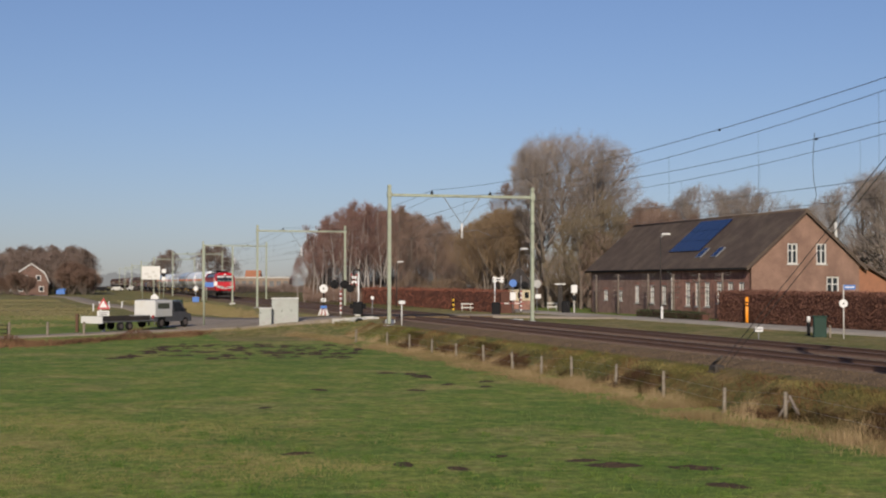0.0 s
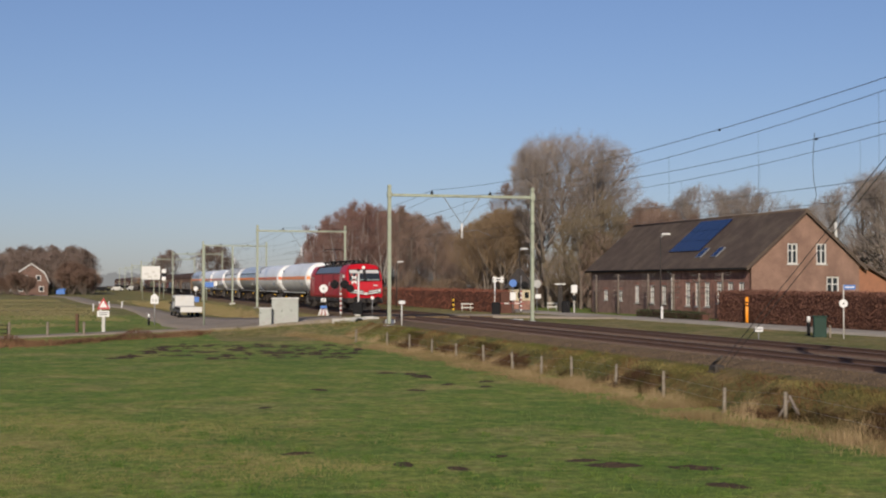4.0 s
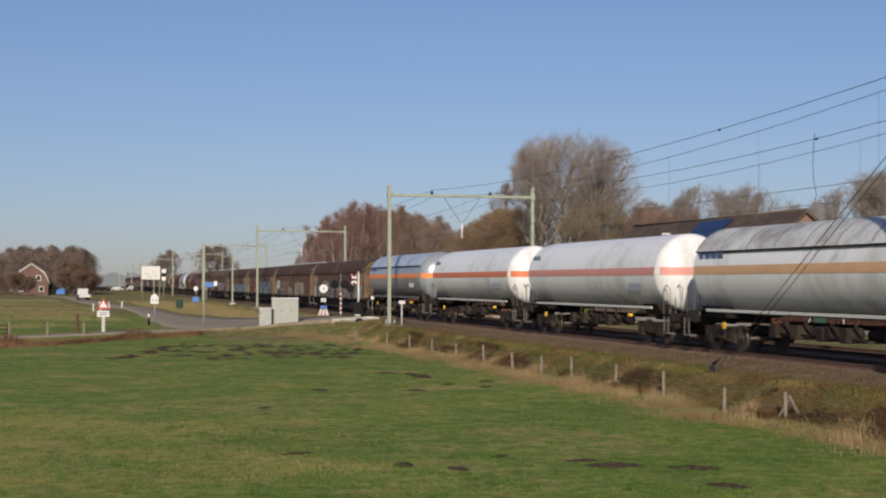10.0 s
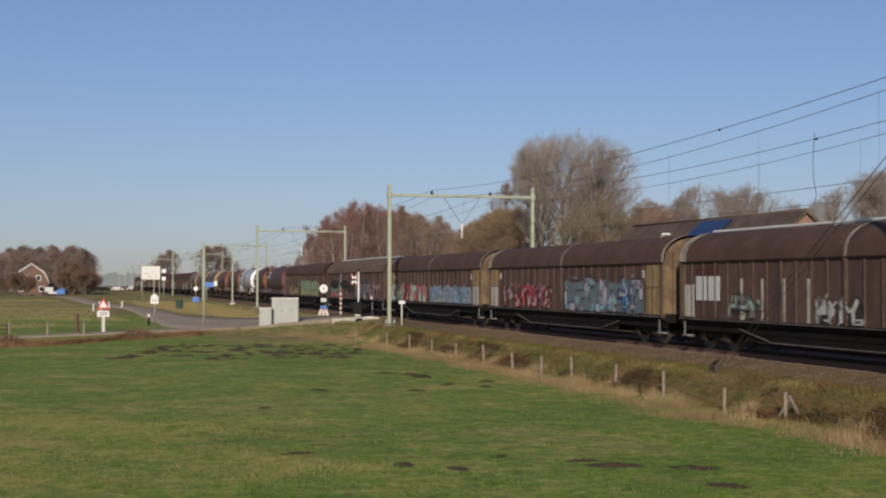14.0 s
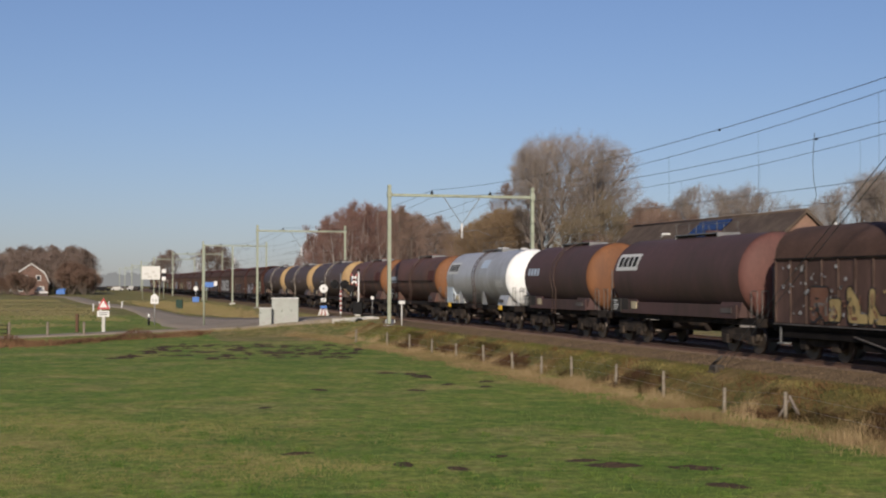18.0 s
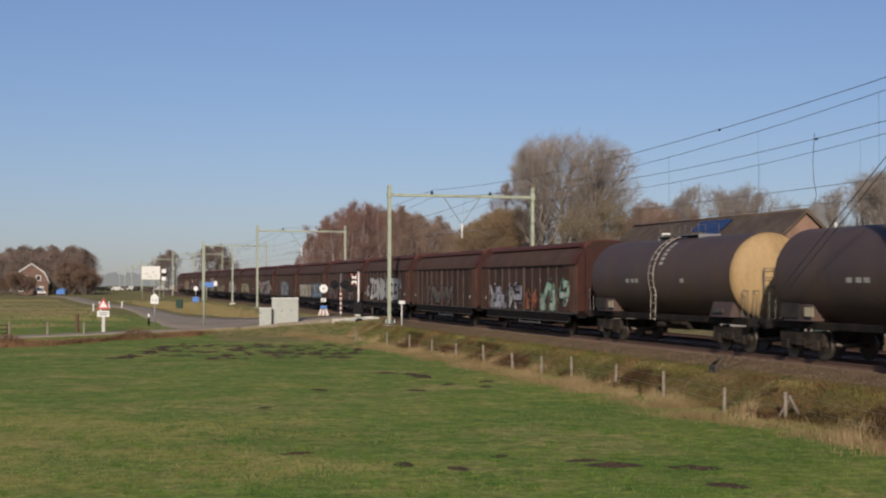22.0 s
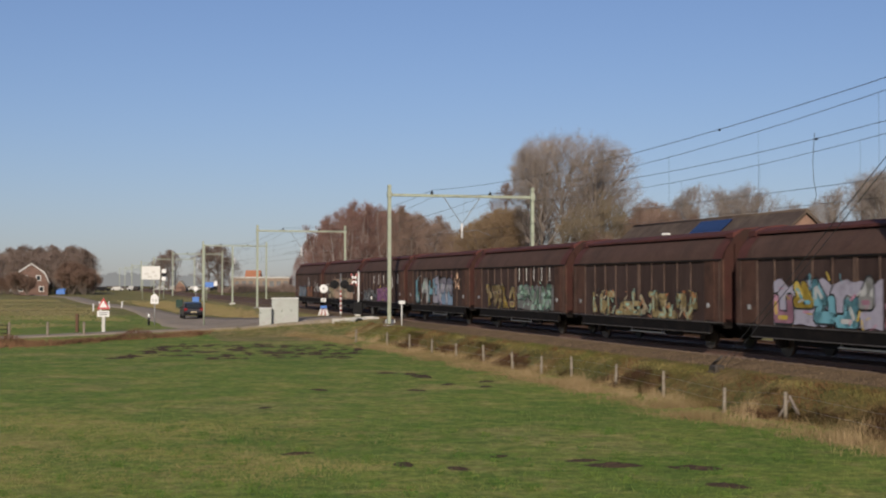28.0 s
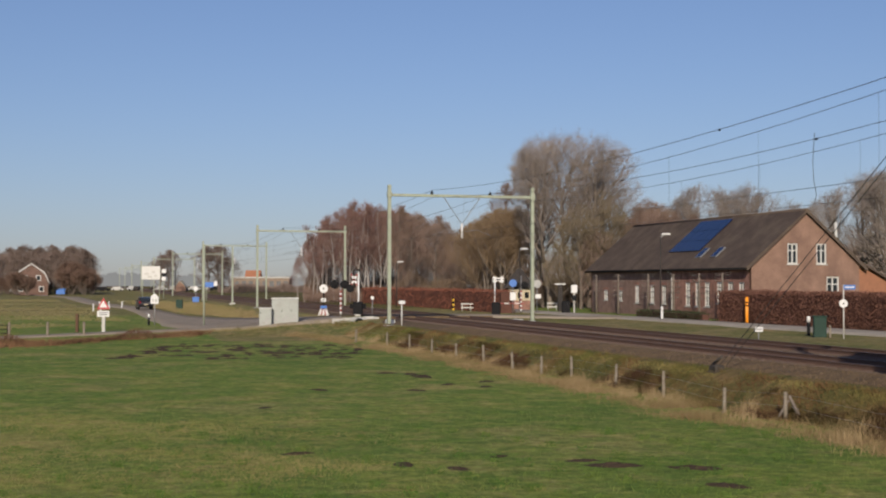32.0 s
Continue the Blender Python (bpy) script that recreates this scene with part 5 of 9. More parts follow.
for i, (a, b, body, head, label) in enumerate(OILS):
    ow = oil_wagon(label, (a - b) / 2, body, head, r=1.42 if i in (3, 4) else 1.5, zc=2.6, strap=STRAPOCHRE if i in (3, 4) else None, collar=i != 0)
    oil_things.append(ow)
    if i in (0, 2):
        xr, rr = -(a - b) / 2 + 1.75, 1.5
        part("owner_panel", Shell().lathe([(xr, rr + 0.012), (xr + 2.1, rr + 0.012)], 0, 2.6, 4, -1.40, -0.92), WHITE, ow, "white owner panel")
        for q in range(4):
            part("owner_mark", Shell().lathe([(xr + 0.2 + 0.46 * q, rr + 0.02), (xr + 0.54 + 0.46 * q, rr + 0.02)], 0, 2.6, 2, -1.30, -1.02), BLACK, ow)
    if i < 2:
        hb = (a - b) / 2
        for y in (-1.36, 1.36):
            part("side_skirt", Shell().box(-hb + 1.9, hb - 1.9, y - 0.03, y + 0.03, 1.16, 1.62, 0.01), body, ow)
        part("data_box", Shell().box(-hb + 1.3, -hb + 2.1, -1.44, -1.30, 1.2, 1.75, 0.02), LOCOGREY, ow, "dark data box")
        for q in range(5):
            part("data_line", Shell().box(-hb + 1.38 + 0.1 * (q % 2), -hb + 1.7 + 0.12 * (q % 3), -1.446, -1.44, 1.28 + 0.09 * q, 1.32 + 0.09 * q), SIGNWHITE, ow)
    if i == 1:
        for q in range(4):
            part("owner_mark", Shell().lathe([(-(a - b) / 2 + 2.0 + 0.42 * q, 1.512), (-(a - b) / 2 + 2.3 + 0.42 * q, 1.512)], 0, 2.6, 2, -1.5, -1.28), SHIELD, ow, "pale blue-grey owner mark")
    if i == 2:
        hb = (a - b) / 2
        for x in (-hb + 3.6, 0.9):
            part("side_bracket", Shell().add([(x, -1.3, 1.2), (x + 1.0, -1.3, 1.2), (x + 0.35, -1.33, 1.95), (x, -1.3, 1.95)], [(0, 1, 2, 3)]), TANKSILVER, ow)
        part("faded_panel", Shell().lathe([(0.9, 1.508), (2.2, 1.508)], 0, 2.6, 4, -1.2, -0.85), SHIELD, ow, "faded blue panel")
        for q in range(4):
            part("data_line", Shell().lathe([(hb - 3.3, 1.508), (hb - 2.1 - 0.1 * (q % 2), 1.508)], 0, 2.6, 1, -1.86 + 0.06 * q, -1.83 + 0.06 * q), SIGNWHITE, ow)
        part("grit_box", Shell().box(-hb + 1.3, -hb + 2.6, -1.42, -1.2, 1.2, 2.25, 0.02), SHIELD, ow, "pale grey data box")
        for x in (-hb + 1.5, hb - 3.0):
            part("corner_bracket", Shell().box(x, x + 0.5, -1.42, -1.36, 0.95, 1.2, 0.03), YELLOW, ow, "yellow jacking bracket")
        st = Shell()
        for dy in (-1.05, -0.55):
            st.path([(hb - 0.75, dy, 1.2), (hb - 1.6, dy, 3.2)], 0.022, 5)
        for q in range(7):
            st.tube((hb - 0.82 - 0.12 * q, -1.05, 1.4 + 0.28 * q), (hb - 0.82 - 0.12 * q, -0.55, 1.4 + 0.28 * q), 0.016, n=5)
        part("end_stair", st, SIGNWHITE, ow, "pale steep end ladder")
    couple(ow, a, b)
first = short_van("red-brown two-axle sliding-wall van with graffiti")
shorts = [first] + [copy_thing(first, pose(0, 0, 0)) for _ in range(14)]
for i, v in enumerate(shorts):
    couple(v, -610.2 - 15.25 * i, -610.2 - 15.25 * (i + 1))

# door panels and bars of the long vans
for k in (0, 2, 3):
    v = van_things[k]
    for x in (-10.6, 9.4):
        panel(v, x, x + 1.15, 2.2, 3.06, DOOROCHRE, label="faded ochre door panel")
        panel(v, x, x + 1.15, 1.16, 2.16, DOOROCHRE if (k == 2 and x > 0) else DOORPALE, label="faded pale door panel")
    for x in (-9.1, 9.0):
        panel(v, x, x + 0.22, 2.55, 2.85, SPRAY["white"], "data_plate", "small white data plate")
v = van_things[1]
panel(v, -10.7, -9.9, 1.16, 2.3, DOORPALE, label="faded pale door panel")
panel(v, -9.7, -8.9, 1.75, 2.6, WHITE, label="white painted panel")
panel(v, -8.75, -7.9, 1.75, 2.6, WHITE, label="white painted panel")
panel(v, -9.7, -7.9, 2.6, 2.95, WAGONRED, label="red-brown painted panel")
for x in (-6.35, -4.95, -3.55, -2.1, 4.4, 6.9):
    panel(v, x, x + 0.13, 1.14, 2.35 if x > 0 else 2.5, DOORPALE, "wall_bar", "pale upright bar", -1.40)
panel(van_things[5], 8.9, 9.9, 1.2, 2.9, WAGONPANEL)

# graffiti: (van, from, to, low, high, colours, background)
LONG_G = [(0, -9.3, -0.2, 1.16, 2.45, ("grey", "silver", "black"), None), (0, 0.2, 9.2, 1.16, 2.45, ("silver", "grey", "black"), None), (1, -7.2, -5.0, 1.15, 2.0, ("grey", "mint"), None), (1, -1.6, 1.0, 1.15, 1.95, ("white", "grey"), None), (1, 2.2, 6.8, 1.15, 2.5, ("cream", "green", "orange"), "grey"),
          (2, -8.3, -1.2, 1.16, 2.3, ("red", "white", "pink"), None), (2, 0.5, 9.2, 1.14, 2.6, ("lilac", "cyan", "silver", "blue"), "slate"), (3, -9.4, -5.0, 1.16, 2.3, ("mint", "red"), None), (3, -4.8, -0.4, 1.16, 2.3, ("red", "pink"), "mint"), (3, 0.3, 9.3, 1.16, 2.25, ("silver", "blue"), "sky"),
          (4, -8.9, -4.5, 1.15, 2.35, ("green", "cyan", "mint"), "red"), (4, 1.0, 5.2, 1.15, 2.4, ("silver", "grey"), "grey"), (4, 5.4, 9.8, 1.15, 2.3, ("pink", "silver"), None), (5, -8.8, -1.6, 1.16, 2.35, ("ochre", "brown", "grey"), None), (5, -1.0, 8.6, 1.15, 2.65, ("green", "ochre", "mint"), "ochre")]
for i, (k, xa, xb, z0, z1, fills, halo) in enumerate(LONG_G):
    graffiti(van_things[k], xa, xb, z0, z1, fills, 40 + i, y=-1.428, halo=halo, edge="white" if k == 0 else "black")
SHORT_G = [(0, -5.5, -0.2, 1.05, 2.3, ("lilac", "silver", "white"), None), (0, 0.3, 2.2, 1.05, 2.0, ("orange", "red"), None), (0, 2.4, 6.4, 1.05, 2.5, ("mint", "white", "green"), None), (1, -4.0, 2.5, 1.1, 2.2, ("grey", "brown"), None), (3, -5.6, 4.4, 1.05, 2.1, ("brown", "grey"), None),
           (4, -5.6, 0.6, 1.05, 2.3, ("cream", "ochre"), "white"), (4, 1.0, 6.4, 1.05, 2.35, ("slate", "silver", "white"), "sky"), (5, -2.6, 2.6, 1.05, 2.55, ("silver", "slate", "sky"), "slate"), (6, -4.6, 5.6, 1.05, 2.6, ("pink", "cream", "green", "white"), None), (7, -5.8, 1.8, 1.05, 2.3, ("cream", "ochre"), None),
           (8, -4.6, 1.4, 1.05, 2.6, ("cyan", "white", "pink", "yellow"), "lilac"), (8, 1.5, 2.4, 1.05, 2.0, ("red", "pink"), None), (8, 2.5, 3.6, 1.05, 2.2, ("white",), None), (9, -4.8, 5.2, 1.05, 2.05, ("ochre", "mint", "cream", "orange"), None), (10, -4.8, 0.1, 1.05, 2.3, ("ochre", "brown", "yellow"), None), (10, 0.4, 5.6, 1.05, 2.35, ("mint", "silver", "green"), "grey"),
           (11, -4.8, -0.2, 1.05, 2.75, ("cyan", "white", "mint"), None), (11, -0.6, 3.8, 1.05, 2.75, ("lilac", "white", "pink"), "sky"), (12, -5.6, -1.0, 1.05, 1.9, ("slate", "silver"), None), (12, -0.9, 3.4, 1.05, 2.1, ("purple", "pink", "yellow"), "purple"),
           (13, -4.6, -2.2, 1.05, 2.6, ("ochre", "cream"), None), (13, -2.6, 5.6, 1.04, 2.85, ("peach", "cream"), "peach"), (14, -5.0, -0.6, 1.05, 2.0, ("sky", "peach", "cyan"), "slate"), (14, -0.3, 2.6, 1.05, 2.0, ("orange", "brown"), "brown")]
for i, (k, xa, xb, z0, z1, fills, halo) in enumerate(SHORT_G):
    graffiti(shorts[k], xa, xb, z0, z1, fills, 80 + i, y=-1.448, halo=halo)
for k in range(15):
    for x in (-6.5, 5.75):
        panel(shorts[k], x, x + 0.75, 1.06, 3.1, WAGONPANEL, "end_panel", "lighter red-brown end panel", -1.432)
        panel(shorts[k], x + 0.2, x + 0.4, 1.5, 1.66, SPRAY["silver"], "data_plate", "small pale data plate", -1.452)
graffiti(shorts[2], -4.6, 4.3, 1.1, 2.75, ("white",), 7, y=-1.448, text="ZONBE33", rel=0.115, halo=None)
graffiti(shorts[2], 4.6, 5.2, 1.9, 2.6, ("silver",), 8, y=-1.448, rel=0.1)
for k, (x, z) in ((14, (3.4, 2.1)), (14, (0.2, 2.5)), (13, (-5.6, 2.0)), (2, (-5.8, 1.9))):
    graffiti(shorts[k], x, x + (2.4 if x > 1 else 0.9), z - 0.6, z + 0.35, ("white",), 140 + k, y=-1.448, rel=0.04, edge="white")

star = [(4.75 + 0.62 * (1 if q % 2 == 0 else 0.4) * math.sin(q * math.pi / 5), 2.42 + 0.5 * (1 if q % 2 == 0 else 0.4) * math.cos(q * math.pi / 5)) for q in range(11)]
part("sprayed_star", Shell().path([(x, -1.45, z) for x, z in star], 0.022, 4), SPRAY["peach"], shorts[11], "sprayed pale star outline")
for x in (0.6, 1.7, 2.8, 3.9, 5.0):
    panel(shorts[10], x, x + 0.06, 2.45, 3.08, SPRAY["white"], "sprayed_bar", "worn white sprayed bar", -1.43)
rnd = random.Random(77)
specks = Shell()
for q in range(46):
    x, z, r = rnd.uniform(-10.5, -6.8), rnd.uniform(1.3, 2.9), rnd.uniform(0.03, 0.09)
    specks.add([(x + r * math.cos(g) * rnd.uniform(0.6, 1.2), -1.43, z + r * math.sin(g)) for g in (0, 1.2, 2.4, 3.7, 5.0)], [(0, 1, 2, 3, 4)])
me2 = part("paint_specks", specks, SPRAY["silver"], van_things[5], "pale paint specks and chalk marks")
me2["kind"] = "stuff"
for x, z0, z1 in ((-2.2, 2.3, 2.9), (-0.6, 2.2, 2.95), (0.9, 2.35, 2.9), (2.2, 2.2, 2.95), (3.6, 2.0, 2.8), (5.2, 2.3, 2.95), (5.9, 1.4, 2.7)):
    panel(shorts[12], x, x + 0.11, z0, z1, SPRAY["white"], "sprayed_bar", "worn white sprayed bar", -1.406)

# ---- overhead line ----
PORTALS = [28, 86.2, 150, 213, 277, 341, 405, 470, 535, 600]


def portal(u):
    m = rail_pose(u)
    w = thing("catenary_portal", "pale green steel catenary portal spanning both tracks", "catenary portal", m, "catenary portals")
    for y in (-2.9, 6.9):
        mast = part("mast", Shell().box(-0.11, 0.11, y - 0.11, y + 0.11, -0.3, 8.72, 0.02), GALV, w)
        part("mast_cap", Shell().box(-0.15, 0.15, y - 0.15, y + 0.15, 7.9, 8.25, 0.02), GALV, mast)
        part("footing", Shell().box(-0.45, 0.45, y - 0.3, y + 0.3, -0.7, -0.36, 0.04), HAZARD, w)
    part("beam", Shell().box(-0.09, 0.09, -2.8, 6.8, 7.97, 8.15, 0.02), GALV, w)
    for y in (0.0, 4.0):
        part("insulator", Shell().tube((-0.16, y - 0.05, 8.24), (0.16, y - 0.05, 8.24), 0.08, n=8).tube((0, y - 0.05, 8.15), (0, y - 0.05, 8.4), 0.045, n=6), BLACK, w)
        part("steady_arm", Shell().path([(0, 2.0 - 0.1 * (2 - y), 5.75), (0, 2.0 + (y - 2) * 0.5, 5.85), (0, y, 5.5)], 0.02), STEEL, w)
        part("brace", Shell().path([(0, 2.0 + (y - 2) * 0.62, 7.97), (0, 2.0, 6.2)], 0.025, 5), STEEL, w)
    part("drop_insulator", Shell().tube((0, 2.0, 5.3), (0, 2.0, 6.25), 0.075, n=8), SIGNWHITE, w, "pale drop insulator between the tracks")
    return w


for u in PORTALS:
    portal(u)
sup = [-36] + PORTALS


def wire_height(u, h, near, sag):
    """The height of a wire: it hangs higher at the nearest portal."""
    for a, b in zip(sup, sup[1:]):
        if u <= b:
            g = (u - a) / (b - a)
            ha, hb = (near if a <= 28 else h), (near if b <= 28 else h)
            return ha + (hb - ha) * g - sag * 4 * g * (1 - g)
    return h


def wire_run(off, h, near, sag, r, span_pts=14):
    s2 = Shell()
    for a, b in zip(sup, sup[1:]):
        s2.path([at(a + (b - a) * i / span_pts, off, wire_height(a + (b - a) * i / span_pts, h, near, sag)) for i in range(span_pts + 1)], r, 4)
    return s2


for off, h_feed, n_feed, s_feed, h_mess, n_mess, s_mess, h_con in ((0.0, 8.42, 8.75, 0.78, 7.95, 8.5, 1.0, 5.45), (4.0, 8.27, 8.65, 0.9, 7.7, 8.32, 0.99, 5.35)):
    feeder = solo("feeder_cable", wire_run(off, h_feed, n_feed, s_feed, 0.013), WIRE, "dark feeder cable strung over the portals", "cable", "overhead wires")
    for a, b in zip(sup[:4], sup[1:5]):
        for g in (0.3, 0.62):
            u = a + (b - a) * g
            part("clamp", Shell().box(-0.05, 0.05, -0.03, 0.03, -0.05, 0.03).moved(rail_pose(u, off, wire_height(u, h_feed, n_feed, s_feed))), BLACK, feeder)
    mess = solo("messenger_wire", wire_run(off, h_mess, n_mess, s_mess, 0.011), WIRE, "dark messenger wire above the track", "cable", "overhead wires")
    part("contact_wire", wire_run(off, h_con, h_con, 0.04, 0.011), WIRE, mess)
    for a, b in zip(sup[:5], sup[1:5]):
        for i in range(1, 8):
            u = a + (b - a) * i / 8
            part("dropper", Shell().path([at(u, off, wire_height(u, h_mess, n_mess, s_mess)), at(u, off, h_con - 0.02)], 0.005, 3), WIRE, mess)
HAZARDDARK = mat("old_concrete", (0.06, 0.052, 0.045), 0.9, 0, 0.3, 4)
jp = [at(45.6 + 0.15 * k, 4.0, z) for k, z in ((0, 8.0), (0.5, 7.5), (0.9, 6.9), (0.5, 6.2), (-0.8, 5.7), (0.2, 5.35))]
solo("jumper_cable", Shell().path(jp, 0.012, 5), WIRE, "dark jumper cable hanging between overhead wires", "cable", "overhead wires")
# guy wires of the nearer mast, off to the side
for dy in (-0.12, 0.12):
    solo("guy_wire", Shell().path([at(39.2, -3.1 + dy, -0.25), at(28.1, -2.9 + dy, 7.0)], 0.011, 5), WIRE, "steel guy wire from mast to ground anchor", "guy wire", "guy wires")
solo("guy_anchor", Shell().box(-0.32, 0.32, -0.22, 0.22, -0.7, -0.26, 0.06).box(-0.26, 0.2, -0.15, 0.18, -0.28, -0.08, 0.04).tube((-0.3, 0, -0.1), (0.35, 0, 0.2), 0.05, n=6), HAZARDDARK, "grey concrete ground anchor for guy wires", "anchor", m=rail_pose(39.6, -3.1, -0.16))

# ---- brick house ----
HM = rail_pose(86.8, 23.4, -0.32)      # local x towards the camera end gable, y away from the line
HL, HD, EAVE, RIDGE = 30.4, 8.6, 4.05, 7.75
house = thing("brick_house", "long brick farmhouse with dark tiled roof and solar panels", "house", HM)


def wall_with_holes(axis, a0, a1, z0, z1, thick, holes, place, top=None):
    """A wall from strips round its openings. axis 'x' or 'y'; place: where its outer face lies; holes: (a, b, low, high)."""
    s2 = Shell()
    cuts = sorted({a0, a1, *[h[0] for h in holes], *[h[1] for h in holes]})
    for p, q in zip(cuts, cuts[1:]):
        blocked = sorted((h[2], h[3]) for h in holes if h[0] <= p + 1e-6 and h[1] >= q - 1e-6)
        z = z0
        for lo, hi in blocked + [(z1, z1)]:
            if lo > z + 1e-6:
                if axis == "x":
                    s2.box(p, q, min(place, place + thick), max(place, place + thick), z, lo)
                else:
                    s2.box(min(place, place + thick), max(place, place + thick), p, q, z, lo)
            z = hi
    return s2


def window(parent, axis, a0, a1, z0, z1, place, inward, bars=1, frame_mat=None):
    """A window with frame, pane and sill in a wall opening."""
    fm = frame_mat or WHITE
    fw = 0.09
    win = None

    def put(name, p, q, lo, hi, d0, d1, mm, owner):
        e0, e1 = sorted((place + inward * d0, place + inward * d1))
        s2 = Shell().box(p, q, e0, e1, lo, hi) if axis == "x" else Shell().box(e0, e1, p, q, lo, hi)
        return part(name, s2, mm, owner)

    win = put("window", a0, a1, z0, z1, 0.2, 0.24, CURTAIN, parent)
    put("pane", a0 + 0.02, a1 - 0.02, z0 + 0.02, z1 - 0.02, 0.13, 0.14, DARKGLASS, win)
    for p, q, lo, hi in ((a0, a0 + fw, z0, z1), (a1 - fw, a1, z0, z1), (a0 + fw, a1 - fw, z0, z0 + fw), (a0 + fw, a1 - fw, z1 - fw, z1)):
        put("window_frame", p, q, lo, hi, 0.04, 0.12, fm, win)
    mid = (a0 + a1) / 2
    put("glazing_bar", mid - 0.04, mid + 0.04, z0 + fw, z1 - fw, 0.05, 0.12, fm, win)
    if bars:
        zb = z0 + (z1 - z0) * 0.66
        put("glazing_bar", a0 + fw, a1 - fw, zb - 0.035, zb + 0.035, 0.045, 0.12, fm, win)
    put("window_sill", a0 - 0.08, a1 + 0.08, z0 - 0.08, z0, -0.06, 0.1, CONCRETE, win)
    return win


# front windows: (centre from the near gable, width, low, high)
FRONT = [(-1.45, 0.85, 1.2, 2.75), (-3.15, 0.85, 1.2, 2.75), (-4.9, 0.85, 1.2, 2.75), (-6.9, 0.85, 0.9, 2.75), (-8.5, 0.85, 0.9, 2.75), (-10.2, 0.85, 0.9, 2.75),
         (-14.6, 0.8, 1.0, 2.5), (-16.9, 0.8, 1.0, 2.5), (-20.0, 0.8, 1.0, 2.5), (-23.6, 0.9, 1.15, 2.05), (-26.9, 0.9, 1.15, 2.05)]
holes = [(c - w / 2, c + w / 2, lo, hi) for c, w, lo, hi in FRONT]
part("front_wall", wall_with_holes("x", -HL, -13.0, 0, EAVE, 0.3, [h for h in holes if h[1] < -13], 0.0), mat("brick_brown", (0.23, 0.155, 0.13), 0.9, 0, 0.25, 2.2, (0.16, 0.105, 0.09), 0.4, 0.4, 25), house, "darker brown brick stable front")
fw_near = part("front_wall", wall_with_holes("x", -13.0, 0, 0, EAVE, 0.3, [h for h in holes if h[1] > -13], 0.0), BRICK, house, "red brick front")
part("back_wall", Shell().box(-HL, 0, HD - 0.3, HD, 0, EAVE), BRICK, house)
for c, w, lo, hi in FRONT:
    window(house, "x", c - w / 2, c + w / 2, lo, hi, 0.0, 1)
    part("lintel", Shell().box(c - w / 2 - 0.1, c + w / 2 + 0.1, -0.012, 0.0, hi, hi + 0.24), BRICK, house)
GW = [(2.85, 3.65, 4.05, 5.5), (5.15, 5.95, 4.05, 5.5), (5.95, 6.95, 1.6, 3.15)]
GY0, GY1 = 0.3, HD - 0.3
s2 = wall_with_holes("y", 0.0, HD, 0, EAVE, -0.3, [GW[2]], 0.004)
gable = part("gable_wall", s2, BRICKLIGHT, house, "sunlit orange-brown brick gable")


def gable_strip(y0, y1, zlo):
    """The brick triangle between two uprights, down to zlo."""
    top = lambda y: EAVE + (RIDGE - EAVE) * (1 - abs(y - HD / 2) / (HD / 2)) - 0.12
    ys = [y0] + ([HD / 2] if y0 < HD / 2 < y1 else []) + [y1]
    s3 = Shell()
    for p, q in zip(ys, ys[1:]):
        tp, tq = max(top(p), zlo + 0.01), max(top(q), zlo + 0.01)
        vs3 = [(x, y, z) for x in (-0.296, 0.004) for y, z in ((p, zlo), (q, zlo), (q, tq), (p, tp))]
        s3.add(vs3, [(0, 1, 2, 3), (4, 7, 6, 5), (0, 4, 5, 1), (1, 5, 6, 2), (2, 6, 7, 3), (3, 7, 4, 0)])
    return s3


ys = [0.0, 2.85, 3.65, 5.15, 5.95, HD]
for p, q in zip(ys, ys[1:]):
    hole = any(abs(p - g[0]) < 0.01 for g in GW[:2])
    part("gable_top", gable_strip(p, q, 5.5 if hole else EAVE), BRICKLIGHT, gable)
for a, b, lo, hi in GW:
    window(house, "y", a, b, lo, hi, 0.0, -1)
part("gable_wall", wall_with_holes("y", 0.0, HD, 0, EAVE, 0.3, [], -HL), BRICK, house)
for p, q in ((0.0, HD / 2), (HD / 2, HD)):
    part("gable_top", gable_strip(p, q, EAVE).moved(Matrix.Translation((-HL + 0.296, 0, 0))), BRICK, house)


def slope(y0, z0, y1, z1, x0, x1, t=0.14):
    d = Vector((y1 - y0, z1 - z0)).normalized()
    nrm = Vector((-d.y, d.x)) * t
    if nrm.y < 0:
        nrm = -nrm
    return Shell().prism([(y0, z0), (y1, z1), (y1 + nrm.x, z1 + nrm.y), (y0 + nrm.x, z0 + nrm.y)], x0, x1)


pitch = (RIDGE - EAVE) / (HD / 2)
roof_f = part("roof", slope(-0.45, EAVE - 0.45 * pitch + 0.02, HD / 2, RIDGE + 0.02, -HL - 0.2, 0.25), TILES, house, "dark weathered tiled roof slope")
roof_b = part("roof", slope(HD / 2, RIDGE + 0.02, HD + 0.45, EAVE - 0.45 * pitch + 0.02, -HL - 0.2, 0.25), TILES, house)
part("verge_board", slope(-0.45, EAVE - 0.45 * pitch - 0.1, HD / 2, RIDGE - 0.02, 0.252, 0.29, 0.12), TILES, house, "dark tiled verge")
part("verge_board", slope(HD / 2, RIDGE - 0.1, HD + 0.45, EAVE - 0.45 * pitch - 0.1, 0.252, 0.3, 0.2), TILES, house)
part("gutter", Shell().tube((-HL - 0.2, -0.5, EAVE - 0.36), (0.25, -0.5, EAVE - 0.36), 0.07, n=8), BLACK, house)
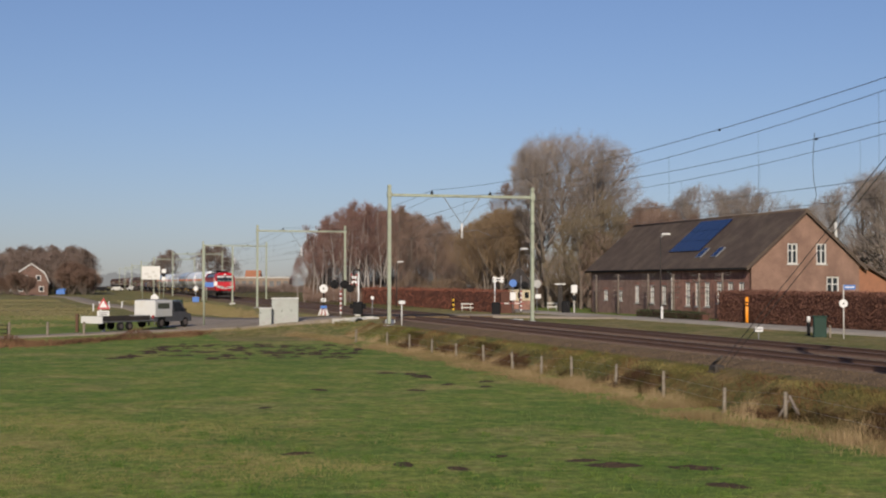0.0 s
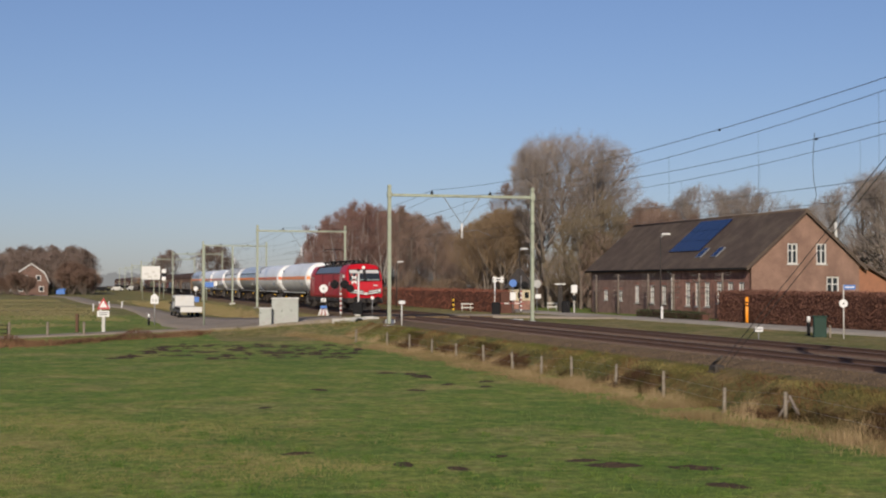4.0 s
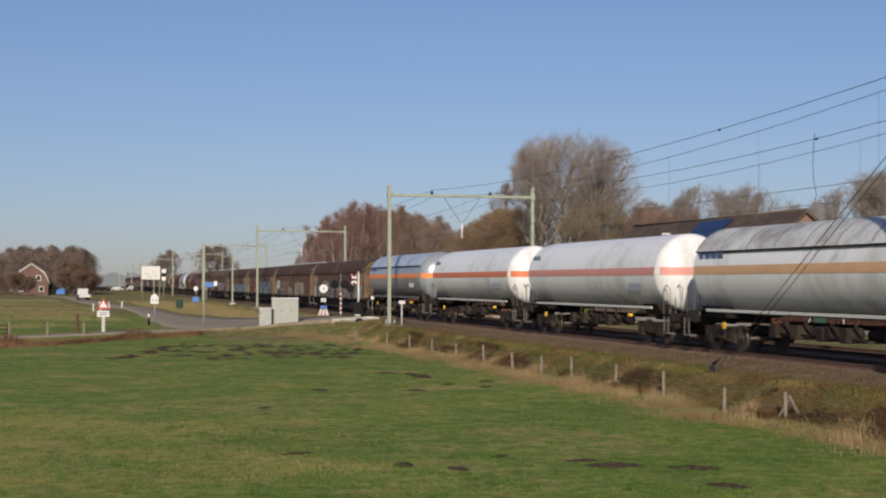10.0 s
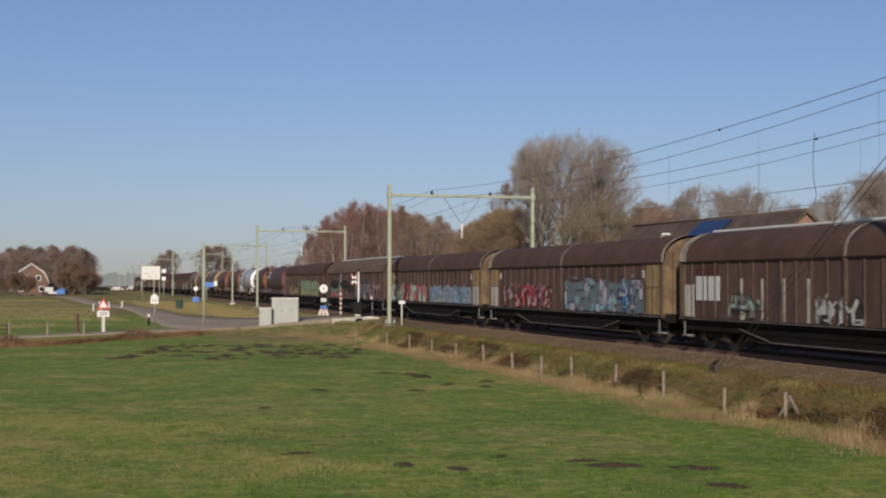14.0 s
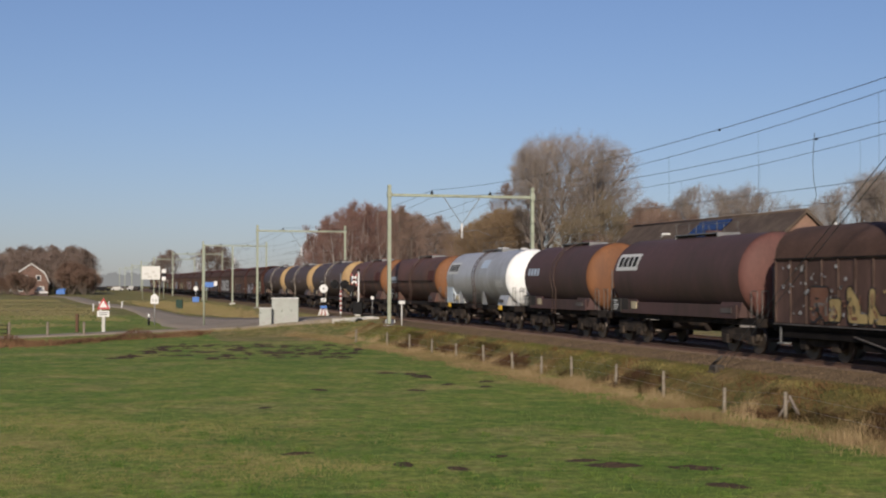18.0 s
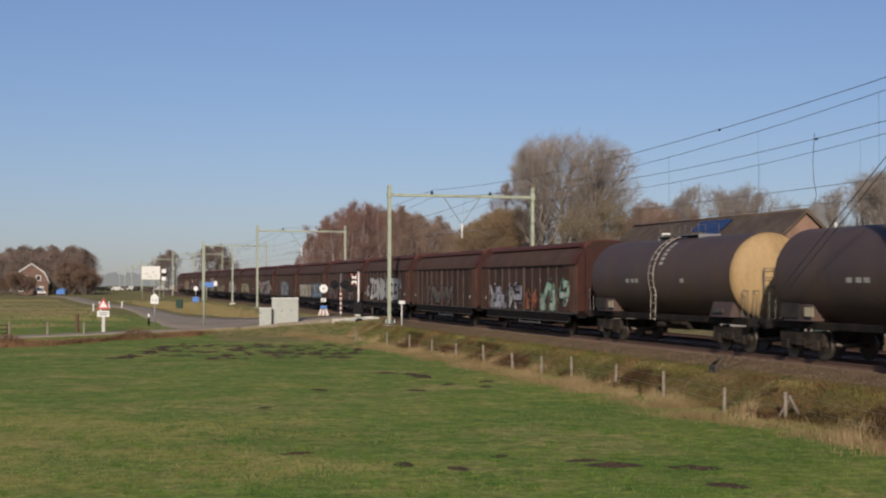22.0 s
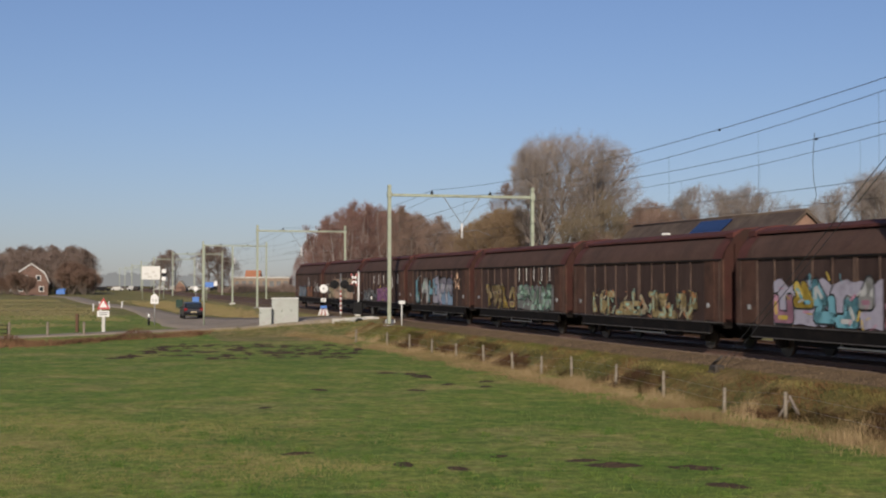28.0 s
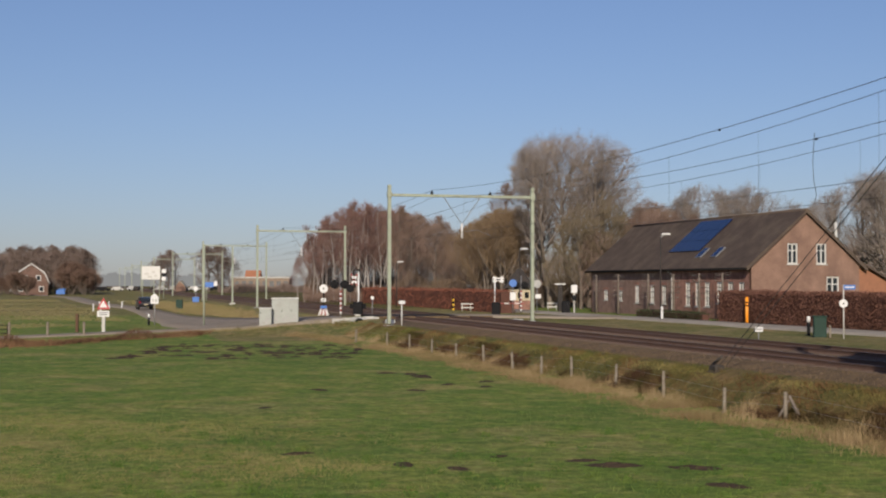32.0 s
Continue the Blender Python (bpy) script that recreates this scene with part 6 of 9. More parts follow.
part("ridge_tiles", Shell().tube((-HL - 0.2, HD / 2, RIDGE + 0.16), (0.25, HD / 2, RIDGE + 0.16), 0.12, n=8), TILES, house)


def on_roof(x, g):
    """A pose on the front slope: x along the house, g from eave (0) to ridge (1)."""
    y = -0.45 + (HD / 2 + 0.45) * g
    z = EAVE - 0.45 * pitch + (RIDGE - EAVE + 0.45 * pitch) * g + 0.02
    return pose(x, y, z, math.degrees(math.atan(pitch)), 0, 0)


for i in range(4):
    for j in range(3):
        s2 = Shell().box(0.02, 1.38, 0.02, 1.28, 0.2, 0.24, 0.005).moved(on_roof(-15.8 + i * 1.4, 0.33) @ pose(0, j * 1.3, 0))
        part("solar_panel", s2, SOLAR, roof_f, "blue-black solar panel")
for x in (-9.8, -7.2):
    sk = part("skylight", Shell().box(0, 0.95, 0, 1.15, 0.13, 0.22, 0.02).moved(on_roof(x, 0.2)), STEEL, roof_f)
    part("pane", Shell().box(0.08, 0.87, 0.08, 1.07, 0.222, 0.228).moved(on_roof(x, 0.2)), SOLAR, sk)
part("chimney", Shell().tube((-0.8, HD - 1.4, 5.2), (-0.8, HD - 1.4, 7.1), 0.09, n=10), WHITE, house, "white metal flue pipe")
part("downpipe", Shell().path([(-12.9, -0.5, EAVE - 0.4), (-12.9, -0.1, EAVE - 0.7), (-12.9, -0.1, 0)], 0.05), CONCRETE, house)
# lean-to beyond the gable's far corner
part("lean_to", Shell().prism([(HD + 0.02, 0), (HD + 3.0, 0), (HD + 3.0, 2.5), (HD + 0.02, EAVE - 0.05)], -6.0, -0.2), PLANK, house, "orange timber lean-to")
part("lean_to_roof", slope(HD - 0.1, EAVE + 0.15, HD + 3.5, 2.3, -6.2, 0.2, 0.12), TILES, house)

# ---- fence along the meadow ----
POSTS = [(80.0, -6.4), (75.5, -5.5), (71.5, -5.2), (67.3, -5.1), (63, -5.0), (58.7, -4.95), (53.8, -5.2), (50.9, -5.0), (48.6, -4.6), (44.1, -4.7), (39.7, -4.9), (34.8, -5.3), (32.3, -4.8), (26.4, -5.2), (22.2, -5.2)]
rnd = random.Random(5)
post_pts = []
for u, o in POSTS:
    p = at(u, o)
    z = land(p.x, p.y)
    h = rnd.uniform(0.72, 0.86)
    s2 = Shell().tube((0, 0, -0.4), (rnd.uniform(-0.05, 0.05), rnd.uniform(-0.05, 0.05), h), 0.058, 0.05, 9)
    solo("fence_post", s2, WOODPOST, "weathered grey wooden fence post in tall grass", "fence post", "meadow fence posts", m=pose(p.x, p.y, z, 0, 0, rnd.uniform(0, 360)))
    post_pts.append(Vector((p.x, p.y, z)))
# a broken strut leaning on one post
bpt = at(32.3, -4.8)
solo("fence_strut", Shell().tube((0.35, -0.1, -0.1), (0.02, 0.02, 0.62), 0.05, 0.045, 8).tube((-0.3, 0.15, -0.1), (0.0, 0.0, 0.5), 0.04, 0.035, 8), BARK, "broken dark wooden strut leaning on a fence post", "fence strut", m=pose(bpt.x + 0.08, bpt.y, land(bpt.x, bpt.y)))
for h in (0.45, 0.85):
    wire = thing("fence_wire", "thin steel fence wire between wooden posts", "fence wire", group="meadow fence wires")
    for a, b in zip(post_pts, post_pts[1:]):
        part("wire_span", Shell().path([a + Vector((0, -0.07, h * 0.78)), b + Vector((0, -0.07, h * 0.78))], 0.004, 4), STEEL, wire)


def blades(count, place, h0, h1, wid, lean, seed):
    """Grass blades as thin upright triangles. place(rnd) gives x, y or None."""
    r = random.Random(seed)
    vs2, fs2 = [], []
    while len(fs2) < count:
        p = place(r)
        if p is None:
            continue
        x, y = p
        z = land(x, y) - 0.03
        a = r.uniform(-0.6, 0.6)
        h = r.uniform(h0, h1)
        lx, ly = r.gauss(0, lean), r.gauss(0, lean)
        c, s = math.cos(a) * wid, math.sin(a) * wid
        k = len(vs2)
        vs2 += [(x - c, y - s, z), (x + c, y + s, z), (x + lx * h, y + ly * h, z + h)]
        fs2.append((k, k + 1, k + 2))
    return Shell().add(vs2, fs2)


def fence_side(r):
    u = r.uniform(18, 92)
    mid = -5.75 + 0.7 * noise.noise((u * 0.16, 3, 0)) + 0.35 * noise.noise((u * 0.6, 8, 0)) - lerp(u, (70, 0), (92, 2.6))
    p = at(u, mid + r.gauss(0, 0.55 + 0.35 * noise.noise((u * 0.3, 6, 0))))
    return (p.x, p.y) if noise.noise((p.x * 0.55, p.y * 0.55, 5)) > -0.3 + 0.55 * r.random() else None


solo("dry_grass", blades(21000, fence_side, 0.05, 0.32, 0.006, 0.6, 7), DRYGRASS, "tall pale dry grass along the fence", "grass", kind="stuff")
solo("dry_grass", blades(16000, fence_side, 0.04, 0.28, 0.007, 0.8, 8), mat("dead_grass_brown", (0.17, 0.115, 0.06), 0.95, 0, 0.4, 0.6, (0.11, 0.10, 0.04), 0.45, 0), "matted brown dead grass along the fence", "grass", kind="stuff")


def seed_heads(r):
    u = 20 + 68 * r.random()
    g = math.floor(u * 0.9)
    p = at(g / 0.9 + r.gauss(0, 0.25), -5.2 + 0.5 * math.sin(g * 2.7) + r.gauss(0, 0.2))
    return (p.x, p.y) if math.sin(g * 5.1) > 0.2 else None


solo("grass_clumps", blades(2600, seed_heads, 0.22, 0.5, 0.006, 0.28, 10), mat("straw_stems", (0.29, 0.215, 0.12), 0.95, 0, 0.3, 0.8, (0.2, 0.14, 0.075), 0.4, 0), "tall straw clumps between the fence posts", "grass", kind="stuff")


def road_bank(r):
    p = at(r.uniform(92, 215), r.uniform(-13.5, -4.2))
    if near_line(p.x, p.y, BACK_ROAD) < lerp(p.y, (100, 5.8), (118, 3.8), (150, 2.5)) or near_line(p.x, p.y, CROSS_ROAD) < 3.2:
        return None
    return (p.x, p.y) if noise.noise((p.x * 0.25, p.y * 0.25, 15)) > r.uniform(-0.6, 0.35) else None


solo("dry_grass", blades(24000, road_bank, 0.1, 0.45, 0.014, 0.5, 12), mat("bank_straw", (0.205, 0.158, 0.083), 0.95, 0, 0.35, 0.3, (0.16, 0.145, 0.055), 0.45, 0), "tan dry grass on the bank between road and railway", "grass", kind="stuff")


def field_straw(r):
    y = r.uniform(96, 240)
    x = y * r.uniform(-0.34, -0.2)
    if near_line(x, y, BACK_ROAD) < 4.5 or near_line(x, y, NEAR_ROAD) < 2.2:
        return None
    return (x, y) if noise.noise((x * 0.06, y * 0.10, 25)) > r.uniform(-0.2, 0.3) else None


solo("dry_grass", blades(8000, field_straw, 0.1, 0.3, 0.03, 0.6, 14), mat("field_straw", (0.17, 0.145, 0.075), 0.95, 0, 0.35, 0.2, (0.17, 0.16, 0.06), 0.45, 0), "straw-coloured patches in the far fields", "grass", kind="stuff")


def meadow_spot(r):
    y = 21 + 40 * r.random() ** 1.6
    x = y * r.uniform(-0.36, 0.36)
    u, o = line_of(x, y)
    return (x, y) if o < -5.3 else None


solo("grass_tufts", blades(60000, meadow_spot, 0.03, 0.08, 0.008, 0.8, 9), BLADE, "short green meadow grass", "grass", kind="stuff")


def tan_spot(r):
    y = r.uniform(24, 39)
    x = y * r.uniform(-0.345, 0.02)
    k = noise.noise((x * 0.22, y * 0.4, 41)) + 0.4 * noise.noise((x * 0.9, y * 1.3, 43))
    edge = max(abs(y - 30.5) - 4.0, 0) * 0.12 + max(x / y + 0.12, 0) * 5.0
    return (x, y) if k - edge > r.uniform(-0.45, 0.25) else None


solo("dry_meadow_grass", blades(34000, tan_spot, 0.03, 0.075, 0.008, 0.9, 51), mat("meadow_straw", (0.24, 0.19, 0.085), 0.95, 0, 0.35, 0.5, (0.17, 0.16, 0.05), 0.4, 0), "short straw-coloured patch in the meadow", "grass", kind="stuff")


def slope_spot(r):
    u = 20 + 75 * r.random() ** 1.2
    p = at(u, r.uniform(-5.2, -3.0))
    return (p.x, p.y) if noise.noise((p.x * 0.5, p.y * 0.5, 2)) > r.uniform(-0.5, 0.3) else None


solo("verge_tufts", blades(26000, slope_spot, 0.05, 0.2, 0.012, 0.7, 19), mat("verge_blades", (0.115, 0.062, 0.03), 0.95, 0, 0.5, 0.35, (0.075, 0.095, 0.02), 0.5, 0), "brown and green tufts on the track verge", "grass", kind="stuff")


def slope_clump(r):
    u = 20 + 60 * r.random() ** 1.2
    o = r.uniform(-5.1, -3.5)
    q = at(u, o)
    k = noise.noise((u * 0.22, o * 0.5, 12)) + 0.3 * noise.noise((q.x * 1.2, q.y * 1.2, 5)) - 0.2 * abs(o + 4.5)
    return (q.x, q.y) if k > 0.05 else None


solo("slope_brambles", blades(22000, slope_clump, 0.05, 0.22, 0.014, 0.9, 29), mat("bramble_dark", (0.062, 0.033, 0.019), 0.95, 0, 0.5, 0.8, (0.045, 0.05, 0.014), 0.4, 0), "dark red-brown dead brambles on the bank", "brambles", kind="stuff")


def crest_spot(r):
    u = 18 + 62 * r.random() ** 1.2
    q = at(u, -3.42 + 0.18 * noise.noise((u * 0.3, 1, 1)) + r.gauss(0, 0.14))
    return (q.x, q.y) if noise.noise((q.x * 0.4, q.y * 0.4, 31)) > r.uniform(-0.4, 0.3) else None


def weed_spot(r):
    g = r.randrange(260)
    y = 21.5 + 13 * ((g * 0.618) % 1.0) ** 1.3
    x = y * (-0.34 + 0.62 * ((g * 0.7549) % 1.0))
    u, o = line_of(x, y)
    return (x + r.gauss(0, 0.09), y + r.gauss(0, 0.07)) if o < -5.6 else None


solo("crest_grass", blades(9000, crest_spot, 0.03, 0.1, 0.012, 0.7, 33), mat("crest_green", (0.165, 0.15, 0.05), 0.95, 0, 0.4, 0.6, (0.22, 0.17, 0.07), 0.4, 0), "yellow-green grass along the top of the bank", "grass", kind="stuff")
solo("weed_tufts", blades(9000, weed_spot, 0.04, 0.12, 0.012, 0.9, 35), mat("weed_green", (0.055, 0.105, 0.02), 0.9, 0, 0.4, 0.8, (0.10, 0.14, 0.03), 0.4, 0), "dark green weed tufts in the meadow", "grass", kind="stuff")


def reed_spot(r):
    x = r.uniform(-40, -15.5)
    y = lerp(x, (-40, 69), (-22, 78), (-17, 88.5), (-15.5, 90)) + r.gauss(0, 1.1)
    return (x, y) if noise.noise((x * 0.35, y * 0.3, 8)) > r.uniform(-0.35, 0.4) else None


solo("reeds", blades(9000, reed_spot, 0.06, 0.5, 0.014, 0.3, 11), mat("reed_brown", (0.15, 0.085, 0.048), 0.95, 0, 0.4, 0.4, (0.21, 0.145, 0.07), 0.35, 0), "brown dead reeds along a ditch", "reeds", kind="stuff")

# ---- beech hedge ----


def leaf_mass(count, place, size, seed):
    r = random.Random(seed)
    vs2, fs2 = [], []
    for _ in range(count):
        x, y, z = place(r)
        d = Vector((r.gauss(0, 1), r.gauss(0, 1), r.gauss(0, 1))).normalized()
        e = d.orthogonal().normalized() * size * r.uniform(0.6, 1.3)
        g = d.cross(e)
        k = len(vs2)
        c = Vector((x, y, z))
        vs2 += [c - e, c + g * 0.6, c + e, c - g * 0.6]
        fs2.append((k, k + 1, k + 2, k + 3))
    return Shell().add(vs2, fs2)


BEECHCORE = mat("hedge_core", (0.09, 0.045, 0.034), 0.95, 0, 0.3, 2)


def hedge(name, pts, width, height, label, count, size=0.05, material=None, seed=3):
    lens = [math.dist(a, b) for a, b in zip(pts, pts[1:])]
    total = sum(lens)

    def place(r):
        d = r.uniform(0, total)
        for (a, b), l in zip(zip(pts, pts[1:]), lens):
            if d <= l:
                break
            d -= l
        g = d / l
        x, y = a[0] + (b[0] - a[0]) * g, a[1] + (b[1] - a[1]) * g
        nx, ny = -(b[1] - a[1]) / l, (b[0] - a[0]) / l
        top = height * (1 + 0.05 * noise.noise((x * 0.8, y * 0.8, 1)))
        face = r.random()
        if face < 0.6:
            o, z = (width / 2) * r.choice((-1, 1)) + r.gauss(0, 0.07), r.uniform(0, top)
        elif face < 0.85:
            o, z = r.uniform(-width / 2, width / 2), top + r.gauss(0, 0.06)
        else:
            o, z = r.uniform(-width / 2, width / 2), r.uniform(0, top)
        return x + nx * o, y + ny * o, land(x, y) + z
    core = Shell()
    for a, b in zip(pts, pts[1:]):
        d = Vector((b[0] - a[0], b[1] - a[1], 0))
        nrm = Vector((-d.y, d.x, 0)).normalized() * (width / 2 - 0.12)
        z = min(land(*a), land(*b)) - 0.1
        ps = [Vector((*a, z)) - nrm, Vector((*a, z)) + nrm, Vector((*b, z)) + nrm, Vector((*b, z)) - nrm]
        up = Vector((0, 0, height - 0.02))
        core.add(ps + [p + up for p in ps], [(0, 3, 2, 1), (4, 5, 6, 7), (0, 1, 5, 4), (1, 2, 6, 5), (2, 3, 7, 6), (3, 0, 4, 7)])
    w = thing(name, label, "hedge")
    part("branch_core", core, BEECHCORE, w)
    lf = part("leaves", leaf_mass(count, place, size, seed), material or BEECH, w)
    lf["kind"] = "stuff"
    return w


hp = [tuple(at(u, 20.6).xy) for u in (40, 55, 70, 85.5)]
hedge("beech_hedge", hp, 1.0, 2.05, "tall trimmed beech hedge with brown winter leaves", 110000, 0.045)
hedge("low_hedge", [tuple(at(u, 20.2).xy) for u in (87.5, 99)], 0.7, 0.55, "low dark evergreen hedge before the house", 6000, 0.04, mat("hedge_evergreen", (0.045, 0.05, 0.025), 0.9, 0, 0.4, 2, bump=0), 8)
hedge("beech_hedge", [tuple(at(u, 14.0 + (u - 108) * 0.02).xy) for u in (113.6, 132, 150, 178)], 1.4, 1.95, "reddish beech hedge beyond the level crossing", 30000, 0.055, mat("beech_red", (0.22, 0.085, 0.055), 0.9, 0, 0.35, 0.8, (0.13, 0.058, 0.042), 0.4, 0))

# ---- bare winter trees ----


def tree_mesh(seed, height, radius, outline, counts, trunk_r, base=0.25, stems=1, up=0.5, out=0.6, wander=0.5, twig_r=0.012, twig_len=0.8, fork=0.8, lean=0.06, droop=0.0):
    """A bare tree grown into an outline, a list of (height share, radius share). Returns two Shells: trunk with limbs, and twigs."""
    rng = np.random.default_rng(seed)
    zs, rs = np.array(outline).T
    limbs, twigs = Shell(), Shell()

    def reach(p, slack):
        """How far a place lies out of the outline: over 1 is outside."""
        h = np.hypot(p[:, 0], p[:, 1])
        a = np.arctan2(p[:, 1], p[:, 0])
        lobes = 1 + 0.12 * np.sin(3 * a + seed) + 0.10 * np.sin(5 * a + 2.3 * seed + 4 * p[:, 2] / height)
        lim = np.interp(p[:, 2] / height, zs, rs) * radius * lobes * slack
        return np.maximum(h / lim, p[:, 2] / (height * np.minimum(slack * 1.06, 1.03)))

    def unit(v):
        return v / (np.linalg.norm(v, axis=-1, keepdims=True) + 1e-9)

    def tubes(shell, a, b, r0, r1, n):
        d = unit(b - a)
        ref = np.where(np.abs(d[:, 2:3]) > 0.9, np.array([[1.0, 0, 0]]), np.array([[0, 0, 1.0]]))
        e = unit(np.cross(d, ref))
        g = np.cross(d, e)
        ring = []
        for c, rr in ((a, r0), (b, r1)):
            for i in range(n):
                q = 2 * math.pi * i / n
                ring.append(c + (e * math.cos(q) + g * math.sin(q)) * rr[:, None])
        arr = np.stack(ring, 1).reshape(-1, 3)
        k = np.arange(len(a))[:, None] * (2 * n)
        fs2 = np.concatenate([np.concatenate([k + i, k + (i + 1) % n, k + n + (i + 1) % n, k + n + i], 1) for i in range(n)], 0)
        shell.add(arr.tolist(), fs2.tolist(), True)

    # trunks, each bent a little
    lines, rads = [], []
    for s in range(stems):
        p = np.array([rng.normal(0, 0.03), rng.normal(0, 0.03), 0.0]) * radius * (stems > 1) * 3
        d = np.array([rng.normal(0, lean), rng.normal(0, lean), 1.0])
        if stems > 1:
            d[:2] += rng.normal(0, 0.16, 2)
        pts = [p]
        top = height * fork * rng.uniform(0.9, 1.0)
        for i in range(6):
            d = unit(d + np.array([rng.normal(0, 0.05), rng.normal(0, 0.05), 0.15]))
            p = p + d * top / 6
            pts.append(p)
        pts = np.array(pts)
        rr = trunk_r * np.linspace(1.0, 0.25, 7) ** 0.8
        tubes(limbs, pts[:-1], pts[1:], rr[:-1], rr[1:], 8)
        lines.append(pts)
        rads.append(rr)
    lines, rads = np.array(lines), np.array(rads)
    lo = base / fork
    for lv, kids in enumerate(counts):
        m, npt = lines.shape[:2]
        g = rng.uniform(lo if lv == 0 else 0.22, 1.0, (m, kids))
        if lv == 0:
            g = np.sort(lo + (1 - lo) * ((np.arange(kids) + rng.uniform(0, 1, (m, kids))) / kids) ** 0.85, axis=1)
        f = np.clip(g * (npt - 1), 0, npt - 1.001)
        i0 = f.astype(int)
        fr = (f - i0)[..., None]
        row = np.arange(m)[:, None]
        start = (lines[row, i0] * (1 - fr) + lines[row, i0 + 1] * fr).reshape(-1, 3)
        along2 = unit(lines[row, i0 + 1] - lines[row, i0]).reshape(-1, 3)
        r0 = (rads[row, i0] * 0.55).reshape(-1)
        gg = g.reshape(-1)
        side = rng.normal(0, 1, start.shape)
        side = unit(side - (side * along2).sum(-1, keepdims=True) * along2)
        axial = start.copy()
        axial[:, 2] = 0
        axial = axial / radius
        d = unit(along2 * 0.55 + side * out * rng.uniform(0.6, 1.3, (len(start), 1)) + axial * 0.5 + np.array([0, 0, up * 0.6]))
        last = lv == len(counts) - 1
        size = (radius * rng.uniform(1.1, 1.7, len(start)), height * 0.24 * rng.uniform(0.5, 1.1, len(start)), height * 0.11 * rng.uniform(0.5, 1.1, len(start)))[lv] if not last else twig_len * rng.uniform(0.4, 1.2, len(start))
        if lv == 0:
            size = size * (1.25 - 0.6 * gg)
        if last:
            d = unit(d + np.array([0, 0, -droop]))
            e = unit(rng.normal(0, 1, start.shape)) * twig_r
            tip = start + d * size[:, None]
            arr = np.stack([start - e, start + e, tip], 1).reshape(-1, 3)
            twigs.add(arr.tolist(), np.arange(len(arr)).reshape(-1, 3).tolist())
            break
        seg = 5 if lv == 0 else 3
        slack = rng.uniform(0.72, 1.0, len(start)) if lv == 0 else rng.uniform(0.85, 1.04, len(start))
        bends = rng.normal(0, 0.10 * wander * 2, (seg, *d.shape)) + np.array([0, 0, up * 0.42])
        for trial in range(7):
            pts, p, dd = [start], start, d
            for s in range(seg):
                dd = unit(dd + bends[s])
                p = p + dd * (size / seg)[:, None]
                pts.append(p)
            size = np.where(reach(p, slack) > 1.0, size * 0.78, size)
        pts = np.stack(pts, 1)
        rr = np.maximum(r0[:, None] * np.linspace(1.0, 0.35, seg + 1)[None], twig_r * 0.8)
        for s in range(seg):
            if lv < 2:
                tubes(limbs if lv == 0 else twigs, pts[:, s], pts[:, s + 1], rr[:, s], rr[:, s + 1], 5 if lv == 0 else 3)
            else:
                e = unit(rng.normal(0, 1, start.shape))
                arr = np.stack([pts[:, s] - e * rr[:, s:s + 1], pts[:, s] + e * rr[:, s:s + 1], pts[:, s + 1] + e * rr[:, s + 1:s + 2], pts[:, s + 1] - e * rr[:, s + 1:s + 2]], 1).reshape(-1, 3)
                twigs.add(arr.tolist(), np.arange(len(arr)).reshape(-1, 4).tolist())
        lines, rads = pts, rr
    return limbs, twigs


KINDS = {}


def tree(kind, name, label, x, y, size, turn, group="bare trees"):
    """Plants one tree of a kind, made once and shared."""
    if kind not in KINDS:
        args, more, bark, twig = TREES[kind]
        a, b = tree_mesh(*args, **more)
        k = Matrix.Scale(1.0 / args[1], 4)
        KINDS[kind] = (a.moved(k).mesh("trunk", bark), b.moved(k).mesh("crown", twig))
    w = thing(name, label, "tree", pose(x, y, land(x, y) - 0.05, 0, 0, turn), group)
    w.scale = (size, size, size)
    for nm, me2 in zip(("trunk", "crown"), KINDS[kind]):
        part(nm, me2, None, w)
    return w


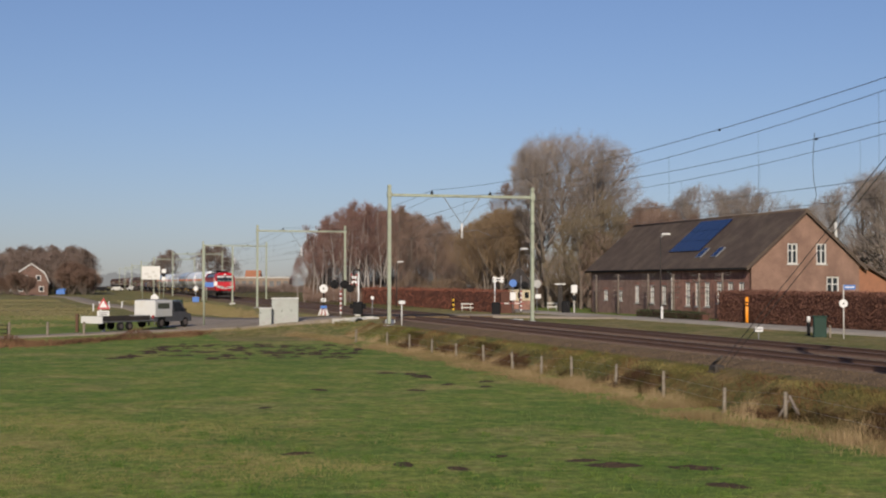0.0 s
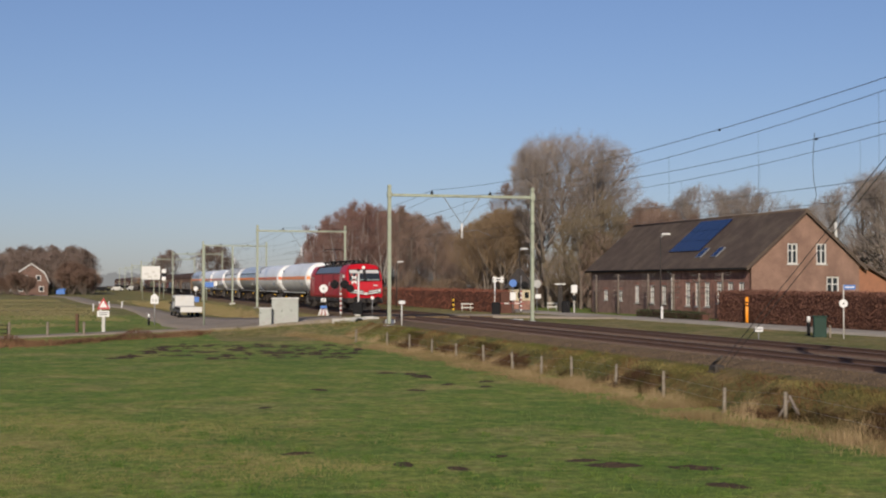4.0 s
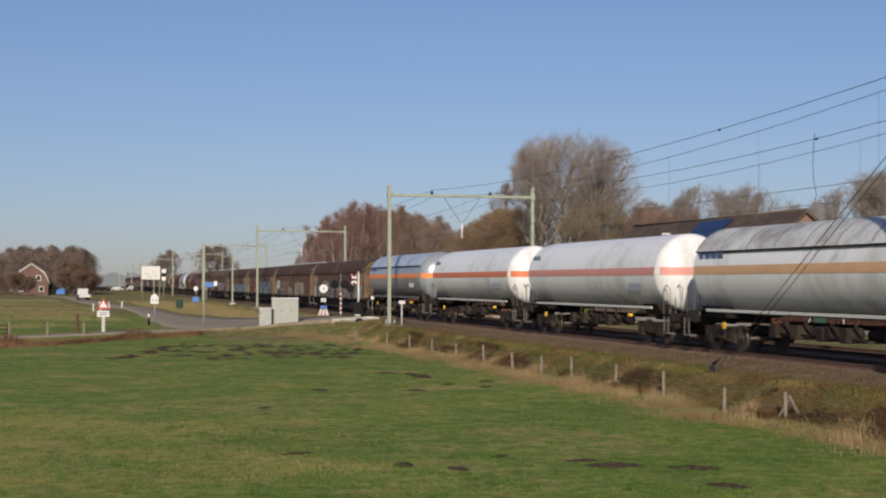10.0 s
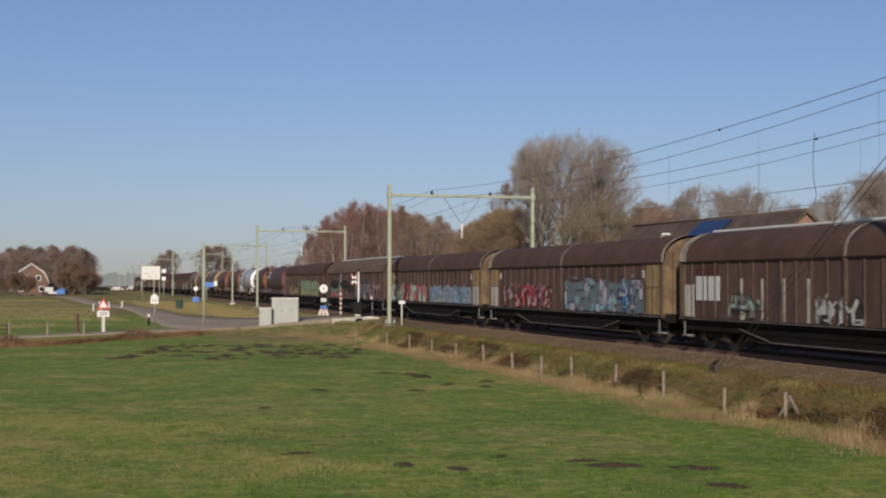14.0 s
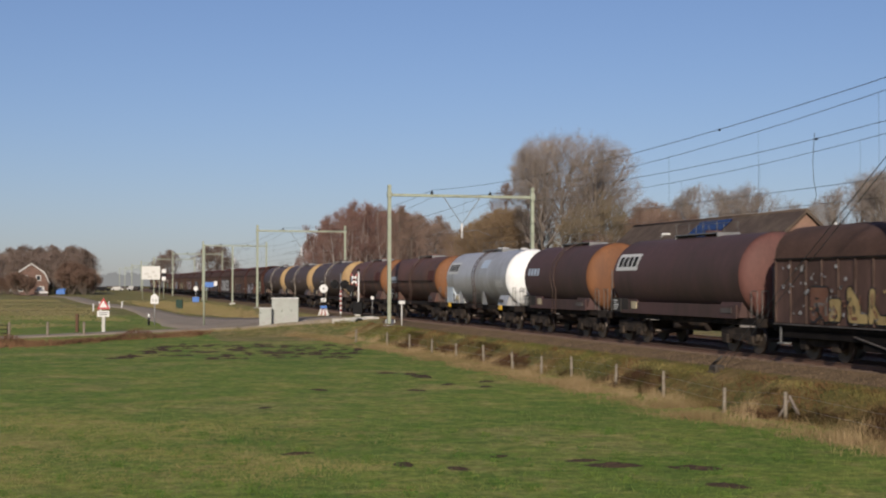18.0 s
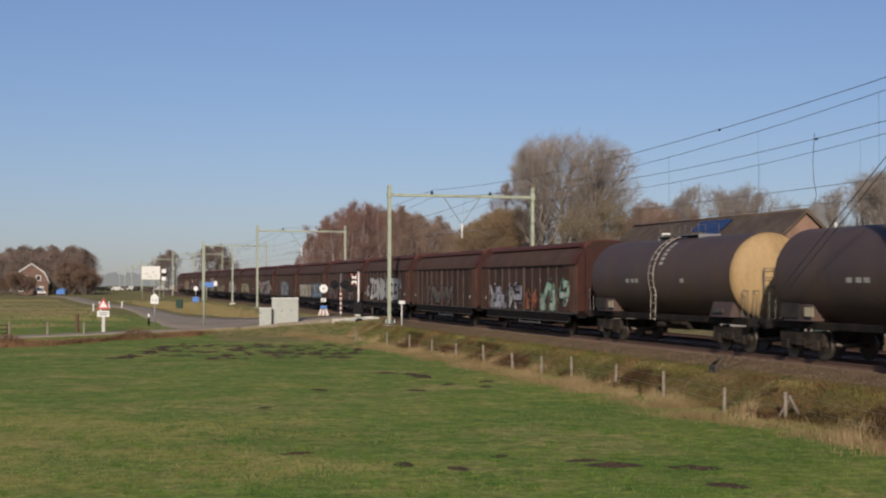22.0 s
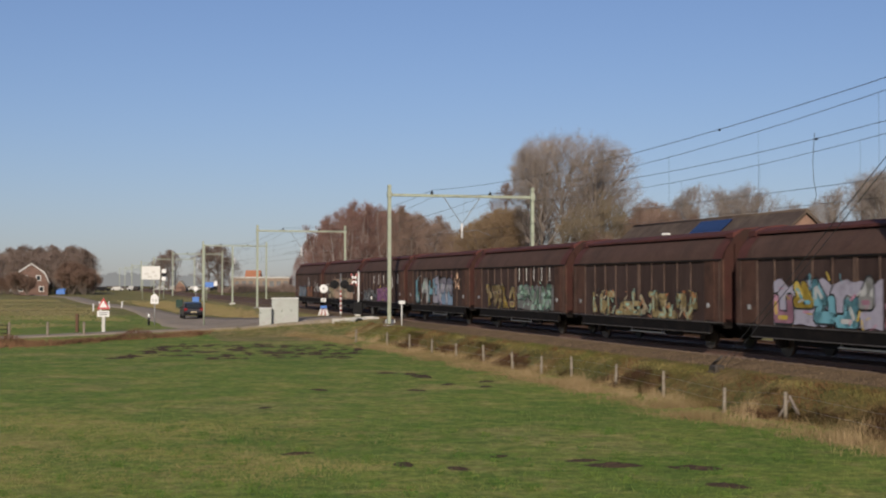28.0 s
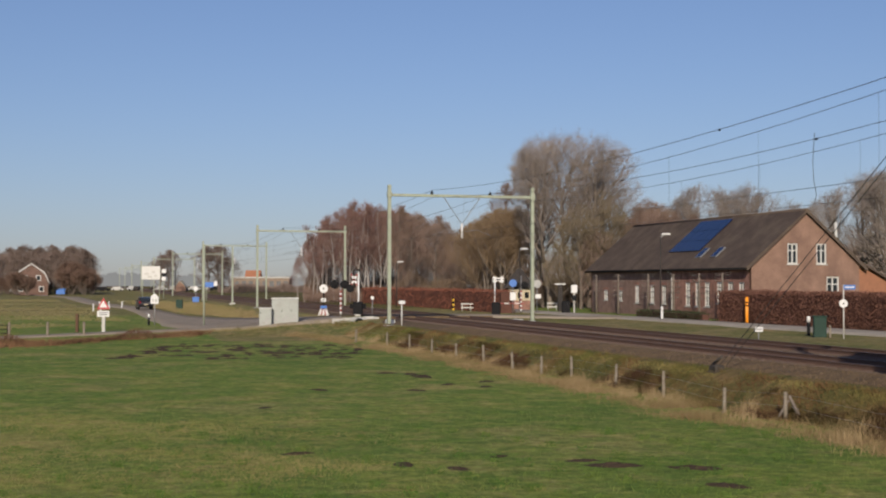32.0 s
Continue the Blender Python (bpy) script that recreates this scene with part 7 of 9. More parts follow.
FAN = [(0.0, 0.1), (0.2, 0.35), (0.4, 0.72), (0.6, 0.95), (0.75, 1.0), (0.86, 0.9), (0.94, 0.66), (1.0, 0.25)]
PLUME = [(0.0, 0.15), (0.15, 0.55), (0.35, 0.95), (0.55, 1.0), (0.75, 0.8), (0.9, 0.45), (1.0, 0.08)]
ROUND = [(0.0, 0.2), (0.15, 0.6), (0.3, 0.9), (0.5, 1.0), (0.7, 0.92), (0.85, 0.7), (0.95, 0.4), (1.0, 0.15)]
TREES = {
    "poplar": ((21, 18, 4.5, FAN, [24, 10, 8, 5], 0.26), dict(base=0.2, up=0.34, out=1.0, twig_r=0.008, twig_len=0.8, fork=0.82), BARK, TWIG),
    "poplar_slim": ((27, 18, 4.2, FAN, [20, 10, 8, 5], 0.22), dict(base=0.15, up=0.55, out=0.8, twig_r=0.008, twig_len=0.8, fork=0.84), BARK, TWIG),
    "ivied": ((28, 14, 3.9, PLUME, [24, 10, 8, 5], 0.22), dict(base=0.08, up=0.25, out=1.0, twig_r=0.010, twig_len=0.5), BARK, TWIGOLIVE),
    "birch": ((22, 13, 2.3, PLUME, [20, 8, 6, 4], 0.085), dict(base=0.26, up=0.4, out=0.9, twig_r=0.009, twig_len=0.6, fork=0.95, droop=0.35, lean=0.05), BIRCH, TWIGRED),
    "birch_forked": ((32, 13, 2.5, PLUME, [14, 8, 6, 4], 0.075), dict(base=0.24, up=0.4, out=0.85, twig_r=0.009, twig_len=0.6, fork=0.92, droop=0.35, stems=2, lean=0.05), BIRCH, TWIGRED),
    "alder": ((23, 12, 2.8, PLUME, [18, 8, 6, 4], 0.10), dict(base=0.14, up=0.5, out=0.8, twig_r=0.011, twig_len=0.6, fork=0.95, lean=0.05), BARK, TWIGBROWN),
    "ash": ((33, 12, 3.4, ROUND, [20, 9, 7, 5], 0.13), dict(base=0.15, up=0.4, out=0.95, twig_r=0.011, twig_len=0.6, fork=0.93), BARK, TWIGGREY),
    "willow": ((25, 10, 4.6, ROUND, [16, 9, 8, 5], 0.14), dict(base=0.08, up=0.5, out=0.9, twig_r=0.011, twig_len=0.7, fork=0.8, stems=2), BARK, TWIGORANGE),
    "oak": ((24, 12, 4.2, ROUND, [20, 10, 7, 4], 0.2), dict(base=0.22, up=0.35, out=1.0, twig_r=0.008, twig_len=0.6, fork=0.88), BARK, TWIG),
    "shrub": ((29, 5, 2.6, ROUND, [10, 8, 8, 4], 0.05), dict(base=0.02, up=0.5, out=0.9, twig_r=0.012, twig_len=0.4, stems=4), BARK, TWIGBROWN),
    "rust_shrub": ((30, 5, 2.9, ROUND, [10, 8, 8, 4], 0.05), dict(base=0.02, up=0.4, out=0.9, twig_r=0.03, twig_len=0.4, stems=4), BARK, TWIGRUST),
    "far": ((26, 12, 5.0, ROUND, [20, 9, 7, 4], 0.22), dict(base=0.06, up=0.35, out=1.0, twig_r=0.026, twig_len=0.7, fork=0.92), BARK, TWIGDARK),
}
for kind, k, d, s, a in (("poplar", 0.0790, 141, 18.4, 0), ("poplar", 0.1070, 143, 18.7, 130), ("poplar_slim", 0.0740, 147, 17.6, 230), ("poplar", 0.1200, 147, 17.9, 300), ("poplar", 0.0930, 148, 19.4, 60)):
    tree(kind, "poplar_tree", "tall bare poplar with grey-brown upswept branches", k * d, d, s, a)
for k, d, s, a in ((0.1010, 139, 11.2, 0), (0.1160, 140, 12.6, 120), (0.0860, 139, 7.5, 210), (0.1270, 141, 10.0, 70)):
    tree("ivied", "ivied_tree", "bare tree with olive-brown ivied limbs below the poplars", k * d, d, s, a)
tree("alder", "bare_tree", "thin bare tree with grey twigs beside the poplars", 0.0462 * 175, 175, 15.6, 40)
BIRCH_ROW = ((-0.1058, 190, 6.6), (-0.1006, 189, 8.4), (-0.0958, 186, 9.6), (-0.0930, 188, 10.6), (-0.0880, 185, 11.2), (-0.0840, 187, 12.0), (-0.0800, 184, 12.4), (-0.0762, 188, 12.9), (-0.0722, 184, 13.2),
             (-0.0690, 187, 13.6), (-0.0655, 184, 14.0), (-0.0630, 186, 14.0), (-0.0588, 183, 13.5), (-0.0560, 186, 13.8), (-0.0530, 184, 13.6), (-0.0500, 186, 13.2), (-0.0470, 184, 13.3), (-0.0440, 187, 13.4), (-0.0400, 185, 13.2))
for i, (k, d, s) in enumerate(BIRCH_ROW):
    tree("birch_forked" if i % 3 == 1 else "birch", "birch_tree", "slender bare birch with white trunk and reddish twigs", k * d, d, s, 77 * i % 360, "birch trees")
for i in range(14):
    k, d = -0.097 + 0.0052 * i, 195 + 5 * (i * 0.618 % 1)
    tree("alder", "bare_tree", "bare red-brown tree in the wood behind the birches", k * d, d, lerp(k, (-0.097, 9.0), (-0.075, 12.3), (-0.04, 13.4), (-0.03, 13.0)), 131 * i % 360, "bare wood trees")
rnd = random.Random(8)
for i in range(30):
    k = -0.036 + 0.084 * (i + rnd.random()) / 30
    d = rnd.uniform(158, 196)
    top = lerp(k, (-0.036, 13.4), (-0.024, 13.9), (-0.012, 12.8), (0.0, 11.4), (0.01, 10.4), (0.02, 10.6), (0.05, 12.0)) * d / 185 * rnd.uniform(0.84, 1.0)
    tree("ash" if i % 3 == 0 else "alder", "bare_tree", "bare brown-twigged tree in the wood", k * d, d, top, rnd.uniform(0, 360), "bare wood trees")
for k, d, s, a in ((0.0440, 152, 10.9, 0), (0.0320, 155, 10.0, 80), (0.0550, 153, 11.0, 200), (0.0230, 158, 9.2, 300), (0.0480, 161, 11.6, 140)):
    tree("willow", "willow_tree", "bare willow with dull ochre upright shoots", k * d, d, s, a)
for i in range(6):
    k, d = 0.06 + 0.07 * (i + rnd.random()) / 6, rnd.uniform(142, 148)
    tree("shrub", "bare_shrub", "bare brown winter shrub at the wood's edge", k * d, d, rnd.uniform(2.2, 3.8), rnd.uniform(0, 360), "thicket")
for k, d, s, a in ((0.1480, 150, 11.8, 0), (0.1620, 152, 11.3, 200), (0.1760, 151, 11.8, 40), (0.1900, 148, 13.4, 0), (0.2050, 152, 13.2, 100), (0.2240, 150, 13.6, 310), (0.2390, 152, 13.0, 30), (0.2530, 150, 11.6, 250)):
    tree("oak" if k > 0.18 else "ash", "bare_tree", "bare broad-crowned tree behind the house", k * d, d, s, a)
for k, d, s, a in ((0.2780, 118, 9.6, 10), (0.2900, 122, 11.2, 300), (0.3050, 112, 11.4, 120), (0.3200, 118, 12.4, 75), (0.3330, 108, 11.8, 20), (0.3450, 116, 12.0, 160)):
    tree("oak", "bare_tree", "bare broad-crowned tree behind the house", k * d, d, s, a)
for i in range(14):
    k, d = 0.128 + 0.064 * (i + rnd.random()) / 14, rnd.uniform(138, 149)
    tree("alder", "bare_tree", "bare red-brown tree of the copse behind the house", k * d, d, lerp(k, (0.128, 10.5), (0.15, 11.2), (0.19, 10.0)) * rnd.uniform(0.85, 1.0), rnd.uniform(0, 360), "copse trees")
for k, d, s, a in ((-0.330, 352, 10.4, 0), (-0.318, 360, 12.2, 50), (-0.306, 352, 12.8, 100), (-0.294, 356, 12.4, 200), (-0.284, 350, 11.2, 240), (-0.274, 352, 12.2, 10), (-0.265, 346, 11.6, 33), (-0.258, 350, 8.6, 140),
                   (-0.2010, 390, 12.0, 40), (-0.2075, 384, 10.4, 0), (-0.1715, 372, 12.6, 190), (-0.1640, 376, 13.0, 70), (-0.1560, 380, 10.0, 170), (-0.342, 356, 9.0, 80), (-0.312, 346, 9.0, 60), (-0.279, 344, 9.0, 60), (-0.288, 362, 12.8, 20), (-0.270, 358, 12.6, 120), (-0.262, 354, 11.0, 250)):
    tree("far", "bare_tree", "far bare tree with dark round crown", k * d, d, s, a, "far trees")
for x, y, s, a in ((-100.6, 322, 5.4, 30), (-98.4, 323, 4.6, 200), (-91.0, 334, 8.0, 300), (-106.5, 328, 4.2, 0), (-91.5, 332, 6.5, 100), (-88, 336, 6.5, 210), (-112, 338, 3.5, 90), (-102.5, 327, 4.4, 20), (-99.6, 326, 4.0, 70), (-104.6, 328, 3.6, 140), (-87, 330, 6.2, 15), (-85.6, 333, 5.0, 160)):
    tree("rust_shrub", "bare_shrub", "rust-brown garden shrub beside the far house", x, y, s, a, "garden shrubs")

# fine growth that fills the woods


def shoots(count, place, seed, l0=0.7, l1=1.7, wid=0.02):
    r = random.Random(seed)
    vs2, fs2 = [], []
    while len(fs2) < count:
        x, y, top = place(r)
        z = land(x, y) + max(top, 0.05) * r.random() ** 0.8
        d = Vector((r.gauss(0, 0.6), r.gauss(0, 0.6), 1)).normalized() * r.uniform(l0, l1)
        e = Vector((r.gauss(0, 1), r.gauss(0, 1), 0)).normalized() * wid
        c = Vector((x, y, z))
        k = len(vs2)
        vs2 += [c - e, c + e, c + d]
        fs2.append((k, k + 1, k + 2))
    return Shell().add(vs2, fs2)


def wood_inside(r):
    k = r.uniform(-0.1, 0.125)
    y = r.uniform(198, 222) if k < -0.036 else r.uniform(172, 214)
    top = lerp(k, (-0.1, 4), (-0.09, 7.5), (-0.07, 10.0), (-0.03, 10.6), (0.0, 8.8), (0.02, 8.0), (0.05, 9.4), (0.075, 8), (0.125, 7))
    return y * k, y, 0.8 * top * (0.9 + 0.35 * noise.noise((y * k * 0.35, y * 0.2, 1))) * y / 185


def house_back(r):
    y = r.uniform(136, 154)
    k = r.uniform(0.1, 0.34)
    return y * k, y, lerp(k, (0.1, 6.0), (0.14, 9.4), (0.17, 9.4), (0.2, 8.2), (0.24, 7.6), (0.265, 6.4), (0.29, 7.0), (0.34, 7.5)) * (0.9 + 0.3 * noise.noise((y * k * 0.3, 5, 1)))


def far_left(r):
    y = r.uniform(346, 372)
    k = r.uniform(-0.36, -0.256)
    top = lerp(k, (-0.36, 8.6), (-0.325, 10.4), (-0.3, 11.6), (-0.28, 11.4), (-0.268, 10.4), (-0.26, 7.5), (-0.256, 4.0))
    return y * k, y, top * (0.92 + 0.22 * noise.noise((y * k * 0.16, 7, 1)))


def undergrowth(r):
    k = r.uniform(-0.1, 0.125)
    y = r.uniform(158, 182) if k > -0.035 else r.uniform(195, 205)
    return y * k, y, 2.8 + 2.0 * noise.noise((y * k * 0.4, 6, 2))


def ditch_clump(r):
    x = r.uniform(-32, -15.8)
    y = lerp(x, (-40, 69), (-22, 78.5), (-17, 88.8), (-15.5, 90.3)) + r.gauss(0, 0.5)
    return x, y, max(0.0, 0.9 * noise.noise((x * 0.55, 3, 1)) + 0.1)


def birch_foot(r):
    k = r.uniform(-0.102, -0.034)
    y = r.uniform(180, 194)
    return y * k, y, 1.6 + 1.4 * noise.noise((y * k * 0.5, 8, 2))


def far_hedge(r):
    k = r.uniform(-0.165, -0.085)
    y = 352 + 14 * math.sin(k * 90) + r.gauss(0, 1.2)
    return y * k, y, 1.6 + 1.3 * noise.noise((y * k * 0.25, 3, 6))


solo("far_hedgerow", shoots(9000, far_hedge, 86, 0.4, 1.0, 0.05), TWIGDARK, "dark brown hedgerow beyond the railway", "hedgerow", kind="stuff")
solo("undergrowth", shoots(14000, birch_foot, 84, 0.3, 0.9, 0.02), TWIGBROWN, "brown dead growth round the birch trunks", "undergrowth", kind="stuff")
solo("undergrowth", shoots(26000, undergrowth, 82, 0.4, 1.1, 0.022), mat("undergrowth_brown", (0.15, 0.105, 0.075), 0.95, 0, 0.4, 0.3, (0.13, 0.10, 0.06), 0.4, 0), "tangled brown undergrowth at the foot of the trees", "undergrowth", kind="stuff")
solo("thicket", shoots(36000, wood_inside, 75, 0.6, 1.5, 0.022), TWIGBROWN, "dense brown twigs deep in the wood", "thicket", kind="stuff")
solo("thicket", shoots(40000, house_back, 73, 0.6, 1.4, 0.024), TWIGBROWN, "brown bare copse behind the house", "thicket", kind="stuff")
solo("thicket", shoots(44000, far_left, 74, 0.5, 1.4, 0.045), TWIGDARK, "dense brown bare wood behind the far house", "thicket", kind="stuff")
solo("brambles", shoots(9000, ditch_clump, 77, 0.12, 0.4, 0.012), mat("bramble_brown", (0.115, 0.06, 0.036), 0.95, 0, 0.4, 0.5, bump=0), "low red-brown brambles along the ditch", "brambles", kind="stuff")

# far woods and roofs along the horizon
rnd = random.Random(17)
vs2, fs2 = [], []
for i in range(22000):
    x = rnd.uniform(-520, 420)
    y = 900 + 200 * rnd.random()
    top = 4.5 + 4 * noise.noise((x * 0.02, 4, 0)) + 3 * noise.noise((x * 0.11, 9, 0))
    z = top * rnd.random() ** 0.7
    a = rnd.uniform(0.6, 2.2)
    k = len(vs2)
    vs2 += [(x - a, y, z - a), (x + a, y, z - a), (x + a * rnd.random(), y, z + a), (x - a * rnd.random(), y, z + a)]
    fs2.append((k, k + 1, k + 2, k + 3))
# these woods glow: distance haze is put in as flat grey emission
haze = bpy.data.materials.new("far_haze_glow")
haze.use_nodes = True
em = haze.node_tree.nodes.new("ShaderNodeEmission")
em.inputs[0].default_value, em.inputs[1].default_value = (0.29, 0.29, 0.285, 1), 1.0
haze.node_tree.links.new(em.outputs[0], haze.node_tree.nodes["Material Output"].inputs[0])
solo("backdrop", Shell().add(vs2, fs2), haze, "hazy grey-blue line of distant woods, self-glowing", kind="structure")

# ---- level crossing, signs and boxes ----
CABINET = mat("cabinet_white", (0.30, 0.32, 0.295), 0.6, 0, 0.12, 2.5, (0.28, 0.28, 0.26), 0.4)


def stand(name, label, category, x, y, turn=0.0, group=""):
    """A thing on the ground that faces the meadow (local -y)."""
    return thing(name, label, category, pose(x, y, land(x, y) - 0.02, 0, 0, turn), group)


def pole(w, h, r=0.04, material=None, name="pole", x=0.0):
    return part(name, Shell().tube((x, 0, -0.3), (x, 0, h), r, n=10), material or STEEL, w)


def plate(w, x, z, wd, ht, material, name="sign_plate", y=-0.06, label=""):
    return part(name, Shell().box(x - wd / 2, x + wd / 2, y - 0.012, y + 0.012, z - ht / 2, z + ht / 2, 0.005), material, w, label)


def disc_plate(w, x, z, r, material, name="sign_disc", y=-0.06):
    return part(name, Shell().disc((x, y, z), (0, 1, 0), r, 0.024, 20), material, w)


def banded(w, x, z0, z1, r, mats, n, name="band"):
    for i in range(n):
        a, b = z0 + (z1 - z0) * i / n, z0 + (z1 - z0) * (i + 1) / n
        part(name, Shell().tube((x, 0, a), (x, 0, b), r, n=10), mats[i % 2], w)


# railway warning triangle by the lane
w = stand("warning_sign", "red and white warning triangle above a white plate", "road sign", -23.6, 94.9)
part("post", Shell().box(-0.12, 0.12, -0.03, 0.12, -0.3, 1.3, 0.02), CONCRETE, w)
tri = lambda r, y: Shell().add([(0, y, 1.9 + r * 1.1), (-r, y, 1.9 - r * 0.7), (r, y, 1.9 - r * 0.7), (0, y + 0.02, 1.9 + r * 1.1), (-r, y + 0.02, 1.9 - r * 0.7), (r, y + 0.02, 1.9 - r * 0.7)], [(0, 1, 2), (3, 5, 4), (0, 3, 4, 1), (1, 4, 5, 2), (2, 5, 3, 0)])
part("triangle_rim", tri(0.46, -0.05), RED, w)
part("triangle_field", tri(0.27, -0.075), SIGNWHITE, w)
plate(w, 0, 1.28, 0.84, 0.42, SIGNWHITE)
for zz in (1.36, 1.22):
    plate(w, 0, zz, 0.6, 0.05, BLACK, "text_bar", -0.08)
w = stand("wooden_post", "dark brown square wooden post by the ditch", "post", -25.4, 94.8)
part("post", Shell().box(-0.1, 0.1, -0.1, 0.1, -0.3, 1.3, 0.02), mat("post_brown", (0.10, 0.06, 0.04), 0.9, 0, 0.3, 5), w)
for x, y, h in ((-27.0, 85.0, 1.0), (-24.9, 86.0, 0.95), (-28.6, 84.5, 1.0), (-23.0, 87.5, 0.9)):
    w = stand("fence_post", "grey weathered fence post beside brown reeds", "fence post", x, y, 0, "field corner posts")
    pole(w, h, 0.08, WOODPOST, "post")
w = stand("field_gate", "dark metal field gate between posts", "gate", -27.8, 84.7, 17)
for z in (0.3, 0.55, 0.8):
    part("gate_bar", Shell().tube((-0.75, 0, z), (0.75, 0, z), 0.03, n=6), BLACK, w)
for x in (-0.75, 0.75):
    part("gate_upright", Shell().tube((x, 0, 0.1), (x, 0, 0.85), 0.03, n=6), BLACK, w)
w = stand("steel_pole", "tall slim pale steel pole beside the lane", "pole", -18.0, 102.8)
pole(w, 6.2, 0.075, GALV)
w = stand("direction_sign", "white arrow-shaped sign on a steel pole", "road sign", -22.6, 107)
pole(w, 2.3, 0.045, STEEL)
plate(w, 0, 1.95, 0.62, 0.55, SIGNWHITE)
part("sign_peak", Shell().add([(-0.31, -0.06, 2.23), (0.31, -0.06, 2.23), (0, -0.06, 2.5), (-0.31, -0.04, 2.23), (0.31, -0.04, 2.23), (0, -0.04, 2.5)], [(0, 1, 2), (3, 5, 4), (0, 3, 4, 1), (1, 4, 5, 2), (2, 5, 3, 0)]), SIGNWHITE, w)
for xx in (-0.12, 0.12):
    plate(w, xx, 1.95, 0.12, 0.2, HAZARD, "symbol", -0.08)
for x, y, l in ((-22.95, 106.5, 0.0), (-40.5, 172, 8.0), (-42.0, 172, -10.0), (-43.5, 173, 0.0), (-39.7, 155, 0.0), (-38.9, 155, 4.0)):
    w = stand("road_bollard", "black road bollard with a white reflective top", "bollard", x, y, 0, "road bollards")
    part("body", Shell().tube((0, 0, -0.2), (math.sin(radians(l)) * 0.5, 0, 0.62), 0.085, n=10), BLACK if y < 150 else SIGNWHITE, w)
    part("cap", Shell().tube((math.sin(radians(l)) * 0.5, 0, 0.62), (math.sin(radians(l)) * 0.6, 0, 0.9), 0.09, n=10), SIGNWHITE, w)
w = stand("street_cabinet", "dark green utility cabinet on the verge", "cabinet", -30.9, 160)
part("body", Shell().box(-0.4, 0.4, -0.2, 0.2, 0, 1.2, 0.03), GREENBOX, w)

# white relay cabinets
for x, y, wd, h in ((-11.1, 96.0, 1.86, 1.8), (-12.35, 95.0, 0.85, 1.25)):
    w = stand("relay_cabinet", "white steel relay cabinet with grey scribbles", "relay cabinet", x, y, 6, "relay cabinets")
    part("plinth", Shell().box(-wd / 2 - 0.06, wd / 2 + 0.06, -0.36, 0.36, -0.3, 0.1, 0.02), CONCRETE, w)
    part("body", Shell().box(-wd / 2, wd / 2, -0.32, 0.32, 0.1, h, 0.02), CABINET, w)
    part("lid", Shell().box(-wd / 2 - 0.04, wd / 2 + 0.04, -0.37, 0.37, h, h + 0.08, 0.02), WHITE, w)
    n = 3 if wd > 1 else 1
    for i in range(n):
        a = -wd / 2 + wd * i / n
        d = part("door", Shell().box(a + 0.02, a + wd / n - 0.02, -0.345, -0.32, 0.16, h - 0.06, 0.006), CABINET, w)
        part("handle", Shell().box(a + 0.08, a + 0.12, -0.37, -0.345, 0.9, 1.05), BLACK, d)
        part("scribble", Shell().box(a + 0.1, a + wd / n * 0.45, -0.349, -0.346, 0.25, 0.42).box(a + wd / n * 0.5, a + wd / n * 0.62, -0.349, -0.346, 0.2, 0.62).box(a + wd / n * 0.62, a + wd / n * 0.9, -0.349, -0.346, 0.5, 0.6), HAZARD, d)
w = stand("concrete_slab", "low pale concrete cable slab on the verge", "slab", -9.3, 96.6)
part("slab", Shell().box(-0.55, 0.55, -0.2, 0.2, -0.1, 0.1, 0.02), CONCRETE, w)

# near-side crossing signals
CROSSPINK = mat("striped_plate_faded", (0.33, 0.16, 0.16), 0.6, 0, 0.15, 6)
w = stand("crossing_sign", "white round sign over blue and striped plates on a post", "road sign", -9.4, 107.5)
pole(w, 2.6, 0.045, BLACK)
disc_plate(w, 0, 2.4, 0.33, SIGNWHITE)
disc_plate(w, 0, 2.4, 0.1, HAZARD, "symbol", -0.08)
plate(w, 0, 1.5, 0.4, 0.28, SIGNWHITE)
disc_plate(w, 0, 1.5, 0.1, HAZARD, "symbol", -0.085)
plate(w, 0, 0.95, 0.5, 0.22, BLUE, label="blue plate")
for i in range(5):
    x0 = -0.34 + 0.17 * i
    part("stripe", Shell().add([(x0 - 0.08, -0.07, 0.3), (x0 + 0.06, -0.07, 0.3), (x0 * 0.55 + 0.08, -0.07, 0.8), (x0 * 0.55 - 0.06, -0.07, 0.8)], [(0, 1, 2, 3)]), (SIGNWHITE, CROSSPINK)[i % 2], w)
CROSSRED = mat("cross_red_worn", (0.24, 0.05, 0.045), 0.6, 0, 0.15, 6)


def crossing_signal(x, y, turn, group):
    w = stand("crossing_signal", "level crossing signal with black lamps and red-white post", "crossing signal", x, y, turn, group)
    pole(w, 3.3, 0.05, STEEL)
    banded(w, 0, 0.2, 2.0, 0.085, (SIGNWHITE, CROSSRED), 10)
    for k in (-0.45, 0.3):
        disc_plate(w, k, 2.45, 0.34, BLACK, "lamp_board", -0.08)
        part("lamp_hood", Shell().tube((k, -0.1, 2.45), (k, -0.32, 2.45), 0.13, n=12), BLACK, w)
    return w


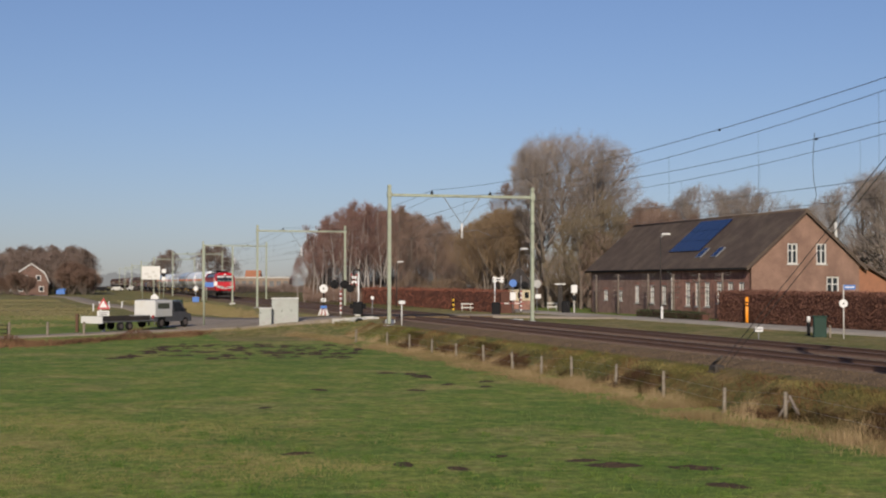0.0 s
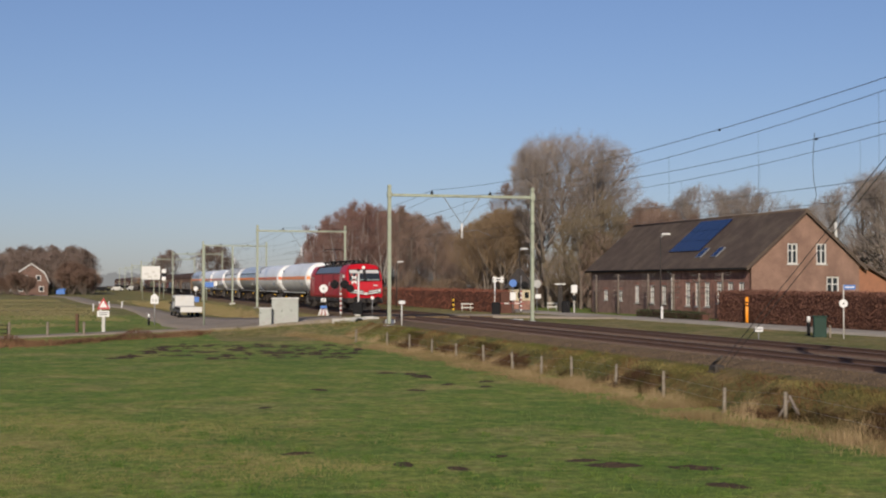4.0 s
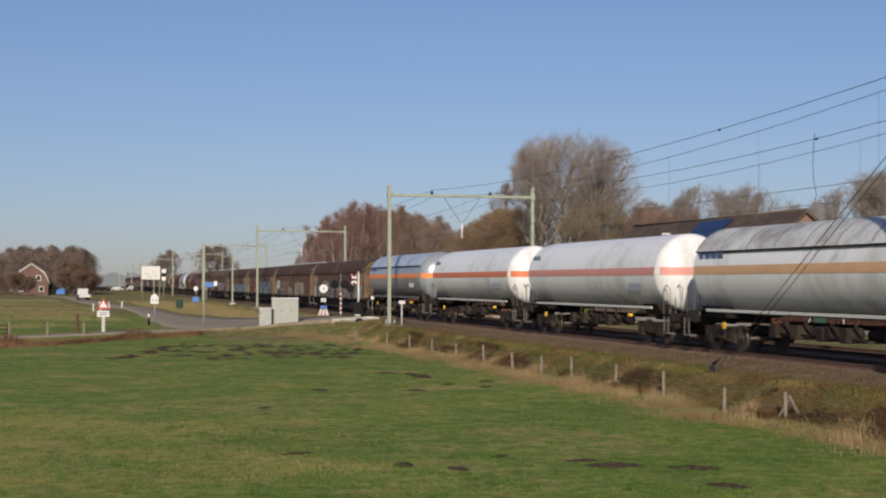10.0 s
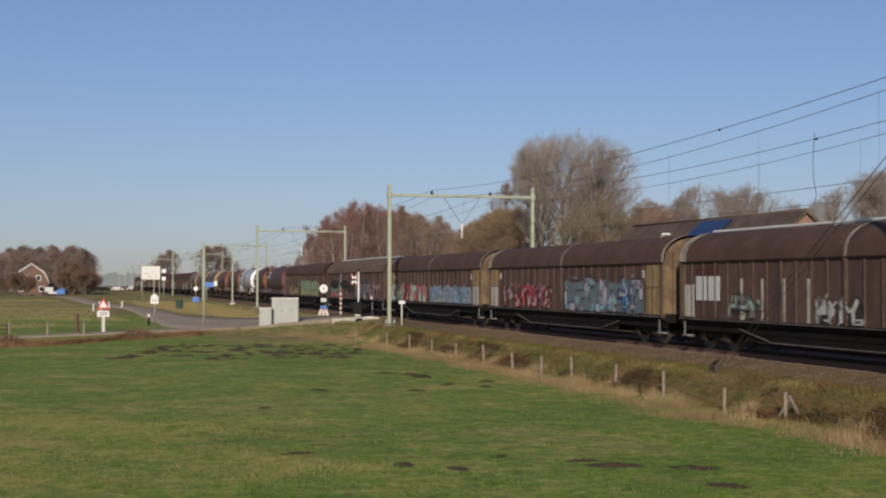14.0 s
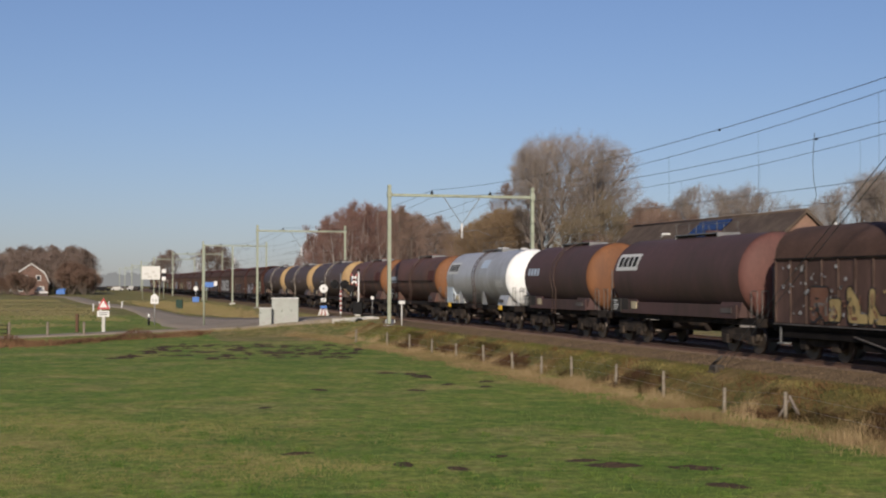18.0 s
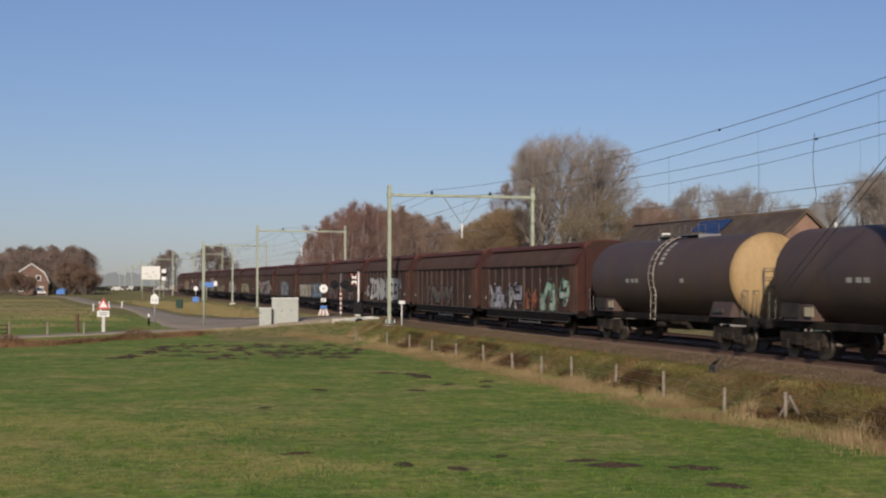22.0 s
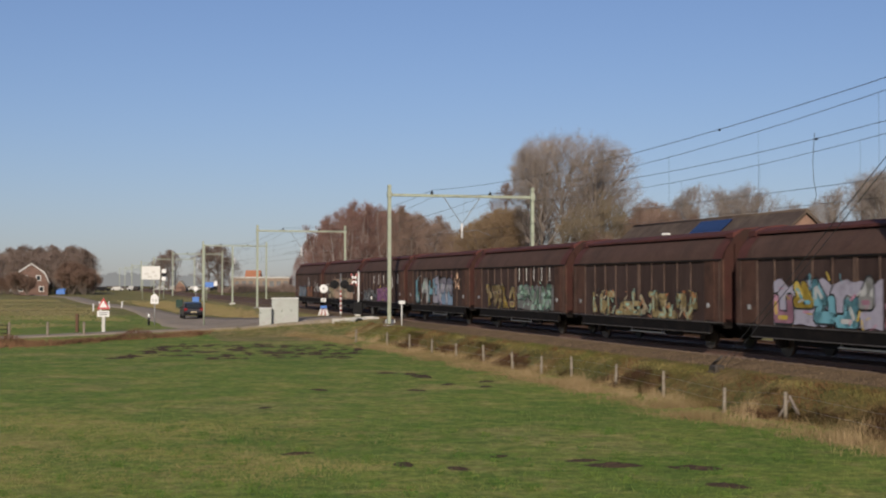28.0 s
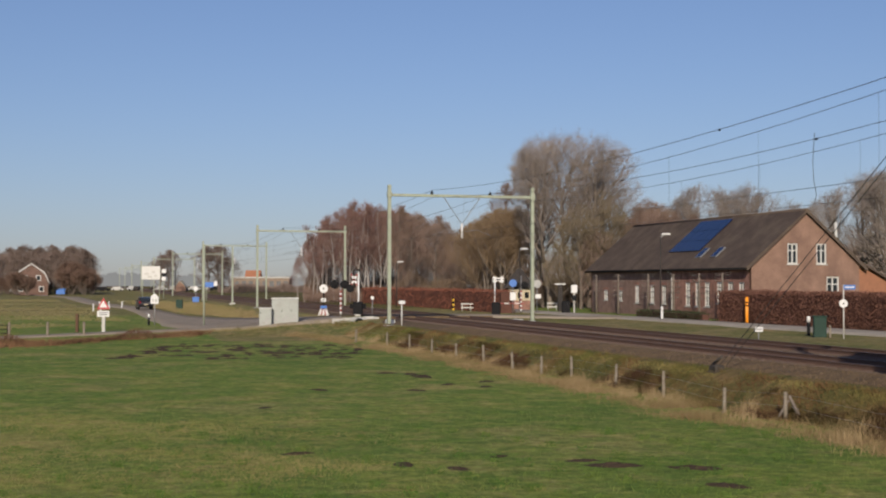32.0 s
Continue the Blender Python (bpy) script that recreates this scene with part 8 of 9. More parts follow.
crossing_signal(-7.75, 103.5, 0, "crossing signals")
w = stand("crossing_cross", "red and white diagonal cross on a white post", "crossing sign", -6.25, 101)
pole(w, 3.4, 0.07, SIGNWHITE)
for a in (62, -62):
    for i in range(5):
        s2 = Shell().box(-0.5 + 0.2 * i, -0.3 + 0.2 * i, -0.1, -0.07, -0.07, 0.07).moved(Matrix.Translation((-0.32, 0, 2.7)) @ Matrix.Rotation(radians(a), 4, "Y"))
        part("cross_arm", s2, (CROSSRED, SIGNWHITE)[i % 2], w)
disc_plate(w, -0.6, 2.05, 0.3, BLACK, "lamp_board", -0.09)
part("bell", Shell().tube((0, -0.1, 3.35), (0, -0.1, 3.5), 0.14, 0.05, 10), BLACK, w)
w = stand("barrier_machine", "black crossing barrier machine with dish counterweight", "barrier machine", -6.2, 99.5)
part("housing", Shell().box(-0.35, 0.35, -0.3, 0.3, 0.2, 1.1, 0.05), BLACK, w)
part("counterweight", Shell().box(-0.6, -0.35, -0.1, 0.1, 0.6, 0.95, 0.04).box(0.35, 0.6, -0.1, 0.1, 0.6, 0.95, 0.04), BLACK, w)
part("pedestal", Shell().box(-0.2, 0.2, -0.2, 0.2, -0.2, 0.2), CONCRETE, w)
w = stand("barrel_lamp", "round white lamp on a short post", "lamp", -5.2, 100.5)
pole(w, 1.3, 0.03)
disc_plate(w, 0, 1.35, 0.13, SIGNWHITE, "lamp_disc")
# road kerb and drain mouth beside the crossing
w = thing("road_kerb", "pale concrete kerb along the crossing road", "kerb", rail_pose(93.75, 0.0, 0.0))
for i in range(5):
    part("kerb_stone", Shell().box(-0.12, 0.12, -5.2 + 0.75 * i, -4.47 + 0.75 * i, -0.9, 0.0 - 0.05 * abs(i - 3), 0.02), CONCRETE, w)
w = thing("drain_mouth", "dark drain mouth below the crossing road", "drain", rail_pose(93.5, -3.4, -0.4))
part("pipe", Shell().tube((-0.1, 0, 0), (0.5, 0, 0), 0.3, n=14), BLACK, w)
part("collar", Shell().box(0.12, 0.2, -0.55, 0.55, -0.5, 0.36, 0.02), HAZARD, w)
# crossing deck
for i, (a, b) in enumerate(((-1.9, -0.82), (-0.68, 0.68), (0.82, 3.18), (3.32, 4.68), (4.82, 6.4))):
    dk = thing("crossing_deck", "dark rubber crossing panels between the rails", "crossing deck", rail_pose(97), "crossing decks")
    for k in range(6):
        part("panel", Shell().box(-3.6 + 1.2 * k + 0.01, -2.4 + 1.2 * k - 0.01, a, b, -0.15, -0.012, 0.01), BALLAST if k in (0, 5) else UNDER, dk)
for u, o, l in ((88.5, -2.3, 1.5), (88.0, 6.4, 1.6), (84.0, 6.0, 1.2)):
    sl = thing("edge_slab", "white-edged concrete slab beside the track", "slab", rail_pose(u, o, -0.2), "edge slabs")
    part("slab", Shell().box(-l / 2, l / 2, -0.18, 0.18, -0.2, 0.1, 0.02), WHITE, sl)
pm = thing("marker_post", "small white box sign on a slim white post", "marker", rail_pose(84.6, -2.45, -0.3) @ pose(0, 0, 0, 0, 0, 90), "")
pole(pm, 1.45, 0.04, WHITE)
part("box", Shell().box(-0.2, 0.2, -0.1, 0.1, 1.3, 1.52, 0.02), SIGNWHITE, pm)
pm = thing("slim_mast", "pale green slim steel mast on a white footing", "mast", rail_pose(173.5, -2.9))
part("mast", Shell().box(-0.1, 0.1, -0.1, 0.1, -0.3, 6.9, 0.02), GALV, pm)
part("footing", Shell().box(-0.35, 0.35, -0.35, 0.35, -0.6, -0.2, 0.04), CONCRETE, pm)

# far side of the crossing
w = stand("crossing_board", "white crossed boards with a black bar on a white post", "road sign", 4.6, 121)
pole(w, 3.1, 0.07, SIGNWHITE)
for a in (20, -20):
    part("cross_board", Shell().box(-0.5, 0.5, -0.09 - 0.0006 * a, -0.07 - 0.0006 * a, -0.12, 0.12).moved(Matrix.Translation((0.3, 0, 2.95)) @ Matrix.Rotation(radians(a), 4, "Y")), SIGNWHITE, w)
part("symbol", Shell().box(0.08, 0.52, -0.125, -0.11, 2.9, 3.0), BLACK, w)
w = stand("barrier_machine", "dark crossing barrier machine with lowered red-white boom", "barrier machine", 4.4, 112)
part("housing", Shell().box(-0.4, 0.3, -0.3, 0.3, 0, 1.1, 0.05), BLACK, w)
for i in range(6):
    part("boom_band", Shell().box(-0.2 + 0.42 * i, 0.22 + 0.42 * i, -0.03, 0.03, 0.98, 1.05), (SIGNWHITE, CROSSRED)[i % 2], w)
w = stand("blue_round_sign", "blue round sign above a white plate on a pole", "road sign", 6.1, 118.9)
pole(w, 2.9, 0.045)
disc_plate(w, 0, 2.65, 0.33, BLUE)
plate(w, 0, 1.5, 0.5, 0.7, SIGNWHITE)
w = crossing_signal(6.9, 120.5, 0, "crossing signals")
w = stand("round_sign", "grey-backed round traffic sign on a pole", "road sign", 8.2, 119)
pole(w, 2.9, 0.045)
disc_plate(w, 0, 2.6, 0.36, HAZARD)
plate(w, 0.1, 1.5, 0.5, 0.35, SIGNWHITE)
w = stand("equipment_hut", "small cream trackside hut with a dark base", "hut", 7.6, 136)
part("body", Shell().box(-1.1, 1.1, -0.8, 0.8, 0.9, 2.2, 0.03), CREAM, w)
part("base", Shell().box(-1.15, 1.15, -0.85, 0.85, -0.1, 0.9, 0.03), BRICK, w)
part("roof", Shell().add([(-1.55, -1.2, 2.15), (1.55, -1.2, 2.15), (1.55, 1.2, 2.15), (-1.55, 1.2, 2.15), (-0.25, 0, 4.1), (0.25, 0, 4.1)], [(0, 1, 5, 4), (1, 2, 5), (2, 3, 4, 5), (3, 0, 4), (3, 2, 1, 0)]), LOCOGREY, w, "steep dark hipped roof")
for x in (-0.7, 0.0, 0.7):
    part("dark_opening", Shell().box(x - 0.2, x + 0.2, -0.815, -0.8, 1.15, 1.75), BLACK, w)
w = stand("striped_post", "yellow and black striped marker post", "post", 1.0, 130.7)
banded(w, 0, 0, 1.35, 0.09, (YELLOW, BLACK), 6)
for x, y, n in ((2.6, 128, 3), (4.6, 127, 3), (10.9, 131.3, 3)):
    w = stand("guard_fence", "grey metal guard fence beside the road", "fence", x, y, 0, "guard fences")
    for i in range(n):
        part("post", Shell().tube((-0.8 + 1.6 * i / (n - 1), 0, -0.2), (-0.8 + 1.6 * i / (n - 1), 0, 0.75), 0.04, n=6), CONCRETE, w)
    for z in (0.35, 0.7):
        part("rail", Shell().box(-0.9, 0.9, -0.03, 0.03, z - 0.06, z + 0.06), CONCRETE, w)
w = stand("info_cabinet", "white box cabinet on a grey post", "cabinet", 11.3, 117.5)
pole(w, 2.1, 0.08, CONCRETE)
part("box", Shell().box(-0.26, 0.26, -0.15, 0.15, 1.8, 2.5, 0.03), SIGNWHITE, w)
part("lower_box", Shell().box(-0.2, 0.2, -0.15, 0.12, 1.15, 1.6, 0.03), BLACK, w)
w = stand("waste_bin", "dark grey waste container beside the road", "bin", 10.6, 117.6)
part("body", Shell().box(-0.35, 0.35, -0.3, 0.3, 0, 1.1, 0.06), BLACK, w)
w = stand("dark_column", "dark grey roadside column with a white cap", "post", 10.9, 127)
part("column", Shell().box(-0.22, 0.22, -0.2, 0.2, -0.1, 2.5, 0.03), LOCOGREY, w)
part("cap", Shell().box(-0.5, 0.5, -0.25, 0.25, 2.5, 2.62, 0.02), SIGNWHITE, w)
for dx in (0.0, 0.6):
    solo("guy_wire", Shell().path([at(86.2, 6.95, 7.2), (10.6 + dx, 112, -0.3)], 0.012, 4), STEEL, "steel guy wire from mast to ground anchor", "guy wire", "guy wires")


def street_lamp(x, y, h, arm):
    w = stand("street_lamp", "slim steel street lamp with a white head", "street lamp", x, y, 0, "street lamps")
    pole(w, h, 0.05, LOCOGREY)
    part("arm", Shell().path([(0, 0, h), (arm * 0.3, 0, h + 0.15), (arm * 0.7, 0, h + 0.2)], 0.035), HAZARD, w)
    part("lamp_head", Shell().box(*sorted((arm * 0.1, arm * 0.95)), -0.12, 0.12, h + 0.16, h + 0.3, 0.04), SIGNWHITE, w)


street_lamp(15.6, 97.8, 5.95, 0.75)
street_lamp(7.1, 126.5, 5.6, 0.8)
street_lamp(-5.1, 150, 4.75, 0.8)
street_lamp(-6.8, 212, 5.6, 1.0)
street_lamp(-28.5, 290, 4.8, -2.0)
street_lamp(-84, 330, 5.0, 1.5)

# before the brick house
w = stand("pipeline_marker", "orange pipeline marker post with black bands", "marker post", *at(80.7, 19.8).xy)
part("post", Shell().tube((0, 0, -0.3), (0, 0, 1.75), 0.1, n=12), mat("marker_orange", (0.85, 0.30, 0.02), 0.45, 0, 0.08, 3), w)
for z in (1.15, 1.35):
    part("band", Shell().tube((0, 0, z), (0, 0, z + 0.1), 0.104, n=12), BLACK, w)
w = stand("small_plate", "small white plate on a short post by the track", "sign", 14.8, 64)
pole(w, 0.62, 0.03)
plate(w, 0, 0.55, 0.38, 0.24, SIGNWHITE)
plate(w, 0, 0.55, 0.26, 0.05, HAZARD, "text_bar", -0.08)
w = stand("street_cabinet", "dark green utility cabinet on the verge", "cabinet", 18.6, 67.4, -8)
part("body", Shell().box(-0.31, 0.31, -0.2, 0.2, -0.1, 1.02, 0.02), GREENBOX, w)
part("lid", Shell().box(-0.34, 0.34, -0.23, 0.23, 1.02, 1.09, 0.015), GREENBOX, w)
part("door", Shell().box(-0.28, 0.28, -0.215, -0.2, 0.06, 0.96, 0.005), GREENBOX, w)
for x, y in ((18.75, 70.0), (15.6, 97.2)):
    w = stand("road_bollard", "black road bollard with a white reflective top", "bollard", x, y, 0, "road bollards")
    part("body", Shell().tube((0, 0, -0.2), (0, 0, 0.7), 0.09, n=10), BLACK if x > 18 else SIGNWHITE, w)
    part("cap", Shell().tube((0, 0, 0.7), (0, 0, 1.0), 0.095, n=10), SIGNWHITE, w)
w = stand("street_sign", "blue street name sign over a white round sign on a pole", "road sign", 19.2, 65.4, -6)
pole(w, 2.62, 0.035, CONCRETE)
plate(w, 0.27, 2.5, 0.55, 0.22, BLUE, "name_plate")
plate(w, 0.27, 2.5, 0.42, 0.06, SIGNWHITE, "text_bar", -0.08)
disc_plate(w, -0.02, 1.72, 0.2, SIGNWHITE)
plate(w, -0.02, 1.72, 0.08, 0.08, BLACK, "symbol", -0.08)
w = stand("short_post", "short dark wooden post on the verge", "post", 19.0, 67.0)
pole(w, 0.62, 0.06, WOODPOST, "post")
# pleached trees against the front
rnd = random.Random(31)
for u in (88.8, 92.6, 97.0, 101.8, 108.0, 113.0):
    p = at(u, 22.2)
    w = stand("pleached_tree", "pleached bare lime with trained horizontal branches", "tree", p.x, p.y, math.degrees(math.atan2(-math.cos(A0), math.sin(A0))), "pleached trees")
    part("trunk", Shell().tube((0, 0, -0.1), (rnd.uniform(-0.05, 0.05), 0, 3.4), 0.11, 0.06, 8), BARK, w)
    for i in range(5):
        z = 1.5 + i * 0.42
        for sg in (-1, 1):
            l = rnd.uniform(0.9, 1.3)
            part("branch", Shell().path([(0, 0, z), (sg * l * 0.5, 0, z + rnd.uniform(0, 0.06)), (sg * l, 0, z + rnd.uniform(0, 0.1))], 0.028, 5), BARK, w)
    s2 = Shell()
    for i in range(60):
        x, z = rnd.uniform(-1.2, 1.2), 1.5 + 0.42 * rnd.randrange(5)
        s2.tube((x, 0, z), (x + rnd.gauss(0, 0.06), rnd.gauss(0, 0.08), z + rnd.uniform(0.1, 0.32)), 0.008, 0.004, 3, False)
    tw = part("twigs", s2, TWIG, w)
    tw["kind"] = "stuff"

# far left: gambrel house, signal, billboard, roofs
w = stand("gambrel_house", "far brick house with white-edged gambrel gable", "house", -102.0, 338, 18)
gp = [(-4.0, 0), (4.0, 0), (4.0, 3.2), (2.9, 5.6), (0, 7.6), (-2.9, 5.6), (-4.0, 3.2)]
part("wall", Shell().prism(gp, -0.2, 10).moved(Matrix.Rotation(radians(90), 4, "Z")), mat("far_brick", (0.16, 0.10, 0.08), 0.95, 0, 0.25, 2.2, (0.11, 0.075, 0.06), 0.4), w)
rp = [(-4.35, 3.0), (-3.1, 5.8), (0, 7.95), (3.1, 5.8), (4.35, 3.0), (4.15, 3.0), (2.9, 5.62), (0, 7.65), (-2.9, 5.62), (-4.15, 3.0)]
part("roof", Shell().prism(rp, -0.4, 10.2).moved(Matrix.Rotation(radians(90), 4, "Z")), TILES, w)
part("verge_board", Shell().prism([(y * 1.01, z + 0.03) for y, z in rp], -0.5, -0.41).moved(Matrix.Rotation(radians(90), 4, "Z")), WHITE, w, "white verge boards")
for x, z in ((-1.6, 3.7), (1.7, 3.7), (-2.6, 1.0), (2.4, 1.0)):
    wn = part("window", Shell().box(x - 0.6, x + 0.6, -0.26, -0.2, z - 0.1, z + 1.3), WHITE, w)
    part("pane", Shell().box(x - 0.45, x + 0.45, -0.28, -0.265, z + 0.05, z + 1.15), DARKGLASS, wn)
w = stand("white_van", "white parked van by the far house", "van", -131, 416, 20)
part("body", Shell().box(-2.0, 2.0, -0.9, 0.9, 0.4, 2.0, 0.15), WHITE, w)
w = stand("blue_container", "small blue waste container near the far house", "container", -92.6, 330.5, 10)
part("body", Shell().box(-1.0, 1.0, -0.6, 0.6, 0.1, 1.2, 0.05), BLUE, w)
part("lid", Shell().box(-0.5, 1.2, -0.5, 0.5, 1.2, 1.5, 0.05), BLUE, w)
bp = rail_pose(262, -8.0, -0.6)
w = thing("billboard", "large white board on two posts beside the track", "billboard", pose(bp.translation.x, bp.translation.y, -0.7, 0, 0, 0))
part("board", Shell().box(-1.75, 1.75, -0.06, 0.06, 3.6, 6.1, 0.02), WHITE, w)
for x in (-1.6, 1.6):
    part("post", Shell().tube((x, 0.1, -0.2), (x, 0.1, 5.8), 0.07, n=8), GALV, w)
for x, z, a in ((-0.8, 4.7, 0.8), (0.5, 5.0, 0.5), (0.9, 4.3, 0.5), (-0.2, 4.1, 0.7)):
    part("faded_mark", Shell().box(x - a / 2, x + a / 2, -0.068, -0.062, z - 0.18, z + 0.18), CONCRETE, w)
sp = rail_pose(262, -5.6, -0.4)
w = thing("rail_signal", "black and white railway signal on a mast", "signal", pose(*sp.translation, 0, 0, 0))
pole(w, 5.0, 0.08, GALV)
part("signal_head", Shell().box(-0.35, 0.35, -0.15, 0.15, 3.2, 5.2, 0.05), BLACK, w)
for z in (4.9, 3.5):
    part("white_plate", Shell().box(-0.38, 0.38, -0.18, -0.155, z - 0.35, z + 0.35), SIGNWHITE, w)
sp = at(205, -3.1)
w = thing("platform_sign", "blue and white board on a green post", "sign", pose(sp.x, sp.y, land(sp.x, sp.y)))
pole(w, 2.9, 0.06, GALV)
plate(w, 0.4, 2.45, 1.3, 0.75, BLUE)
plate(w, 1.35, 2.6, 0.5, 0.7, SIGNWHITE)
sp = at(190, -6.0)
w = thing("round_sign", "white round sign above a blue plate", "road sign", pose(sp.x, sp.y, land(sp.x, sp.y)))
pole(w, 2.6, 0.05)
disc_plate(w, 0, 2.4, 0.32, SIGNWHITE)
plate(w, 0, 0.9, 0.9, 0.7, BLUE)
# far low building with ochre wall
FARTAN = mat("far_tan_brick", (0.235, 0.18, 0.135), 0.95, 0, 0.2, 1.5, (0.17, 0.13, 0.10), 0.4)
w = stand("low_building", "low ochre brick building with a flat pale roof edge", "building", -62, 470)
part("wall", Shell().box(-11, 9, 0, 10, 0, 4.2), FARTAN, w)
part("roof_edge", Shell().box(-11.4, 9.4, -0.3, 10.3, 4.2, 4.7), CONCRETE, w)
for i in range(8):
    part("window", Shell().box(-9.8 + 2.4 * i, -8.2 + 2.4 * i, -0.03, 0.02, 1.2, 3.2), CURTAIN, w)
w = stand("tiled_house", "far house with an orange tiled roof", "house", -70, 500)
part("wall", Shell().box(-2.5, 2.5, 0, 8, 0, 4.4), FARTAN, w)
part("roof", Shell().prism([(-0.3, 4.3), (8.3, 4.3), (4, 7.2)], -2.8, 2.8), mat("tiles_orange", (0.34, 0.15, 0.085), 0.8, 0, 0.2, 2), w)
w = stand("tiled_house", "far cottage with a peaked pale gable", "house", -80, 415)
w.scale = (0.6, 0.6, 0.6)
part("wall", Shell().prism([(-3, 0), (3, 0), (3, 2.2), (0, 5.2), (-3, 2.2)], -0.1, 6).moved(Matrix.Rotation(radians(90), 4, "Z")), BRICKLIGHT, w)
part("roof", Shell().prism([(-3.4, 1.9), (0, 5.5), (3.4, 1.9), (3.2, 1.9), (0, 5.2), (-3.2, 1.9)], -0.4, 6.2).moved(Matrix.Rotation(radians(90), 4, "Z")), CREAM, w)
# far parked cars in a row behind the back road
rnd = random.Random(12)
car_paint = [HAZARD, LOCOGREY, LOCOGREY, BLACK, HAZARD, CONCRETE]
for i in range(14):
    x, y = -118 + i * 3.6, 452 + rnd.uniform(-6, 6)
    w = stand("parked_car", "far parked car beyond the bend of the line", "car", x, y, rnd.choice((0, 8, 90)), "far parked cars")
    part("body", Shell().prism([(-0.85, 0.35), (0.85, 0.35), (0.85, 0.95), (-0.85, 0.95)], -2.0, 2.0).prism([(-0.8, 0.95), (0.8, 0.95), (0.65, 1.5), (-0.65, 1.5)], -1.4, 1.0), rnd.choice(car_paint), w)
    for xx in (-1.2, 1.2):
        part("wheel", Shell().tube((xx, -0.88, 0.3), (xx, 0.88, 0.3), 0.3, n=10), BLACK, w)

# molehills
hill = []
for k in range(5):
    rnd = random.Random(60 + k)
    m = 12
    vs2, fs2 = [], []
    for i in range(m + 1):
        for j in range(m + 1):
            x, y = (i / m - 0.5) * 1.3, (j / m - 0.5) * 0.8
            d = math.hypot(x / 0.62, y / 0.36) * (1 + 0.35 * noise.noise((x * 4, y * 4, k)))
            z = 0.17 * max(0.0, 1 - d) ** 0.7 * (0.6 + 0.9 * noise.noise((x * 9, y * 9, k + 3)) + 0.5 * rnd.random()) if d < 1 else -0.05
            vs2.append((x, y, z))
    for i in range(m):
        for j in range(m):
            q = i * (m + 1) + j
            fs2.append((q, q + m + 1, q + m + 2, q + 1))
    hill.append(Shell().add(vs2, fs2).mesh("molehill", SOIL))
HILLS = [(-0.8, 53, 1.6), (-1.3, 54.5, 1.2), (-2.3, 55, 1.0), (-4.2, 46.5, 1.0), (-0.9, 46.5, 0.9), (1.5, 48, 0.8), (-0.8, 27.6, 0.9), (2.9, 28.2, 0.9), (3.4, 27.4, 1.3), (5.0, 27.0, 1.2), (5.1, 24.6, 1.0), (1.2, 29.0, 0.7), (-3.1, 29.4, 0.9), (0.3, 27.0, 0.8), (-5.2, 40, 0.7), (1.6, 50.5, 1.0), (0.2, 49, 0.9)]
rnd = random.Random(44)
for i in range(170):
    g = rnd.random()
    HILLS.append((-16 + 11.5 * rnd.random(), 65 + 14 * rnd.random() ** 0.8, rnd.uniform(0.4, 1.25)))
for i, (x, y, sc) in enumerate(HILLS):
    ob = tagged(new("molehill", hill[i % 5]), "low dark molehill of fresh soil in the meadow", "molehill", "molehills")
    ob.matrix_world = pose(x, y, land(x, y) - 0.01, 0, 0, rnd.uniform(0, 360)) @ Matrix.Diagonal((sc * 0.8, sc * 0.7, sc * 0.4, 1))

# ---- vehicles ----
CARBLACK = mat("car_black", (0.006, 0.006, 0.009), 0.3, 0.0, 0.1, 2, bump=0)
CARGREY = mat("car_dark_grey", (0.10, 0.105, 0.115), 0.25, 0.3, 0.1, 2, bump=0)
TYRE = mat("tyre", (0.015, 0.015, 0.015), 0.9, 0, 0.2, 5)
TAIL = mat("tail_lamp", (0.22, 0.008, 0.008), 0.2, 0, 0.05, 5, bump=0)


def wheels(parent, xs, y, r=0.31):
    for x in xs:
        for sg in (-1, 1):
            wh = part("wheel", Shell().disc((x, sg * y, r), (0, 1, 0), r, 0.2, 18), TYRE, parent)
            part("rim", Shell().disc((x, sg * (y + 0.1), r), (0, 1, 0), r * 0.62, 0.03, 14), RAILTOP, wh)


